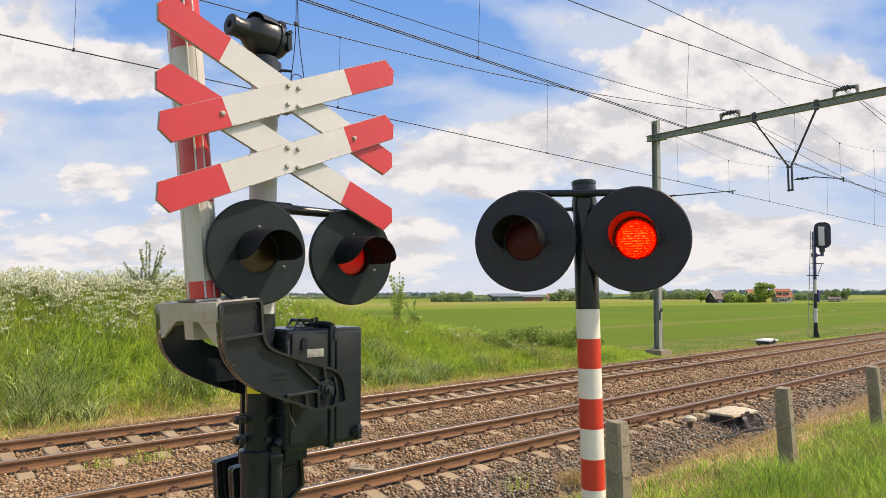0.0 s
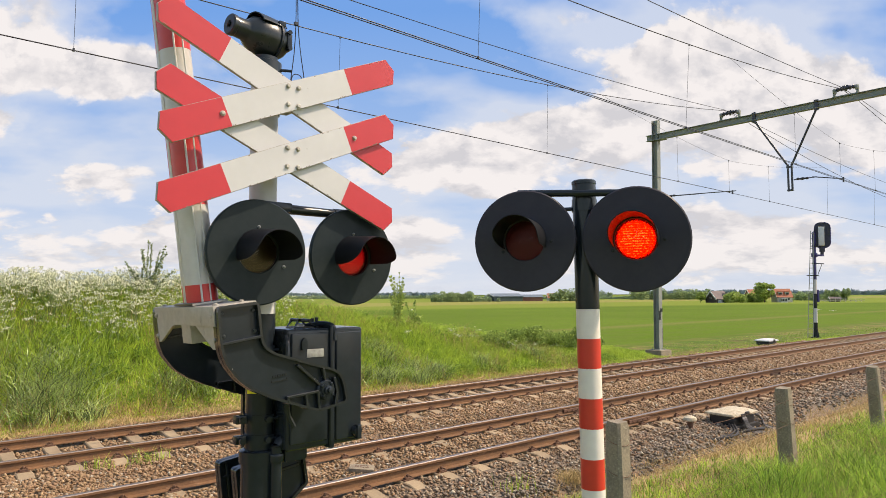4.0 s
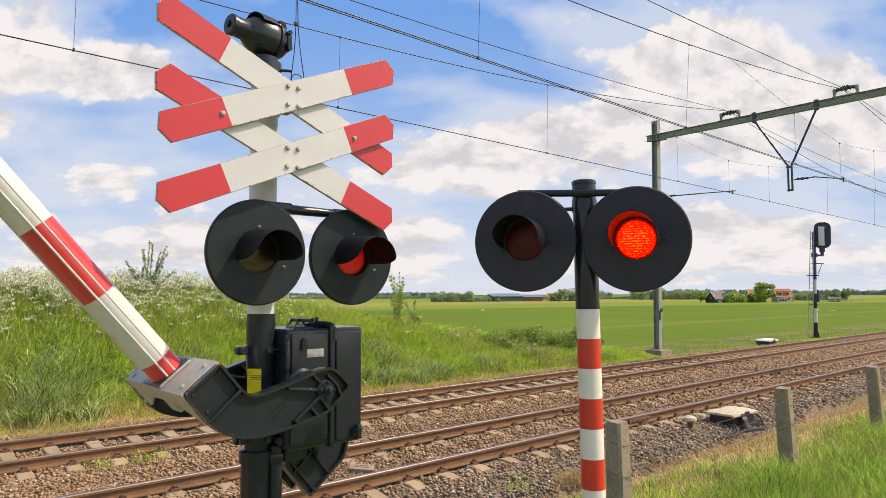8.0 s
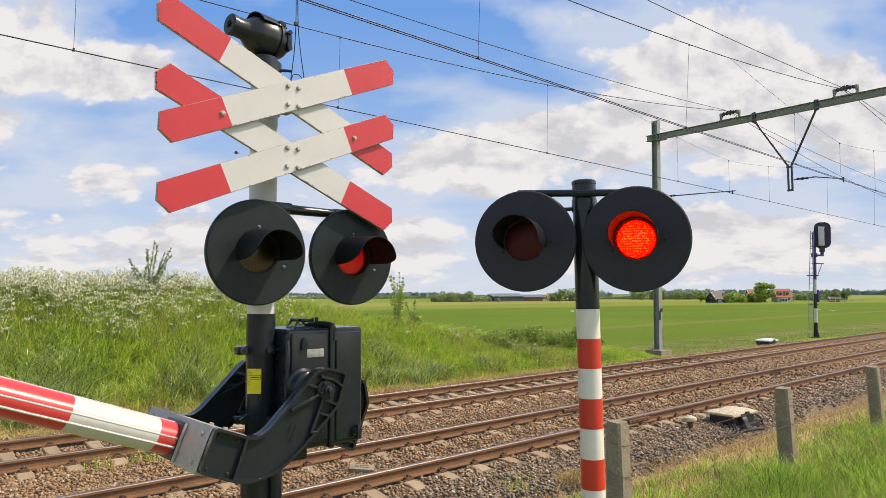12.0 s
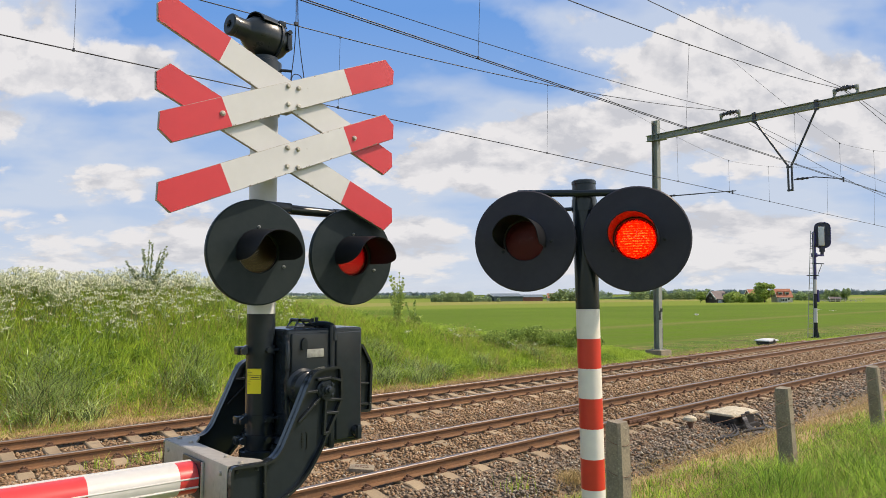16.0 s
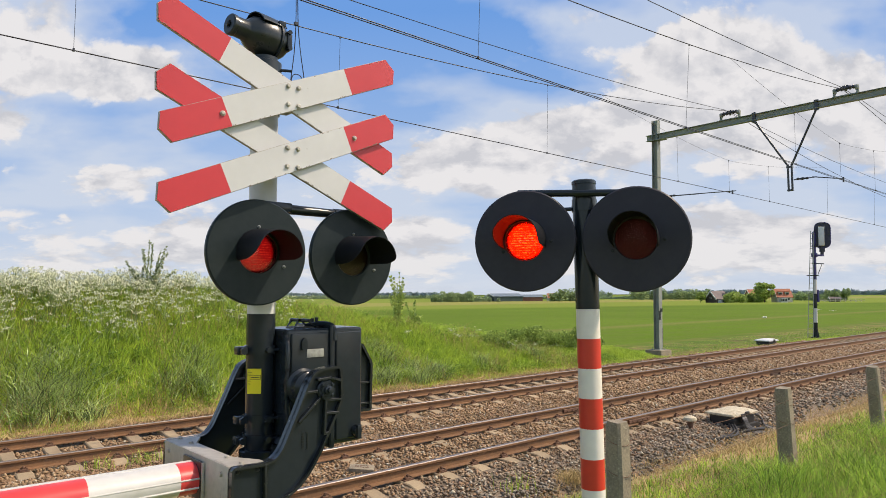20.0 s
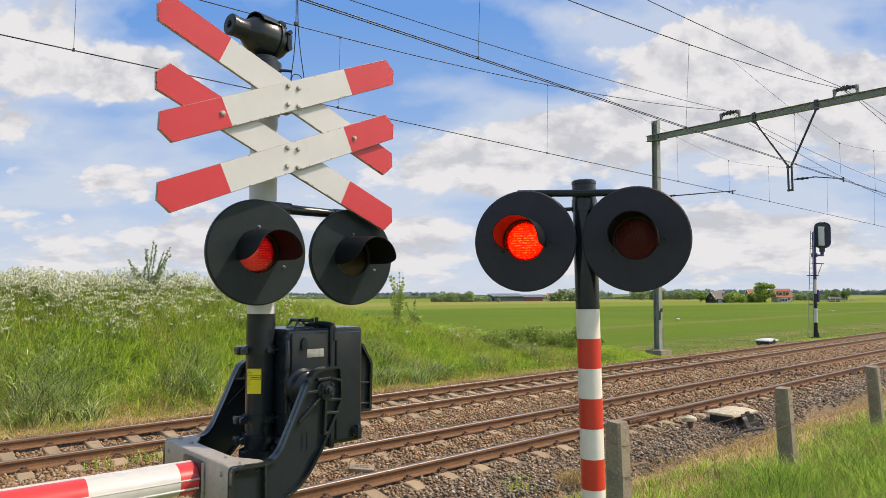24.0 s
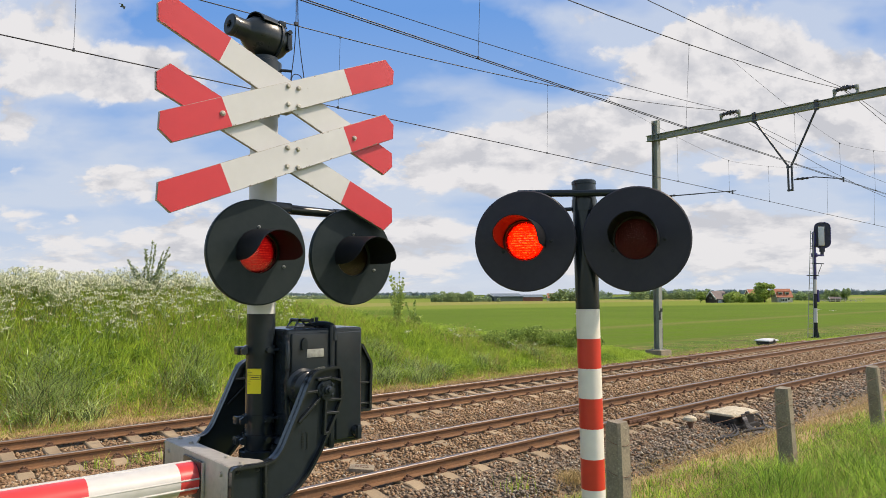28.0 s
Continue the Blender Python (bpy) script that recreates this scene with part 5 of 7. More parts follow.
part("steady_arm", joined(rod((0, hang_y - 0.13, 6.57), (0, 9.25, 6.58), 0.02, n=8), turned([(0.025, -0.22), (0.055, -0.16), (0.03, -0.1), (0.055, 0.0), (0.03, 0.1), (0.055, 0.16), (0.025, 0.22)], 12, pose(0, 9.75, 6.58, 92)), rod((0, 9.4, 6.60), (0, 8.35, 6.38), 0.018, n=8), box(-0.025, 0.025, 8.34, 8.39, 6.26, 6.44)), M_INSULATOR, portal)
part("steady_arm", joined(rod((0, MAST_Y - 0.13, 6.56), (0, 13.9, 6.49), 0.025, n=8), turned([(0.025, -0.22), (0.055, -0.16), (0.03, -0.1), (0.055, 0.0), (0.03, 0.1), (0.055, 0.16), (0.025, 0.22)], 12, pose(0, 15.2, 6.54, 88)), rod((0, 14.0, 6.5), (0, 12.3, 6.42), 0.02, n=8), box(-0.025, 0.025, 12.42, 12.47, 6.3, 6.46)), M_INSULATOR, portal)


def sag(x, base, k):
    """Height of a wire: one span before the portal, its mirror image behind it."""
    x = x if x <= MAST_X else 2 * MAST_X - x
    return base + k * (x + 1.0) ** 2


def run(x, y_mid, y_mast):
    """Sideways place of a wire that is pulled over at the portal."""
    t = min(1.0, abs(x - MAST_X) / 27.5)
    return y_mast + (y_mid - y_mast) * t


def wire(label, zfun, yfun, r, x0=-28.0, x1=80.0, n=60):
    pts = [(x0 + (x1 - x0) * i / n, yfun(x0 + (x1 - x0) * i / n), zfun(x0 + (x1 - x0) * i / n)) for i in range(n + 1)]
    ob = new("overhead_wire", mesh_from(tube(pts, r * 0.8, 6), "overhead_wire", M_WIRE, 60))
    return tagged(ob, label, "wire", group="overhead wires")


for ty, mast_y, steady_y, pull, base, k, feed_base, feed_k, drops in (
        (TRACKS[0], 8.16, 8.4, 0.022, 7.735, 0.0025, 8.679, 0.00129, (0.9, 7.75, 15.0, 38.0, 45.2, 52.0)),
        (TRACKS[1], 12.44, 12.5, 0.03, 7.56, 0.0029, 8.54, 0.0016, (2.33, 7.4, 14.5, 36.2, 42.7, 49.0))):
    def hold(x, base=base, k=k):
        return sag(x, base, k)

    def feed(x, base=feed_base, k=feed_k):
        return sag(x, base, k)

    def across(x, ty=ty, mast_y=mast_y):
        return run(x, ty, mast_y)

    def contact(x, low=6.29 if ty < 9 else 6.19, climb=0.0022 if ty < 9 else 0.0062):
        return low + climb * min(x, MAST_X) - 0.0165 * max(0.0, x - MAST_X)

    def contact_y(x, steady_y=steady_y, pull=pull):
        return steady_y - pull * abs(MAST_X - x)

    def bridle(x, hold=hold):
        """Slack bridle wire under the portal, tied to the messenger on both sides."""
        t = min(1.0, abs(x - MAST_X) / 9.3)
        return 7.68 + (hold(MAST_X - 9.3) - 7.68) * t ** 1.5
    wire("dark sagging messenger wire", hold, across, 0.013)
    wire("dark feeder wire strung between insulators", feed, across, 0.012)
    wire("thin bridle wire below the portal", bridle, (lambda x, a=across, c=contact_y: c(x) + (a(x) - c(x)) * min(1.0, abs(x - MAST_X) / 9.3)), 0.005, MAST_X - 9.3, MAST_X + 9.3, 24)
    if ty < 9:
        for d in (-0.03, 0.03):
            wire("one of two dark contact wires above the track", contact, (lambda x, c=contact_y, d=d: c(x) + d), 0.011)
    else:
        wire("dark contact wire above the far track", contact, contact_y, 0.013)
    for x in drops + (22.1, 26.35, 29.9):
        top_z, top_y = (bridle(x), contact_y(x)) if abs(x - MAST_X) < 9 else (hold(x), across(x))
        d = joined(rod((x, top_y, top_z), (x, contact_y(x), contact(x)), 0.004, n=5), box(x - 0.015, x + 0.015, contact_y(x) - 0.014, contact_y(x) + 0.014, contact(x) - 0.018, contact(x) + 0.035), box(x - 0.012, x + 0.012, top_y - 0.012, top_y + 0.012, top_z - 0.035, top_z + 0.015))
        tagged(new("dropper_wire", mesh_from(d, "dropper_wire", M_WIRE, 40)), "thin vertical dropper wire with clamps", "wire", group="dropper wires")
# slack stitch wires between messenger and contact wire near the camera
loop = joined(tube(smooth_path([(4.12, 7.80, 7.5), (4.17, 7.80, 6.3), (4.16, 7.80, 5.6), (4.10, 7.80, 5.05)], 8), 0.006, 6), tube(smooth_path([(4.14, 7.80, 7.5), (4.19, 7.80, 6.3), (4.22, 7.80, 5.7), (4.32, 7.80, 5.05)], 8), 0.006, 6), tube(smooth_path([(4.10, 7.80, 5.05), (4.14, 7.80, 5.17), (4.22, 7.80, 5.19), (4.28, 7.80, 5.14), (4.32, 7.80, 5.05)], 6), 0.006, 6), box(4.15, 4.20, 7.78, 7.82, 5.86, 5.90))
tagged(new("jumper_wire", mesh_from(loop, "jumper_wire", M_WIRE, 60)), "pair of slack jumper wires tied together", "wire")

# ---- signal beyond the far track ----
signal = thing("railway_signal", "tall black and white railway signal post with ladder, seen from behind", "signal", pose(41.902, 15.035, -0.35, 0, 1.15, YAW - 90))
part("foot", joined(box(-0.21, 0.21, -0.21, 0.21, 0.0, 0.05, 0.008), post_round(0, 0, 0.115, 0.04, 0.34, 16)), M_BLACK, signal, "black flanged foot with gussets")
for a in (0, 90, 180, 270):
    part("gusset", plate([(0.09, 0.04), (0.2, 0.04), (0.105, 0.5), (0.09, 0.5)], -0.015, 0.015), M_BLACK, signal, "", pose(0, 0, 0, 0, 0, a))
for a, b, mt, look_of in ((0.3, 0.885, M_BLACK, "black section"), (0.885, 1.709, M_WHITE_PAINT, "white section"), (1.709, 2.568, M_BLACK, "black section"), (2.568, 3.397, M_WHITE_PAINT, "white section"), (3.397, 6.2, M_VIOLET, "dark violet-blue section")):
    part("post_section", post_round(0, 0, 0.1, a, b, 16), mt, signal, look_of)
BACK = pose(0.425, -0.13, 0, 0, 0, -27)
head = part("head_board", plate(rounded([(-0.435, 5.24), (0.435, 5.24), (0.435, 6.77), (-0.435, 6.77)], 0.43, 10), -0.03, 0.03, 0.01), M_SIGNAL, signal, "oval blue-black signal board", BACK)
part("rim", rim(rounded([(-0.435, 5.24), (0.435, 5.24), (0.435, 6.77), (-0.435, 6.77)], 0.43, 10), 0.03, -0.07, -0.03), M_VIOLET, head)
case = part("lamp_case", box(-0.215, 0.09, -0.3, -0.03, 5.38, 6.49, 0.02), M_LID, signal, "pale grey lamp case", BACK)
for z in (5.62, 6.26):
    part("hinge", box(-0.24, -0.2, -0.31, -0.25, z, z + 0.07, 0.006), M_STEEL, case)
part("neck", joined(box(0.28, 0.53, -0.2, -0.02, 5.02, 5.33, 0.02), box(0.33, 0.47, -0.17, -0.04, 4.86, 5.04, 0.01)), M_SIGNAL, signal)
part("bracket", joined(box(0.0, 0.47, -0.2, -0.03, 4.77, 4.87, 0.01), box(-0.12, 0.12, -0.13, 0.13, 4.72, 4.95, 0.01)), M_VIOLET, signal)
part("step_bar", rod((-0.18, -0.1, 4.33), (0.49, -0.1, 4.33), 0.028, n=8), M_BLACK, signal)
part("strut", rod((0.39, -0.1, 4.33), (0.13, -0.1, 3.66), 0.018, n=6), M_BLACK, signal)
part("platform", box(-0.36, 0.15, -0.2, 0.2, 3.60, 3.65), M_BLACK, signal, "small steel step at the ladder")
part("relay_case", joined(box(0.1, 0.2, -0.1, 0.06, 2.07, 2.8, 0.015), box(0.0, 0.12, -0.03, 0.03, 2.2, 2.3), box(0.0, 0.12, -0.03, 0.03, 2.6, 2.7)), M_VIOLET, signal, "narrow dark case clamped on the post")


def on_ladder(s, z):
    """A point on the ladder, which narrows and nears the post upwards; s is -1 and 1 at its rails."""
    return Vector((-0.405 + 0.218 * z / 6.23 + s * (0.165 - 0.08 * z / 6.23), -0.16, z))


for s in (-1, 1):
    part("ladder_rail", rod(on_ladder(s, 0.02), on_ladder(s, 6.25), 0.022, n=6), M_STEEL, signal)
for i in range(21):
    part("rung", rod(on_ladder(-1, 0.26 + 0.292 * i), on_ladder(1, 0.26 + 0.292 * i), 0.016, n=6), M_STEEL, signal)
for z in (1.91, 5.35):
    part("ladder_tie", rod(on_ladder(-1, z), (0.13, -0.1, z), 0.025, n=6), M_BLACK, signal)


# ---- trackside boxes ----
def track_box(at, lid, label, scale=1.0, cables=True):
    """A low dark case under a shallow hipped lid, with cables into the ballast."""
    t = thing("cable_box", label, "cable box", at, group="trackside boxes")
    s = scale
    case = part("case", joined(box(-0.36 * s, 0.36 * s, -0.24 * s, 0.24 * s, 0.0, 0.2 * s, 0.012), box(-0.45 * s, 0.45 * s, -0.30 * s, 0.30 * s, -0.06, 0.03 * s, 0.01)), M_RUBBER, t, "dark plastic case")
    bm = bmesh.new()
    lo = [bm.verts.new((x * s, y * s, 0.2 * s)) for x, y in ((-0.44, -0.3), (0.44, -0.3), (0.44, 0.3), (-0.44, 0.3))]
    mid = [bm.verts.new((x * s, y * s, 0.235 * s)) for x, y in ((-0.44, -0.3), (0.44, -0.3), (0.44, 0.3), (-0.44, 0.3))]
    hi = [bm.verts.new((x * s, y * s, 0.285 * s)) for x, y in ((-0.30, -0.17), (0.30, -0.17), (0.30, 0.17), (-0.30, 0.17))]
    for a, b in ((lo, mid), (mid, hi)):
        for i in range(4):
            bm.faces.new((a[i], a[(i + 1) % 4], b[(i + 1) % 4], b[i]))
    bm.faces.new(hi)
    bm.faces.new(lo[::-1])
    bmesh.ops.bevel(bm, geom=bm.edges[:], offset=0.01, segments=2, affect="EDGES")
    lid_ob = part("lid", bm, lid, t, "pale hipped lid")
    part("lid_catch", box(-0.06 * s, 0.06 * s, -0.325 * s, -0.29 * s, 0.17 * s, 0.27 * s, 0.006), M_RUBBER, lid_ob)
    if cables:
        # solid dark slab stands in for the shade inside a notch
        part("notch_shade_slab", box(-0.20, -0.02, -0.315, -0.285, 0.08, 0.238, 0.004), M_RUBBER, t, "dark slab painting a shaded opening under the broken lid edge")
        for i in range(4):
            a = -0.17 + 0.035 * i
            part("cable", tube(smooth_path([(a, -0.30, 0.19), (a - 0.015, -0.345, 0.13), (a + 0.01, -0.37, 0.03), (a + 0.08 + 0.03 * i, -0.42, -0.06), (a + 0.22 + 0.05 * i, -0.47, -0.12)], 6), 0.013, 6), M_CABLE, t)
        for i in range(5):
            part("cable", tube(smooth_path([(0.36, -0.22 + 0.07 * i, 0.17), (0.47 + 0.02 * i, -0.26 + 0.05 * i, 0.16), (0.60 + 0.05 * i, -0.28 + 0.04 * i, 0.05), (0.57 + 0.06 * i, -0.34 + 0.03 * i, -0.05), (0.74 + 0.08 * i, -0.40, -0.12)], 6), 0.015, 6), M_CABLE if i < 2 else M_RUBBER, t)
        for i in range(3):
            part("hose", tube(smooth_path([(-0.38, -0.16 - 0.05 * i, 0.06), (-0.52, -0.28 - 0.06 * i, -0.02), (-0.78, -0.30 - 0.08 * i, -0.06), (-1.05 - 0.1 * i, -0.18 - 0.10 * i, -0.06), (-1.3, 0.02 - 0.2 * i, -0.08)], 6), 0.022, 8), M_RUBBER, t, "black ribbed hose lying on the stones")
        part("hose", tube(smooth_path([(-0.30, -0.36, -0.05), (-0.05, -0.42, -0.04), (0.2, -0.44, -0.05), (0.42, -0.40, -0.07)], 6), 0.026, 8), M_RUBBER, t)
    return t


track_box(pose(12.5, 6.03, -0.22, 0, 0, -4), M_DIRTY_LID, "low black cable box with a lichen-stained cream lid on the ballast", 1.0)
track_box(pose(33.4, 14.25, -0.33, 0, 0, 0), M_LID, "low black cable box with a white lid beside the far track", 1.25, False)
peg = thing("track_marker", "short rusty peg with a pale mushroom cap", "marker", pose(11.35, 6.25, -0.25))
part("peg", rod((0, 0, 0), (0, 0, 0.22), 0.05, n=14), M_CLIP, peg)
part("cap", turned([(0.11, 0.20), (0.12, 0.22), (0.11, 0.26), (0.06, 0.285), (0.0, 0.29)], 20), M_DIRTY_LID, peg)
stone = thing("kilometre_stone", "flat grey stone with carved letters between the rails", "stone", pose(5.24, 7.76, -0.145, 9, 4, -38))
part("slab", box(-0.17, 0.17, -0.085, 0.085, -0.03, 0.03, 0.012), M_CONCRETE, stone)
letters = bpy.data.curves.new("carving", "FONT")
letters.body, letters.size, letters.extrude, letters.align_x, letters.align_y = "RC2", 0.11, 0.001, "CENTER", "CENTER"
letters.materials.append(M_CLIP)
carving = new("carving", letters)
carving.parent = stone
carving.matrix_basis = pose(0, 0, 0.0315)
part_litter = thing("white_scrap", "small scrap of white litter on the ballast", "litter", pose(15.2, 12.9, -0.18, 0, 0, 30))
part("scrap", joined(box(-0.11, 0.11, -0.04, 0.04, 0.0, 0.035, 0.008), box(0.02, 0.07, -0.05, 0.03, 0.03, 0.055, 0.006)), M_LID, part_litter)


# ---- fence posts and wire ----
def fence_post(x, y, lean_x, lean_y, top, label):
    t = thing("fence_post", label, "fence post", pose(x, y, -0.05) @ pose(0, 0, 0, lean_x, lean_y, 0), group="fence posts")
    bm = bmesh.new()
    rings = []
    rng = random.Random(int(x * 100))
    for z, w in ((-0.35, 0.090), (0.3, 0.087), (0.7, 0.084), (top - 0.05, 0.081), (top, 0.069)):
        rings.append([bm.verts.new((sx * w + rng.uniform(-0.004, 0.004), sy * w + rng.uniform(-0.004, 0.004), z + rng.uniform(-0.006, 0.006))) for sx, sy in ((-1, -0.72), (-0.72, -1), (0.72, -1), (1, -0.72), (1, 0.72), (0.72, 1), (-0.72, 1), (-1, 0.72))])
    for a, b in zip(rings, rings[1:]):
        for k in range(8):
            bm.faces.new((a[k], a[(k + 1) % 8], b[(k + 1) % 8], b[k]))
    bm.faces.new(rings[0][::-1])
    bm.faces.new(rings[-1])
    part("shaft", bm, M_CONCRETE, t)
    for z in (0.35, 0.75, top - 0.17):
        part("wire_tie", tube([(0.094 * math.cos(a), 0.094 * math.sin(a), z + 0.03 * math.sin(a)) for a in (k * math.pi / 6 for k in range(13))], 0.003, 5), M_RUSTWIRE, t)
    return t


POSTS = ((5.03, 3.45, 0.0, -0.8, 1.185), (8.60, 3.45, 0.0, -5.0, 1.15), (11.98, 3.45, 0.0, -8.0, 1.175), (15.2, 3.45, -1.0, 1.5, 1.15), (18.6, 3.45, 1.0, 0.0, 1.15))
for px, py, lx, ly, top in POSTS:
    fence_post(px, py, lx, ly, top, "leaning weathered concrete fence post in the grass" if abs(ly) > 2 else "weathered square concrete fence post in the grass")
for z in (0.98, 0.70, 0.32):
    pts = []
    for (xa, ya, *_), (xb, yb, *_) in zip(POSTS, POSTS[1:]):
        pts += [(xa + (xb - xa) * k / 6, ya - 0.11, z - 0.05 * math.sin(math.pi * k / 6)) for k in range(6)]
    tagged(new("fence_wire", mesh_from(tube(pts, 0.0022, 5), "fence_wire", M_RUSTWIRE, 60)), "rusty slack fence wire", "wire", group="fence wires")


# ---- grass, flowers and shrubs ----
def blades(rng, x, y, height, width, lean, base=None):
    """Arrays of bent grass blades standing on the ground."""
    n = len(x)
    z = ground_height(x, y) if base is None else base
    a = rng.uniform(0, 2 * np.pi, n)
    b = 2.6 * np.sin(x * 2.9 + 1.7 * np.sin(y * 3.3)) + 2.2 * np.sin(y * 3.7 + 1.1 * np.sin(x * 2.1)) + rng.normal(0, 2.6, n)
    sx, sy = np.cos(a) * width / 2, np.sin(a) * width / 2
    bend = lean * height * rng.uniform(0.2, 1.0, n)
    bx, by = np.cos(b) * bend, np.sin(b) * bend
    h = height * (1 - 0.25 * lean)
    v = np.zeros((n, 5, 3))
    v[:, 0] = np.stack([x - sx, y - sy, z - 0.02], -1)
    v[:, 1] = np.stack([x + sx, y + sy, z - 0.02], -1)
    v[:, 2] = np.stack([x - sx * 0.8 + bx * 0.3, y - sy * 0.8 + by * 0.3, z + h * 0.6], -1)
    v[:, 3] = np.stack([x + sx * 0.8 + bx * 0.3, y + sy * 0.8 + by * 0.3, z + h * 0.6], -1)
    v[:, 4] = np.stack([x + bx, y + by, z + h], -1)
    tri = np.array([(0, 1, 3), (0, 3, 2), (2, 3, 4)])
    return v.reshape(-1, 3), (np.arange(n)[:, None, None] * 5 + tri[None]).reshape(-1, 3)


def stuff(name, v, f, mt, label, category):
    return tagged(new(name, raw_mesh(name, v, f, mt)), label, category, kind="stuff")


def patchy(x, y, s=1.0):
    return 0.5 + 0.5 * np.sin(x * 1.9 * s + 1.3 * np.sin(y * 1.1 * s)) * np.sin(y * 2.3 * s + 1.7 * np.sin(x * 0.8 * s))


def leaf_cloud(rng, centres, radii, count, size, droop=0.0):
    """Small two-triangle leaves scattered through ellipsoids, thicker towards the outside."""
    which = rng.integers(0, len(centres), count)
    d = rng.normal(0, 1, (count, 3))
    d /= np.linalg.norm(d, axis=1)[:, None]
    pos = np.asarray(centres, float)[which] + d * (rng.random((count, 1)) ** 0.45) * np.asarray(radii, float)[which]
    a = rng.normal(0, 1, (count, 3))
    a /= np.linalg.norm(a, axis=1)[:, None]
    b = np.cross(a, rng.normal(0, 1, (count, 3)))
    b /= np.linalg.norm(b, axis=1)[:, None] + 1e-9
    s = size * rng.uniform(0.6, 1.4, (count, 1))
    v = np.stack([pos - a * s, pos + b * s * 0.45, pos + a * s, pos - b * s * 0.45], 1)
    f = (np.arange(count)[:, None, None] * 4 + np.array([(0, 1, 2), (0, 2, 3)])[None]).reshape(-1, 3)
    return v.reshape(-1, 3), f


def grasses():
    rng = np.random.default_rng(11)
    n = 215000
    x, y = rng.uniform(0.8, 27.0, n), 14.6 + 4.3 * rng.random(n) ** 1.15
    clear = np.hypot(x - 26.0, y - 15.5) > 1.2
    x, y, n = x[clear], y[clear], int(clear.sum())
    low = np.interp(x, [0, 16, 22, 30], [1.0, 1.0, 0.75, 0.4])
    h = (0.07 + 0.27 * steps(y, 14.6, 15.6)) * rng.uniform(0.5, 1.25, n) * (0.62 + 0.4 * patchy(x, y) + 0.4 * patchy(x, y, 2.7)) * low
    stuff("bank_grass", *blades(rng, x, y, h, rng.uniform(0.006, 0.015, n) * np.where(rng.random(n) < 0.2, 2.0, 1.0), 0.75), M_GRASS, "tall fresh green grass on the bank", "grass")
    # broad-leaved weeds between the blades
    k = 620
    cx, cy = 0.8 + 21.0 * rng.random(k) ** 1.2, 14.75 + 3.2 * rng.random(k)
    wide = rng.uniform(0.08, 0.26, k)
    centres = np.stack([cx, cy, ground_height(cx, cy) + 0.10 + 0.10 * rng.random(k)], -1)
    stuff("bank_weeds", *leaf_cloud(rng, centres, np.stack([wide, wide, 0.07 + 0.45 * wide], -1), 46000, 0.032), M_WEED, "broad-leaved green weeds among the bank grass", "weeds")
    # long arching tufts
    vx, vy, vh = [], [], []
    spots = [(2.75, 15.45, 1.7), (3.05, 15.3, 1.2), (2.55, 15.0, 1.0), (5.3, 15.3, 1.0), (5.9, 15.2, 0.7), (10.2, 15.1, 0.6), (14.9, 15.3, 0.7)]
    spots += [(rng.uniform(1.5, 20), rng.uniform(14.6, 16.4), rng.uniform(0.4, 0.8)) for _ in range(12)]
    for cx, cy, size in spots:
        k = int(330 * size)
        vx.append(rng.normal(cx, 0.26 * size, k)), vy.append(rng.normal(cy, 0.2 * size, k)), vh.append(rng.uniform(0.45, 0.9, k) * (0.55 + 0.4 * size))
    x, y, h = np.concatenate(vx), np.concatenate(vy), np.concatenate(vh)
    stuff("grass_tufts", *blades(rng, x, y, h, rng.uniform(0.010, 0.022, len(x)), 1.3), M_LONGGRASS, "dark arching tufts of long grass", "grass")
    # straw-coloured old stalks among the green
    n = 9000
    x, y = rng.uniform(1.0, 22.0, n), rng.uniform(14.7, 17.4, n)
    keep = patchy(x, y, 0.7) > 0.45
    x, y = x[keep], y[keep]
    stuff("old_grass_stalks", *blades(rng, x, y, rng.uniform(0.3, 0.75, len(x)), rng.uniform(0.005, 0.010, len(x)), 0.8), M_DRY, "pale dead stalks among the bank grass", "grass")
    # dry strip beside the far ballast
    n = 62000
    x, y = 1.4 + 33.0 * rng.random(n) ** 1.2, 13.5 + 1.5 * rng.random(n)
    keep = rng.random(n) < (0.35 + 0.65 * patchy(x, y, 0.9)) * np.interp(x, [14, 21], [1.0, 0.12])
    x, y = x[keep], y[keep]
    stuff("dry_grass_strip", *blades(rng, x, y, rng.uniform(0.07, 0.22, len(x)) * (0.6 + 0.8 * patchy(x, y)), rng.uniform(0.006, 0.014, len(x)), 1.3, np.maximum(ground_height(x, y), bed_height(y))), M_DRY, "straw-coloured dry grass beside the ballast", "grass")
    n = 22000
    x, y = 1.4 + 42.0 * rng.random(n) ** 1.2, 13.8 + 0.7 * rng.random(n)
    keep = patchy(x, y, 1.1) > np.interp(x, [14, 21], [0.5, 0.1])
    x, y = x[keep], y[keep]
    stuff("strip_grass", *blades(rng, x, y, rng.uniform(0.06, 0.2, len(x)), rng.uniform(0.006, 0.012, len(x)), 0.8, np.maximum(ground_height(x, y), bed_height(y))), M_GRASS, "green shoots in the dry strip beside the ballast", "grass")
    # near verge
    n = 105000
    x, y = 2.4 + 15.3 * rng.random(n) ** 1.15, rng.uniform(0.2, 5.2, n)
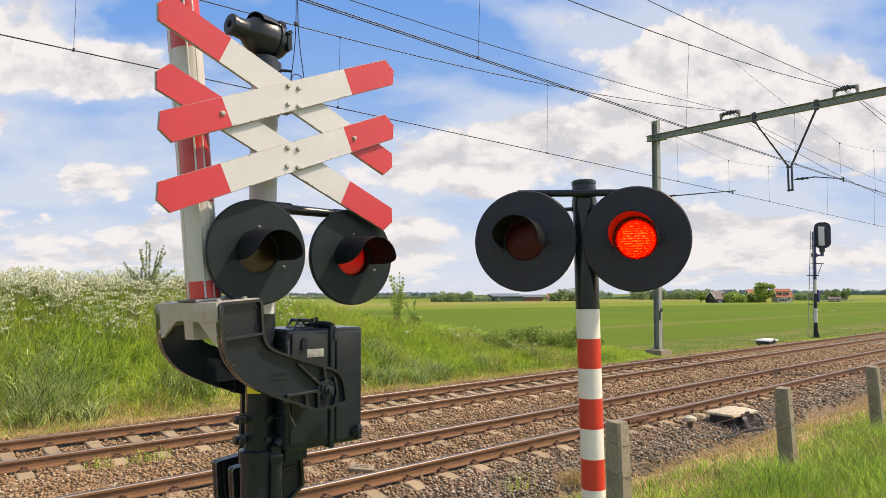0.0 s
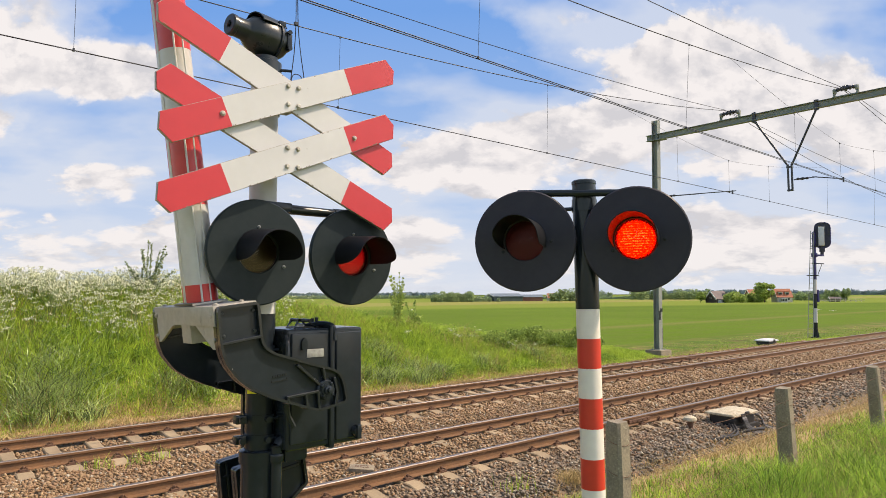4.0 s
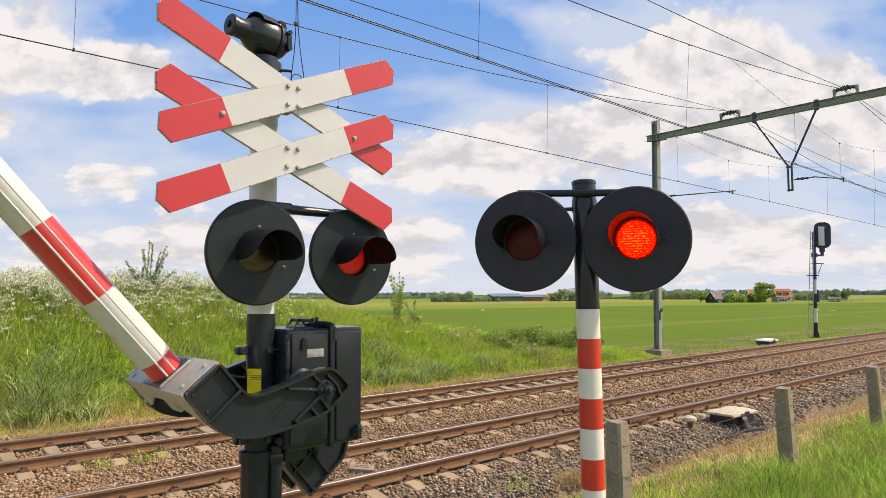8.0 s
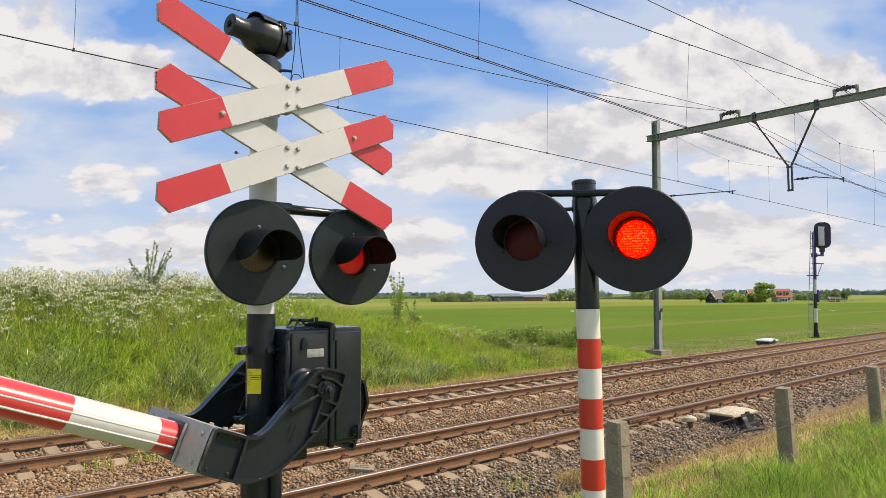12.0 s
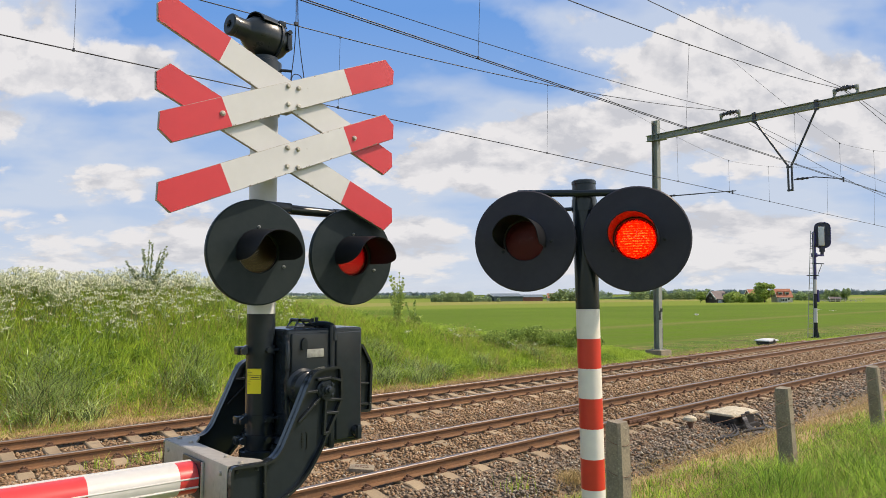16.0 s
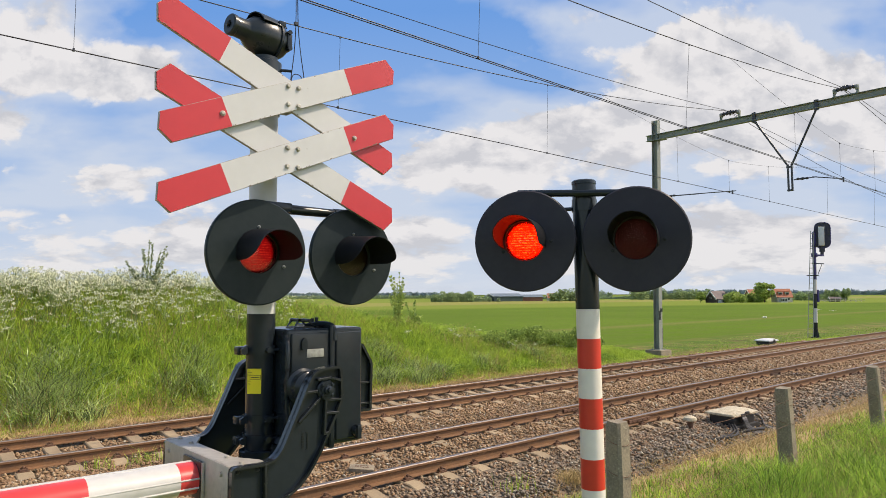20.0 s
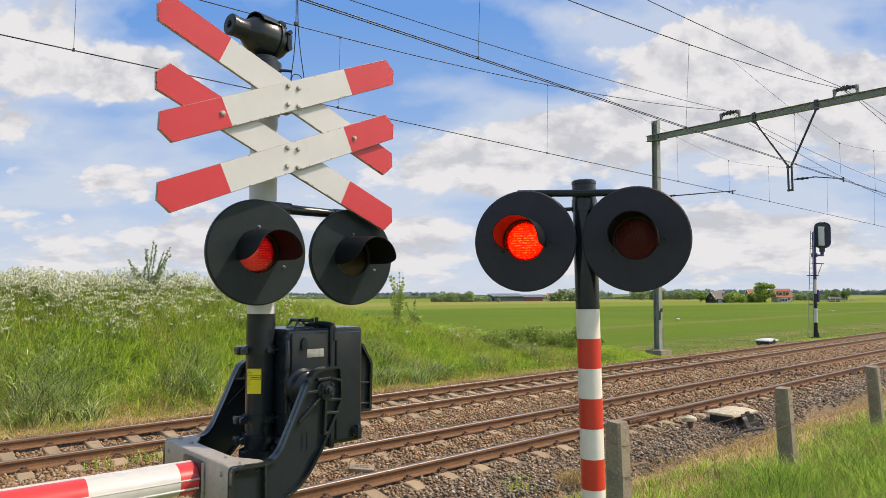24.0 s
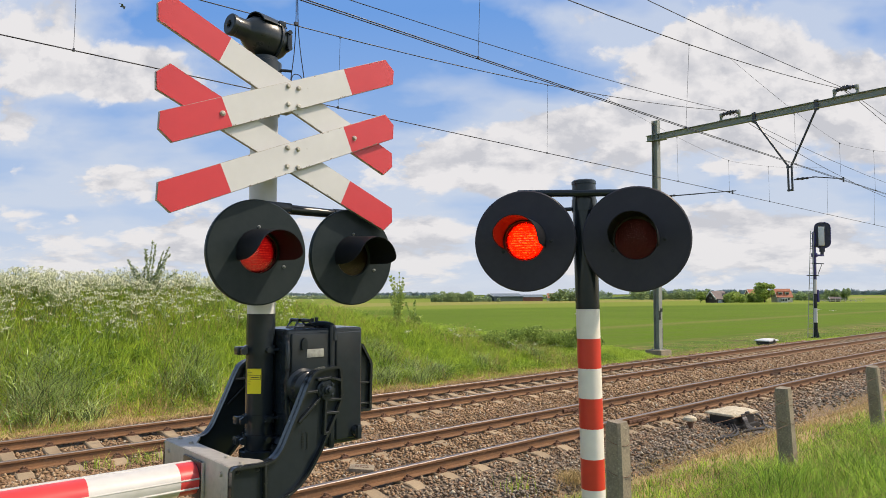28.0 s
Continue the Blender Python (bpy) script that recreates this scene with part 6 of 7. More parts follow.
    keep = (y > 0.3 + 1.6 * rng.random(n) ** 2) & (x > 2.4 + 2.2 * rng.random(n) ** 2) & (y < np.interp(x, [6, 9, 13, 17], [4.5, 4.15, 3.75, 4.2]) + 0.25 * np.sin(x * 1.1 + 0.5) + 0.6 * rng.random(n) ** 2) & (x > 0.6 * y + 1.8 * rng.random(n)) & (x < 4.4 * y + 3)
    x, y = x[keep], y[keep]
    h = (0.27 - 0.19 * steps(y, 3.0, 4.1)) * rng.uniform(0.5, 1.9, len(x)) * (0.6 + 0.8 * patchy(x, y, 1.3))
    stuff("verge_grass", *blades(rng, x, y, h, rng.uniform(0.005, 0.010, len(x)), 0.8, np.maximum(ground_height(x, y), -1.0)), M_VERGE, "fresh green verge grass round the fence posts", "grass")
    n = 30000
    x, y = 3.5 + 24.5 * rng.random(n) ** 1.2, 3.4 + 2.3 * rng.random(n)
    keep = (rng.random(n) < 0.2 + 0.8 * patchy(x, y, 0.8)) & (x > 1.15 * y)
    x, y = x[keep], y[keep]
    stuff("dry_verge_grass", *blades(rng, x, y, rng.uniform(0.06, 0.22, len(x)), rng.uniform(0.007, 0.015, len(x)), 1.5, np.maximum(ground_height(x, y), np.where(y > 5.45, bed_height(y), -1))), M_DRY, "dry straw-coloured grass at the ballast edge", "grass")
    # thinner grass over the rest of the near side
    n = 26000
    x, y = rng.normal(3.5, 6.0, n), rng.normal(0.8, 2.6, n)
    keep = (y < 4.3 + 0.3 * np.sin(x * 1.3)) & (rng.random(n) < 0.35 + 0.65 * patchy(x, y, 0.9)) & (x < 17)
    x, y = x[keep], y[keep]
    stuff("near_grass", *blades(rng, x, y, rng.uniform(0.06, 0.22, len(x)), rng.uniform(0.006, 0.012, len(x)), 0.9), M_GRASS, "short mixed grass on the near side of the line", "grass")
    # wispy seed stalks in the near verge
    n = 6500
    x, y = rng.uniform(5.0, 16, n), rng.uniform(1.5, 3.5, n)
    stuff("seed_stalks", *blades(rng, x, y, rng.uniform(0.25, 0.55, n), rng.uniform(0.003, 0.006, n), 1.1), M_DRY, "pale seed stalks standing above the grass", "grass")
    # fine growth along the field edge right of the bank
    n = 11000
    x, y = rng.uniform(18.0, 60.0, n), 14.3 + 5.0 * rng.random(n) ** 1.6
    clear = np.hypot(x - 26.0, y - 15.5) > 1.2
    x, y, n = x[clear], y[clear], int(clear.sum())
    stuff("field_edge_grass", *blades(rng, x, y, rng.uniform(0.03, 0.10, n), rng.uniform(0.012, 0.025, n), 0.8), M_WEED, "low rough grass along the field edge", "grass")


grasses()


def cow_parsley():
    rng = np.random.default_rng(23)
    fv, ff, sv, sf = [], [], [], []
    count = 0
    plants = []
    for _ in range(930):
        plants.append((0.4 + 8.6 * rng.random() ** 1.4, 15.95 + 1.95 * rng.random() ** 0.55))
    for _ in range(26):
        plants.append((rng.uniform(9.0, 21.0), rng.uniform(15.5, 17.6)))
    base = 0
    stem_base = 0
    for x, y in plants:
        if x < 9.5 and rng.random() < 0.12 * max(0.0, x - 4.5):
            continue
        h = rng.uniform(0.36, 0.68) * (1.0 if x < 9.5 else 0.75)
        z0 = float(ground_height(x, y))
        lean = rng.normal(0, 0.08, 2)
        for k in range(rng.integers(3, 7)):
            top = np.array([x + lean[0] + rng.normal(0, 0.13), y + lean[1] + rng.normal(0, 0.13), z0 + h * rng.uniform(0.8, 1.08)])
            root = np.array([x, y, z0 + h * 0.45 * rng.random()])
            w = 0.004
            sv += [root + (-w, 0, 0), root + (w, 0, 0), top + (w * 0.6, 0, 0), top + (-w * 0.6, 0, 0)]
            sf += [(stem_base, stem_base + 1, stem_base + 2), (stem_base, stem_base + 2, stem_base + 3)]
            stem_base += 4
            for _ in range(rng.integers(8, 15)):
                o = np.append(rng.normal(0, 0.036, 2), rng.normal(0.01, 0.013))
                r = rng.uniform(0.008, 0.0145)
                a = rng.uniform(0, 6.28)
                c = top + o
                t = rng.uniform(-1.6, 1.6)
                for d in range(4):
                    q = a + d * math.pi / 2
                    fv.append(c + (r * math.cos(q), r * math.sin(q), r * t * math.sin(q)))
                ff += [(base, base + 1, base + 2), (base, base + 2, base + 3)]
                base += 4
    stuff("cow_parsley_flowers", fv, ff, M_FLOWER, "white cow parsley umbels above the bank grass", "wildflowers")
    stuff("cow_parsley_stems", sv, sf, M_STEM, "thin green cow parsley stems", "wildflowers")


cow_parsley()


def shrub(name, label, x, y, height, spread, stems, leaves, leaf, mt, seed, z=None, low=0.42):
    """A young shrub: thin upright stems, each with its own small leaves."""
    rng = np.random.default_rng(seed)
    z = float(ground_height(x, y)) if z is None else z
    t = thing(name, label, "shrub", pose(x, y, z))
    centres, radii = [], []
    for k in range(stems):
        a = rng.uniform(0, 6.28)
        h = height * (1.0 if k == 0 else rng.uniform(low, 0.95))
        tip = Vector((spread * math.cos(a) * rng.uniform(0.3, 1), spread * math.sin(a) * rng.uniform(0.3, 1), h)) if k else Vector((0.05, 0.0, h))
        mid = Vector((tip.x * 0.35, tip.y * 0.35, h * 0.5))
        path = smooth_path([(rng.normal(0, 0.04), rng.normal(0, 0.04), -0.05), mid, tip], 6)
        part("stem", tube(path, 0.004, 5), M_STEM, t)
        for q in path[2:]:
            centres.append(tuple(q))
            w = 0.03 + 0.09 * (1 - q.z / height)
            radii.append((w, w, w * 1.1))
    v, f = leaf_cloud(rng, centres, radii, leaves, leaf)
    crown = new("leaves", raw_mesh("leaves", v, f, mt))
    crown.parent = t
    return t


def willow(x, y):
    """A young willow: a few long straight shoots, each feathered with small leaves."""
    rng = np.random.default_rng(3)
    t = thing("willow_sapling", "young willow with long feathery shoots swaying on the bank", "shrub", pose(x, y, float(ground_height(x, y))))
    right, ahead = Vector((math.sin(TURN), -math.cos(TURN), 0)), Vector((math.cos(TURN), math.sin(TURN), 0))
    for lean, height, deep in ((-0.62, 0.95, 0.1), (-0.42, 0.75, -0.1), (-0.16, 1.05, 0.15), (0.02, 1.42, 0.0), (0.14, 1.36, -0.1), (0.22, 1.22, 0.2), (0.44, 1.3, 0.0), (0.52, 1.12, -0.15), (-0.05, 1.2, -0.2), (0.3, 0.85, 0.1), (0.62, 0.7, 0.1)):
        foot = right * rng.normal(0, 0.10) + ahead * rng.normal(0, 0.08)
        tip = right * lean + ahead * deep + Vector((0, 0, height))
        path = smooth_path([foot - Vector((0, 0, 0.05)), foot * 0.6 + tip * 0.42 + Vector((0, 0, 0.06)), tip], 9)
        stem = part("shoot", tube(path, 0.004, 5), M_STEM, t)
        spots = [q for q in path[5:]]
        v, f = leaf_cloud(rng, [tuple(q) for q in spots], [(0.035, 0.035, 0.05)] * len(spots), 105, 0.038)
        leaves = new("leaves", raw_mesh("leaves", v, f, M_WILLOW))
        leaves.parent = stem
    return t


WILLOW = willow(5.25, 17.3)
shrub("elder_sapling", "small leafy sapling on the end of the bank", 13.0, 17.2, 1.75, 0.4, 12, 2300, 0.034, M_LEAF, 4)
shrub("elder_sapling", "low leafy sapling in the bank grass", 13.8, 17.4, 0.95, 0.35, 5, 600, 0.045, M_LEAF, 6)


def bush(name, label, x, y, rx, ry, h, leaves, leaf, mt, seed, category="bush", z=None):
    """A dense bush: several clumps of leaves over short stems."""
    rng = np.random.default_rng(seed)
    z = float(ground_height(x, y)) if z is None else z
    t = thing(name, label, category, pose(x, y, z))
    k = 14
    centres = np.stack([rng.uniform(-rx, rx, k), rng.uniform(-ry, ry, k), h * rng.uniform(0.25, 0.72, k)], -1)
    radii = np.stack([rng.uniform(0.22, 0.42, k) * rx, rng.uniform(0.3, 0.5, k) * ry, rng.uniform(0.2, 0.38, k) * h], -1)
    v, f = leaf_cloud(rng, centres, radii, leaves, leaf)
    crown = new("leaves", raw_mesh("leaves", v, f, mt))
    crown.parent = t
    for c in centres[:6]:
        part("stem", tube(smooth_path([(c[0] * 0.3, c[1] * 0.3, -0.1), (c[0] * 0.7, c[1] * 0.7, c[2] * 0.5), tuple(c)], 4), max(0.01, h * 0.012), 5), M_BARK, t)
    return t


bush("hawthorn_bush", "low scrubby hawthorn beside the field", 18.3, 16.6, 1.0, 0.5, 0.85, 5200, 0.036, M_BUSH, 31)
bush("hawthorn_bush", "low scrubby hawthorn beside the field", 20.0, 16.5, 1.2, 0.5, 0.85, 5600, 0.036, M_BUSH, 32)
bush("hawthorn_bush", "low scrub thinning out towards the mast", 22.3, 16.6, 1.1, 0.45, 0.72, 4200, 0.036, M_BUSH, 33)
bush("bramble_bush", "tangled bramble in the bank grass", 16.3, 16.4, 1.2, 0.4, 0.62, 4000, 0.036, M_BUSH, 34)
rng_small = np.random.default_rng(7)
shrub_tuft = blades(rng_small, rng_small.normal(7.35, 0.16, 900), rng_small.normal(5.72, 0.14, 900), rng_small.uniform(0.05, 0.16, 900), rng_small.uniform(0.004, 0.008, 900), 1.3, np.full(900, -0.24))
stuff("dead_grass_clump", *shrub_tuft, M_DRY, "reddish dead grass clump on the ballast edge", "grass")
xw, yw = np.concatenate([rng_small.normal(c, 0.12, 40) for c in (2.6, 3.1, 3.35, 6.35, 8.0)]), np.concatenate([rng_small.normal(c, 0.12, 40) for c in (10.3, 10.2, 10.35, 5.9, 5.7)])
stuff("track_weeds", *blades(rng_small, xw, yw, rng_small.uniform(0.08, 0.32, len(xw)), rng_small.uniform(0.005, 0.010, len(xw)), 0.7, bed_height(yw)), M_GRASS, "sparse green weeds growing in the ballast", "weeds")
bx, by = rng_small.normal(11.6, 0.25, 14), rng_small.normal(3.25, 0.15, 14)
bv, bf = [], []
for i, (x, y) in enumerate(zip(bx, by)):
    z = 0.30 + 0.12 * rng_small.random()
    for d in range(4):
        bv.append((x + 0.016 * math.cos(d * 1.571), y + 0.016 * math.sin(d * 1.571), z + 0.006 * d))
    bf += [(4 * i, 4 * i + 1, 4 * i + 2), (4 * i, 4 * i + 2, 4 * i + 3)]
stuff("buttercups", bv, bf, M_BUTTER, "small yellow buttercups by a fence post", "wildflowers")


# ---- distance ----
def out_there(bearing, far):
    """A place by its bearing in degrees to the right of the camera's heading and its distance ahead."""
    a = TURN - radians(bearing)
    d = far / math.cos(radians(bearing))
    x, y = d * math.cos(a), d * math.sin(a)
    return x, y, float(ground_height(x, y))


def tree(name, label, bearing, far, height, width, leaves, leaf, mt, seed):
    """A broad tree: tapered trunk, limbs and an uneven crown of small leaves."""
    rng = np.random.default_rng(seed)
    x, y, z = out_there(bearing, far)
    t = thing(name, label, "tree", pose(x, y, z))
    part("trunk", tube(smooth_path([(0, 0, -0.2), (0.05, 0, height * 0.2), (0, 0.05, height * 0.5), (0, 0, height * 0.8)], 5), height * 0.022, 8), M_BARK, t)
    centres, radii = [], []
    for k in range(30):
        d = rng.normal(0, 1, 3)
        d *= rng.random() ** 0.4 / np.linalg.norm(d)
        c = (d[0] * width * 0.38, d[1] * width * 0.38, height * (0.52 + 0.37 * d[2]))
        centres.append(c)
        radii.append((width * rng.uniform(0.12, 0.19), width * rng.uniform(0.12, 0.19), height * rng.uniform(0.08, 0.12)))
        if k < 7:
            part("limb", tube(smooth_path([(0, 0, height * 0.25), (c[0] * 0.5, c[1] * 0.5, c[2] * 0.7), c], 4), height * 0.008, 5), M_BARK, t)
    v, f = leaf_cloud(rng, centres, radii, leaves, leaf)
    crown = new("crown", raw_mesh("crown", v, f, mt))
    crown.parent = t
    return t


def tree_belt(name, label, b0, b1, far, height, mt, seed, leaf=0.8, per=130, gaps=0.0):
    """A far belt of trees: rows of uneven leafy clumps."""
    rng = np.random.default_rng(seed)
    centres, radii = [], []
    n = int(max(8, (b1 - b0) * far * math.pi / 180 / (height * 0.3)))
    for i in range(n):
        b = b0 + (b1 - b0) * (i + rng.random()) / n
        if rng.random() < gaps:
            continue
        x, y, z = out_there(b, far * rng.uniform(0.97, 1.04))
        h = height * rng.uniform(0.55, 1.1)
        for q in (0.12, 0.35, 0.64):
            centres.append((x, y, z + h * q))
            radii.append((h * rng.uniform(0.35, 0.6), h * rng.uniform(0.35, 0.6), h * 0.36))
    v, f = leaf_cloud(rng, centres, radii, len(centres) * per, leaf)
    stuff(name, v, f, mt, label, "trees")


tree_belt("far_wood", "belt of woodland on the horizon, tinted with bluish distance haze", -34, -0.5, 1000, 7.0, M_LEAF_HAZE, 51, 1.6, 60)
tree_belt("far_wood", "belt of woodland on the horizon, tinted with bluish distance haze", 16, 36, 1300, 11, M_LEAF_HAZE, 52, 2.0, 60)
tree_belt("tree_belt", "dark green belt of farm trees beyond the field", 16.2, 22.3, 420, 7.0, M_LEAF_DARK, 53, 0.6, 170)
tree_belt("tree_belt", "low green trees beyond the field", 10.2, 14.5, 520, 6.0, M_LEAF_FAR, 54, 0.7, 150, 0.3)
tree_belt("tree_belt", "mixed green copse beyond the field", -1.0, 2.6, 330, 5.4, M_LEAF_DARK, 55, 0.45, 260)
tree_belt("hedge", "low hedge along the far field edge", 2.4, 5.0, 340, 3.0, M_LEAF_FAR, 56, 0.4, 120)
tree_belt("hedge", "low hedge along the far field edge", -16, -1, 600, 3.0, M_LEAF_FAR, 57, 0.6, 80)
tree_belt("tree_belt", "trees behind the farmyard", 9.3, 11.6, 350, 6.5, M_LEAF_DARK, 58, 0.5, 220)
tree_belt("hedge", "bright leafy hedge between the farmhouses", 23.1, 25.7, 262, 4.7, M_LEAF, 59, 0.32, 420)
tree_belt("tree_belt", "trees behind the orange-roofed farmhouse", 27.6, 31.5, 330, 4.6, M_LEAF_DARK, 60, 0.4, 150, 0.2)
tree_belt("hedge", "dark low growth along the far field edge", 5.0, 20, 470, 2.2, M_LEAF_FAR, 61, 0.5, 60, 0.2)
tree("farm_tree", "tall full green tree beside the farmhouse", 25.9, 255, 8.9, 8.8, 6400, 0.32, M_LEAF, 71)
tree("farm_tree", "rounded green tree beside a dark-roofed house", 21.25, 262, 4.9, 5.2, 2400, 0.3, M_LEAF, 72)
tree("farm_tree", "tall tree behind the barns", 10.1, 330, 6.4, 5.5, 2200, 0.35, M_LEAF_DARK, 73)


def far_house(name, label, bearing, far, length, depth, eaves, ridge, turn, wall, roof, windows, seed, dormers=(), porch=False, chimney=None):
    """A small far building: walls with window and door openings set in, pitched roof, chimney."""
    x, y, z = out_there(bearing, far)
    t = thing(name, label, "house", pose(x, y, z, 0, 0, turn))
    L, D = length / 2, depth / 2
    bm = bmesh.new()
    pts = [(-D, 0), (D, 0), (D, eaves), (0, ridge), (-D, eaves)]
    a = [bm.verts.new((-L, q, h)) for q, h in pts]
    b = [bm.verts.new((L, q, h)) for q, h in pts]
    bm.faces.new(a)
    bm.faces.new(b[::-1])
    for i in range(5):
        bm.faces.new((a[i], b[i], b[(i + 1) % 5], a[(i + 1) % 5]))
    part("wall", bm, wall, t)
    slope = math.hypot(D, ridge - eaves)
    ang = math.degrees(math.atan2(ridge - eaves, D))
    for s in (-1, 1):
        r = box(-L - 0.3, L + 0.3, 0, slope + 0.35, -0.02, 0.14)
        part("roof", r, roof, t, at=Matrix.Translation((0, 0, ridge + 0.05)) @ pose(0, 0, 0, 0, 0, 0 if s > 0 else 180) @ pose(0, 0, 0, -ang))
    for i in range(windows):
        wx = -L + length * (i + 0.5) / windows
        w = part("window", box(wx - 0.45, wx + 0.45, -D - 0.05, -D + 0.05, eaves * 0.35, eaves * 0.8), M_TRIM, t)
        part("pane", box(wx - 0.37, wx + 0.37, -D - 0.07, -D - 0.05, eaves * 0.39, eaves * 0.76), M_PANE, w)
    w = part("window", box(-L - 0.06, -L + 0.05, -0.5, 0.5, eaves * 1.0, eaves * 1.45), M_TRIM, t)
    part("pane", box(-L - 0.08, -L - 0.06, -0.42, 0.42, eaves * 1.05, eaves * 1.4), M_PANE, w)
    for s in (-1, 1):
        v = box(-L - 0.4, -L - 0.3, 0, slope + 0.38, -0.24, 0.22)
        part("barge_board", v, M_TRIM, t, at=Matrix.Translation((0, 0, ridge + 0.05)) @ pose(0, 0, 0, 0, 0, 0 if s > 0 else 180) @ pose(0, 0, 0, -ang) if s > 0 else Matrix.Translation((0, 0, ridge + 0.05)) @ pose(0, 0, 0, ang) @ Matrix.Diagonal((1, -1, 1, 1)))
    for dx in dormers:
        d = part("dormer", joined(box(dx - 0.75, dx + 0.75, -D * 0.78, 0.0, eaves + (ridge - eaves) * 0.16, eaves + (ridge - eaves) * 0.62)), M_TRIM, t, "white dormer on the roof slope")
        part("pane", box(dx - 0.55, dx + 0.55, -D * 0.78 - 0.04, -D * 0.78, eaves + (ridge - eaves) * 0.26, eaves + (ridge - eaves) * 0.54), M_PANE, d)
        part("roof", box(dx - 0.95, dx + 0.95, -D * 0.9, 0.1, eaves + (ridge - eaves) * 0.62, eaves + (ridge - eaves) * 0.70), roof, d)
    if porch:
        p = part("porch", box(-L * 0.75, L * 0.1, -D - 1.6, -D - 0.06, 0.0, eaves * 0.8), M_TRIM, t, "white lean-to porch")
        for k in range(4):
            part("pane", box(-L * 0.72 + k * L * 0.205, -L * 0.72 + k * L * 0.205 + L * 0.15, -D - 1.65, -D - 1.6, eaves * 0.2, eaves * 0.68), M_PANE, p)
    if chimney is not None:
        part("chimney", box(chimney - 0.35, chimney + 0.35, -0.35, 0.35, ridge - 0.6, ridge + 0.8), M_BRICK, t)
    return t


far_house("farmhouse", "small dark-roofed farmhouse with white gable edges", 22.5, 262, 7.2, 5.2, 1.5, 4.5, -14, M_TAR, M_ROOFRED, 3, 1, (2.3,), True)
far_house("farmhouse", "orange-roofed farmhouse with pale walls", 27.1, 256, 5.6, 5.4, 2.1, 5.1, -45, M_PLASTER, M_TILE, 2, 2, (-1.3, 1.2), True)
far_house("farmhouse", "red-roofed house half hidden behind a tree", 25.2, 285, 6, 5.5, 2.6, 5.2, -40, M_BRICK, M_TILE, 2, 3)
far_house("farmhouse", "far red-roofed house beyond the barns", 9.45, 375, 6.5, 5.0, 1.7, 3.9, -40, M_PLASTER, M_TILE, 2, 4)
far_house("barn", "long dark-green barn with a grey roof", 5.25, 345, 16.5, 11, 2.5, 3.9, -20, M_BARN, M_BARNROOF, 0, 5)
far_house("barn", "low brick barn with a pale roof", 7.5, 350, 12, 8, 2.1, 3.3, -42, M_BRICK, M_BARNROOF, 0, 6)
far_house("shed", "low dark wooden shed before a hedge", 30.62, 262, 3.6, 2.6, 1.2, 1.75, -60, M_TAR, M_ROOFRED, 0, 7)
for bearing, half, high, seed in ((30.45, 2.8, 5.0, 41), (31.15, 3.0, 5.8, 42)):
    x, y, z = out_there(bearing, 268)
    bush("tall_hedge", "tall clipped dark hedge behind a low shed", x, y, half, 1.8, high, 2400, 0.3, M_LEAF_DARK, seed, "hedge", z)


def paddock_fence(first, last, far):
    """A low rail fence between two bearings."""
    x, y, z = out_there(first, far)
    ex, ey, ez = out_there(last, far)
    run = math.hypot(ex - x, ey - y)
    t = thing("paddock_fence", "low weathered grey rail fence beyond the field", "fence", pose(x, y, z, 0, 0, math.degrees(math.atan2(ey - y, ex - x))))
    for k in range(int(run / 2.0) + 1):
        part("post", box(2.0 * k - 0.09, 2.0 * k + 0.09, -0.08, 0.08, -0.2, 1.25), M_PLASTER, t)
    for z in (0.55, 1.05):
        part("rail", box(-0.2, run + 0.2, 0.08, 0.13, z, z + 0.16), M_PLASTER, t)


paddock_fence(29.3, 32.5, 256)


# ---- birds ----
def gull(name, label, mt, span):
    """A small bird: tapered body with two bent wings."""
    t = thing(name, label, "bird")
    part("body", turned([(0.0, -0.2 * span), (0.045 * span, -0.12 * span), (0.07 * span, 0.0), (0.05 * span, 0.12 * span), (0.025 * span, 0.2 * span), (0.0, 0.22 * span)], 10, pose(0, 0, 0, 0, 90)), mt, t)
    for s in (-1, 1):
        bm = bmesh.new()
        rows = []
        for y, x0, x1, z in ((0.03, -0.08, 0.09, 0.0), (0.22, -0.05, 0.10, 0.09), (0.5, -0.12, -0.04, 0.03)):
            rows.append([bm.verts.new((q * span, s * y * span, z * span + d)) for q in (x0, x1) for d in (0, 0.01)])
        for a, b in zip(rows, rows[1:]):
            for i, j in ((0, 2), (2, 3), (3, 1), (1, 0)):
                bm.faces.new((a[i], a[j], b[j], b[i]))
        bm.faces.new((rows[0][0], rows[0][1], rows[0][3], rows[0][2]))
        bm.faces.new((rows[-1][0], rows[-1][2], rows[-1][3], rows[-1][1]))
        part("wing", bm, mt, t)
    return t


BIRD_A = gull("flying_bird", "dark gull gliding under the clouds", M_GULLDARK, 1.05)
BIRD_B = gull("flying_bird", "grey gull climbing overhead", M_GULLDARK, 1.05)
BIRD_C = gull("flying_bird", "small dark gull high overhead", M_GULLDARK, 0.9)
BIRD_D = gull("field_gull", "white gull flying low over the field", M_GULL, 1.1)
for gx, gy in ((122.0, 41.0), (130.0, 46.0), (190.0, 190.0)):
    sitting = gull("field_gull", "white gull resting on the field", M_GULL, 1.2)
    sitting.matrix_basis = pose(gx, gy, float(ground_height(gx, gy)) + 0.1, 0, 0, 40)


# ---- moving things ----
FLASH, FIRST, LIT = 0.6628, 0.103, 0.2315


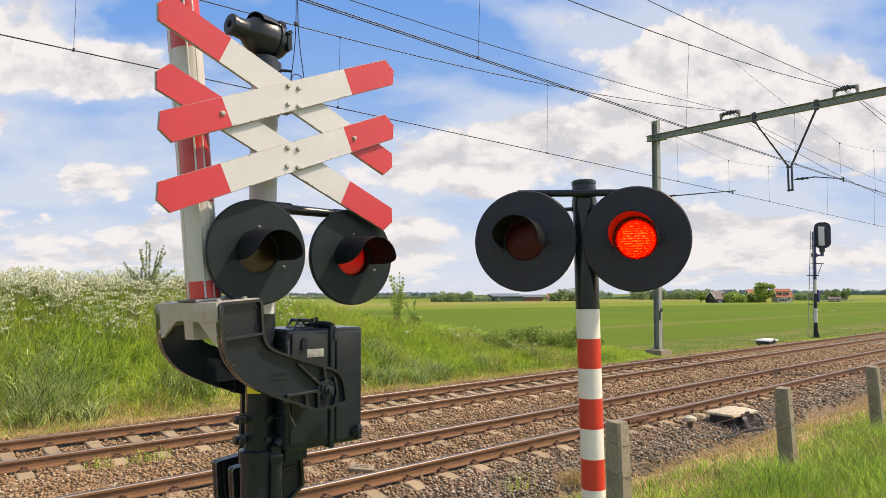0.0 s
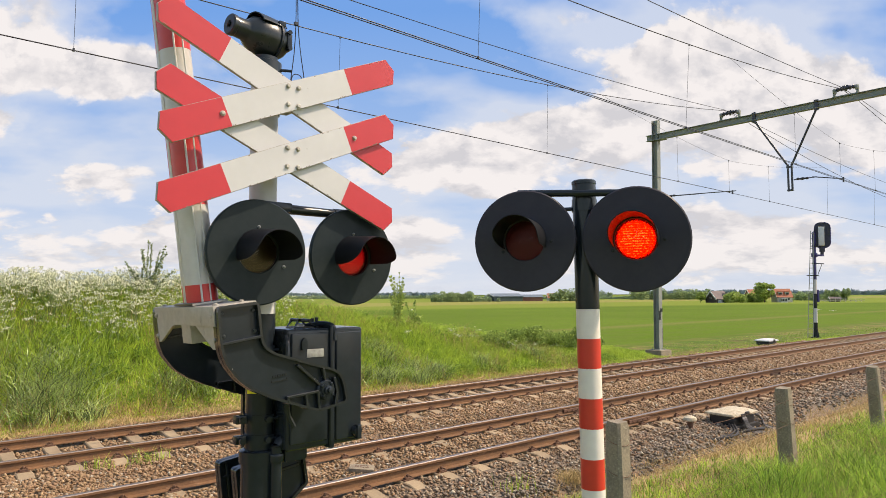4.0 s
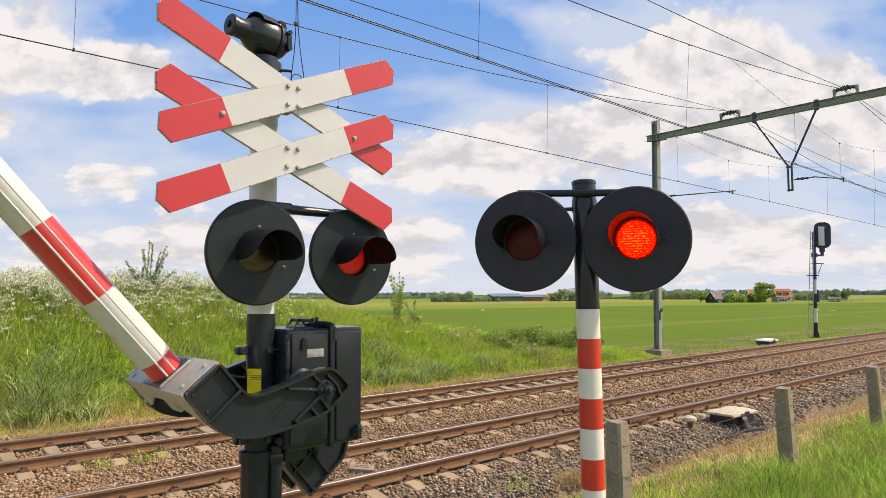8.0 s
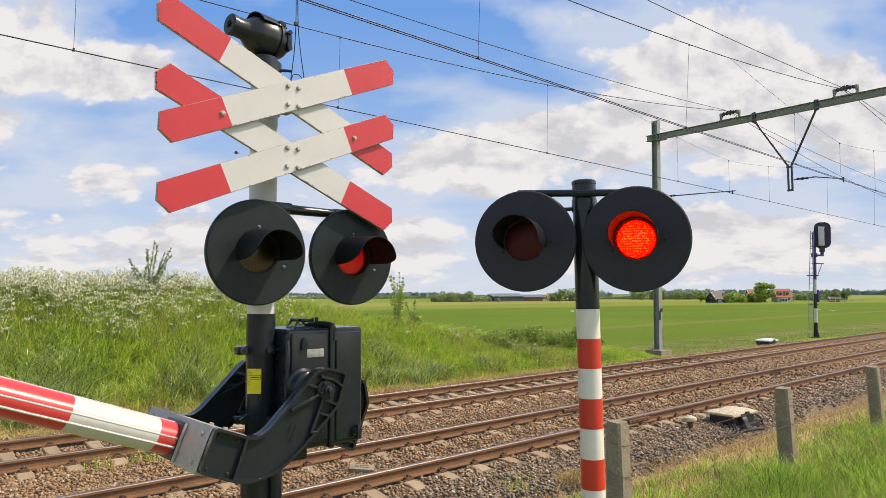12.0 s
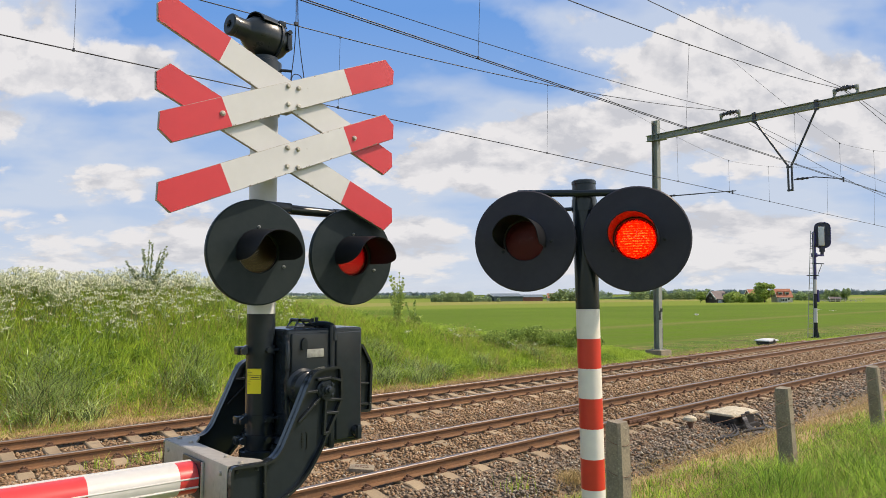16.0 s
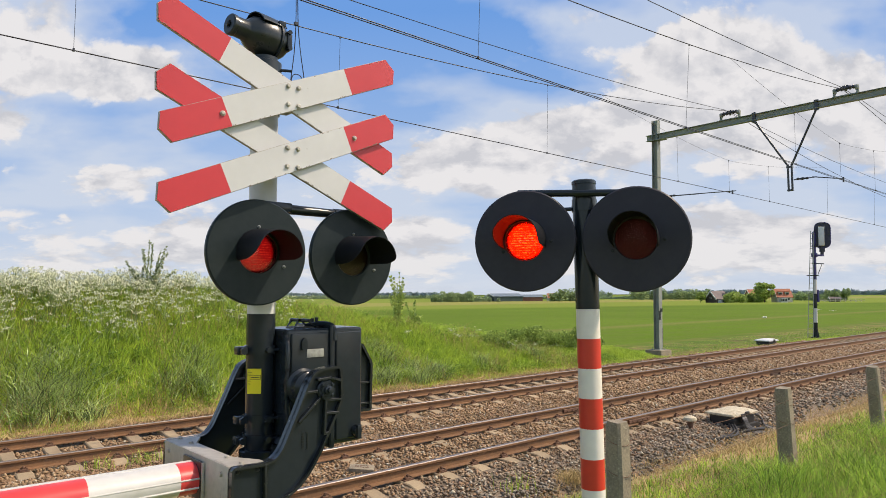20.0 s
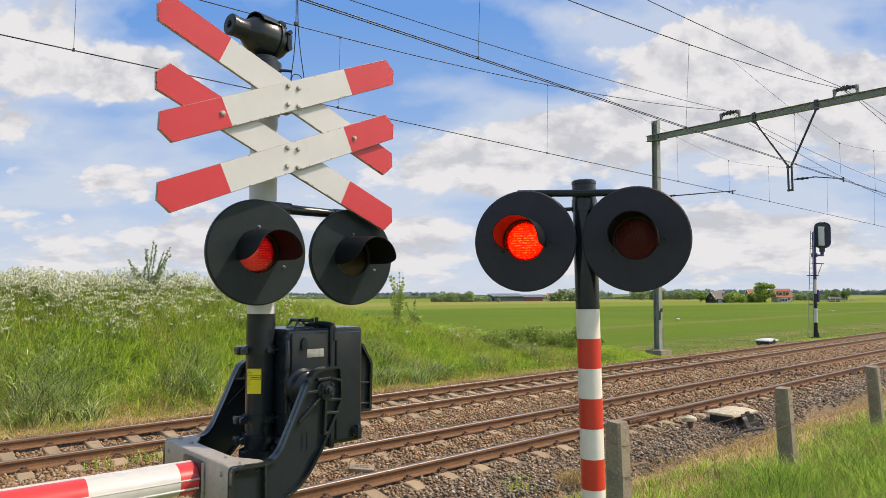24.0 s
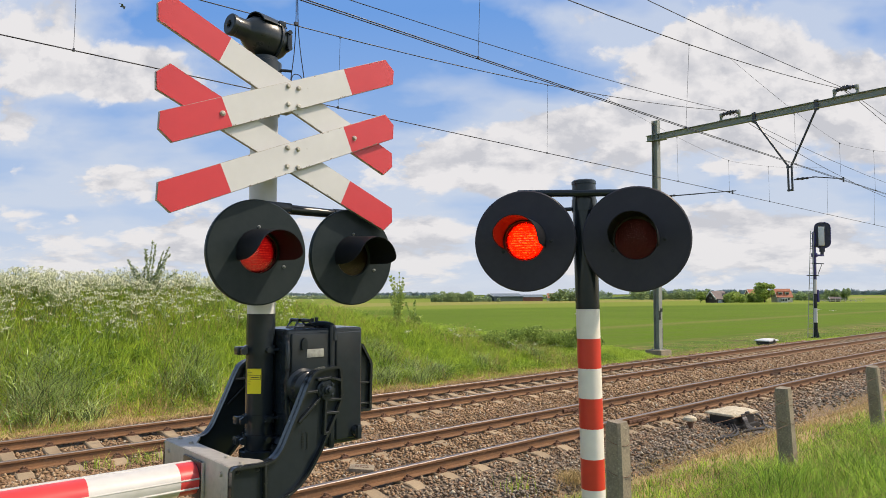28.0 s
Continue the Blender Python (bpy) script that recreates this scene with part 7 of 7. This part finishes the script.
def shade_rows(first_lamp, sign):
    """Rows that slide one half shade open while its lamp is lit; each change takes one step of the clock."""
    depth = 0.0125 + 0.0008 * sign
    closed, opened = pose(0, depth, 0), pose(sign * 0.104, depth, 0)
    lit, k = not first_lamp, 0
    rows = [(0.0, opened if lit else closed)]
    while True:
        for moment, now in ((FIRST + k * FLASH, first_lamp), (FIRST + k * FLASH + LIT, not first_lamp)):
            step = math.ceil(moment * FPS)
            if step >= 28 * FPS:
                rows.append((28.0, opened if lit else closed))
                return rows
            rows.append(((step - 1) / FPS, opened if lit else closed))
            lit = now
            rows.append((step / FPS, opened if lit else closed))
        k += 1


ARM_ROWS = [(0.0, 84.8), (3.6, 84.8), (4.2, 81.0), (5.5, 70.6), (6.0, 66.5), (6.5, 62.1), (7.0, 57.8), (7.5, 53.6), (8.0, 49.8), (8.5, 45.8), (9.0, 42.0), (9.5, 38.2), (10.0, 34.6), (10.5, 31.2), (11.0, 27.8), (11.5, 24.5), (12.0, 21.1), (12.5, 17.9), (14.5, 4.1), (15.0, 1.7), (15.4, 0.5), (15.7, 0.9), (16.0, 1.15), (16.4, 0.7), (28.0, 0.7)]

BIRD_A_ROWS = [(0, -67.41, 132.44, 65.31), (10.0, 5.63, 54.73, 18.12), (10.6, 10.11, 49.74, 15.61), (11.0, 13.14, 47.24, 14.21), (11.6, 16.96, 45.34, 13.16), (12.2, 23.43, 51.67, 13.17), (14, 56.35, 109.41, 12.72), (28, 291.26, 542.55, 13.54)]
BIRD_B_ROWS = [(0, 209.07, 471.62, 118.59), (14, 65.81, 151.74, 40.85), (16, 20.99, 59.69, 21.36), (16.6, 13.9, 50.04, 19.93), (17.0, 10.51, 46.41, 19.23), (17.4, 7.16, 45.27, 19.94), (18, 1.77, 44.47, 21.76), (28, -52.97, 117.58, 90.87)]
BIRD_C_ROWS = [(0, -38.71, 130.94, 99.77), (26, -3.63, 66.47, 35.78), (27.4, 7.86, 50.94, 23.92), (27.8, 10.57, 47.45, 21.85), (28, 11.96, 46.28, 21.46)]
BIRD_D_ROWS = [(0, 49.67, 76.53, 0.23), (8, 56.26, 57.53, 0.26), (12.5, 61.78, 46.11, 0.22), (16.8, 66.95, 35.0, -0.04), (17.4, 66.67, 35.21, 0.38), (19, 68.19, 31.22, 0.47), (19.6, 69.76, 29.92, -0.17), (20.2, 69.8, 29.89, -0.29), (21, 66.28, 30.34, -0.83), (24, 69.57, 39.42, -0.65), (28, 72.98, 56.36, -0.49)]


def motions():
    walk(arm, [(t, pose(PIVOT.x - POST_X, 0, PIVOT.z) @ pose(0, 0, 0, -1.0) @ pose(0, 0, 0, 0, a, 0)) for t, a in ARM_ROWS])
    for pair, first_lamp in ((LEFT_SHADES_A, True), (LEFT_SHADES_B, False), (RIGHT_SHADES_A, True), (RIGHT_SHADES_B, False)):
        for ob, sign in zip(pair, (-1, 1)):
            walk(ob, shade_rows(first_lamp, sign))
    base = WILLOW.matrix_basis.copy()
    sway = ((0, -3), (2, -4), (5, 0), (8, 0), (10, 3), (12, 5), (14, 3), (16, 0), (18, -2), (20, 0), (21, -3), (23, 1), (25, 5), (27, 2), (28, 3))
    walk(WILLOW, [(t, base @ Matrix.Rotation(radians(a), 4, Vector((AHEAD.x, AHEAD.y, 0)))) for t, a in sway])
    for bird, track_rows, heading in ((BIRD_A, BIRD_A_ROWS, -30), (BIRD_B, BIRD_B_ROWS, 140), (BIRD_C, BIRD_C_ROWS, -35), (BIRD_D, BIRD_D_ROWS, -40)):
        walk(bird, [(t, pose(x, y, z, 0, 0, heading)) for t, x, y, z in track_rows])
    walk(sky, [(0.0, pose(0, 0, 0, 0, 0, SKY_TURN + 0.85)), (14.0, pose(0, 0, 0, 0, 0, SKY_TURN)), (28.0, pose(0, 0, 0, 0, 0, SKY_TURN - 0.85))])


motions()
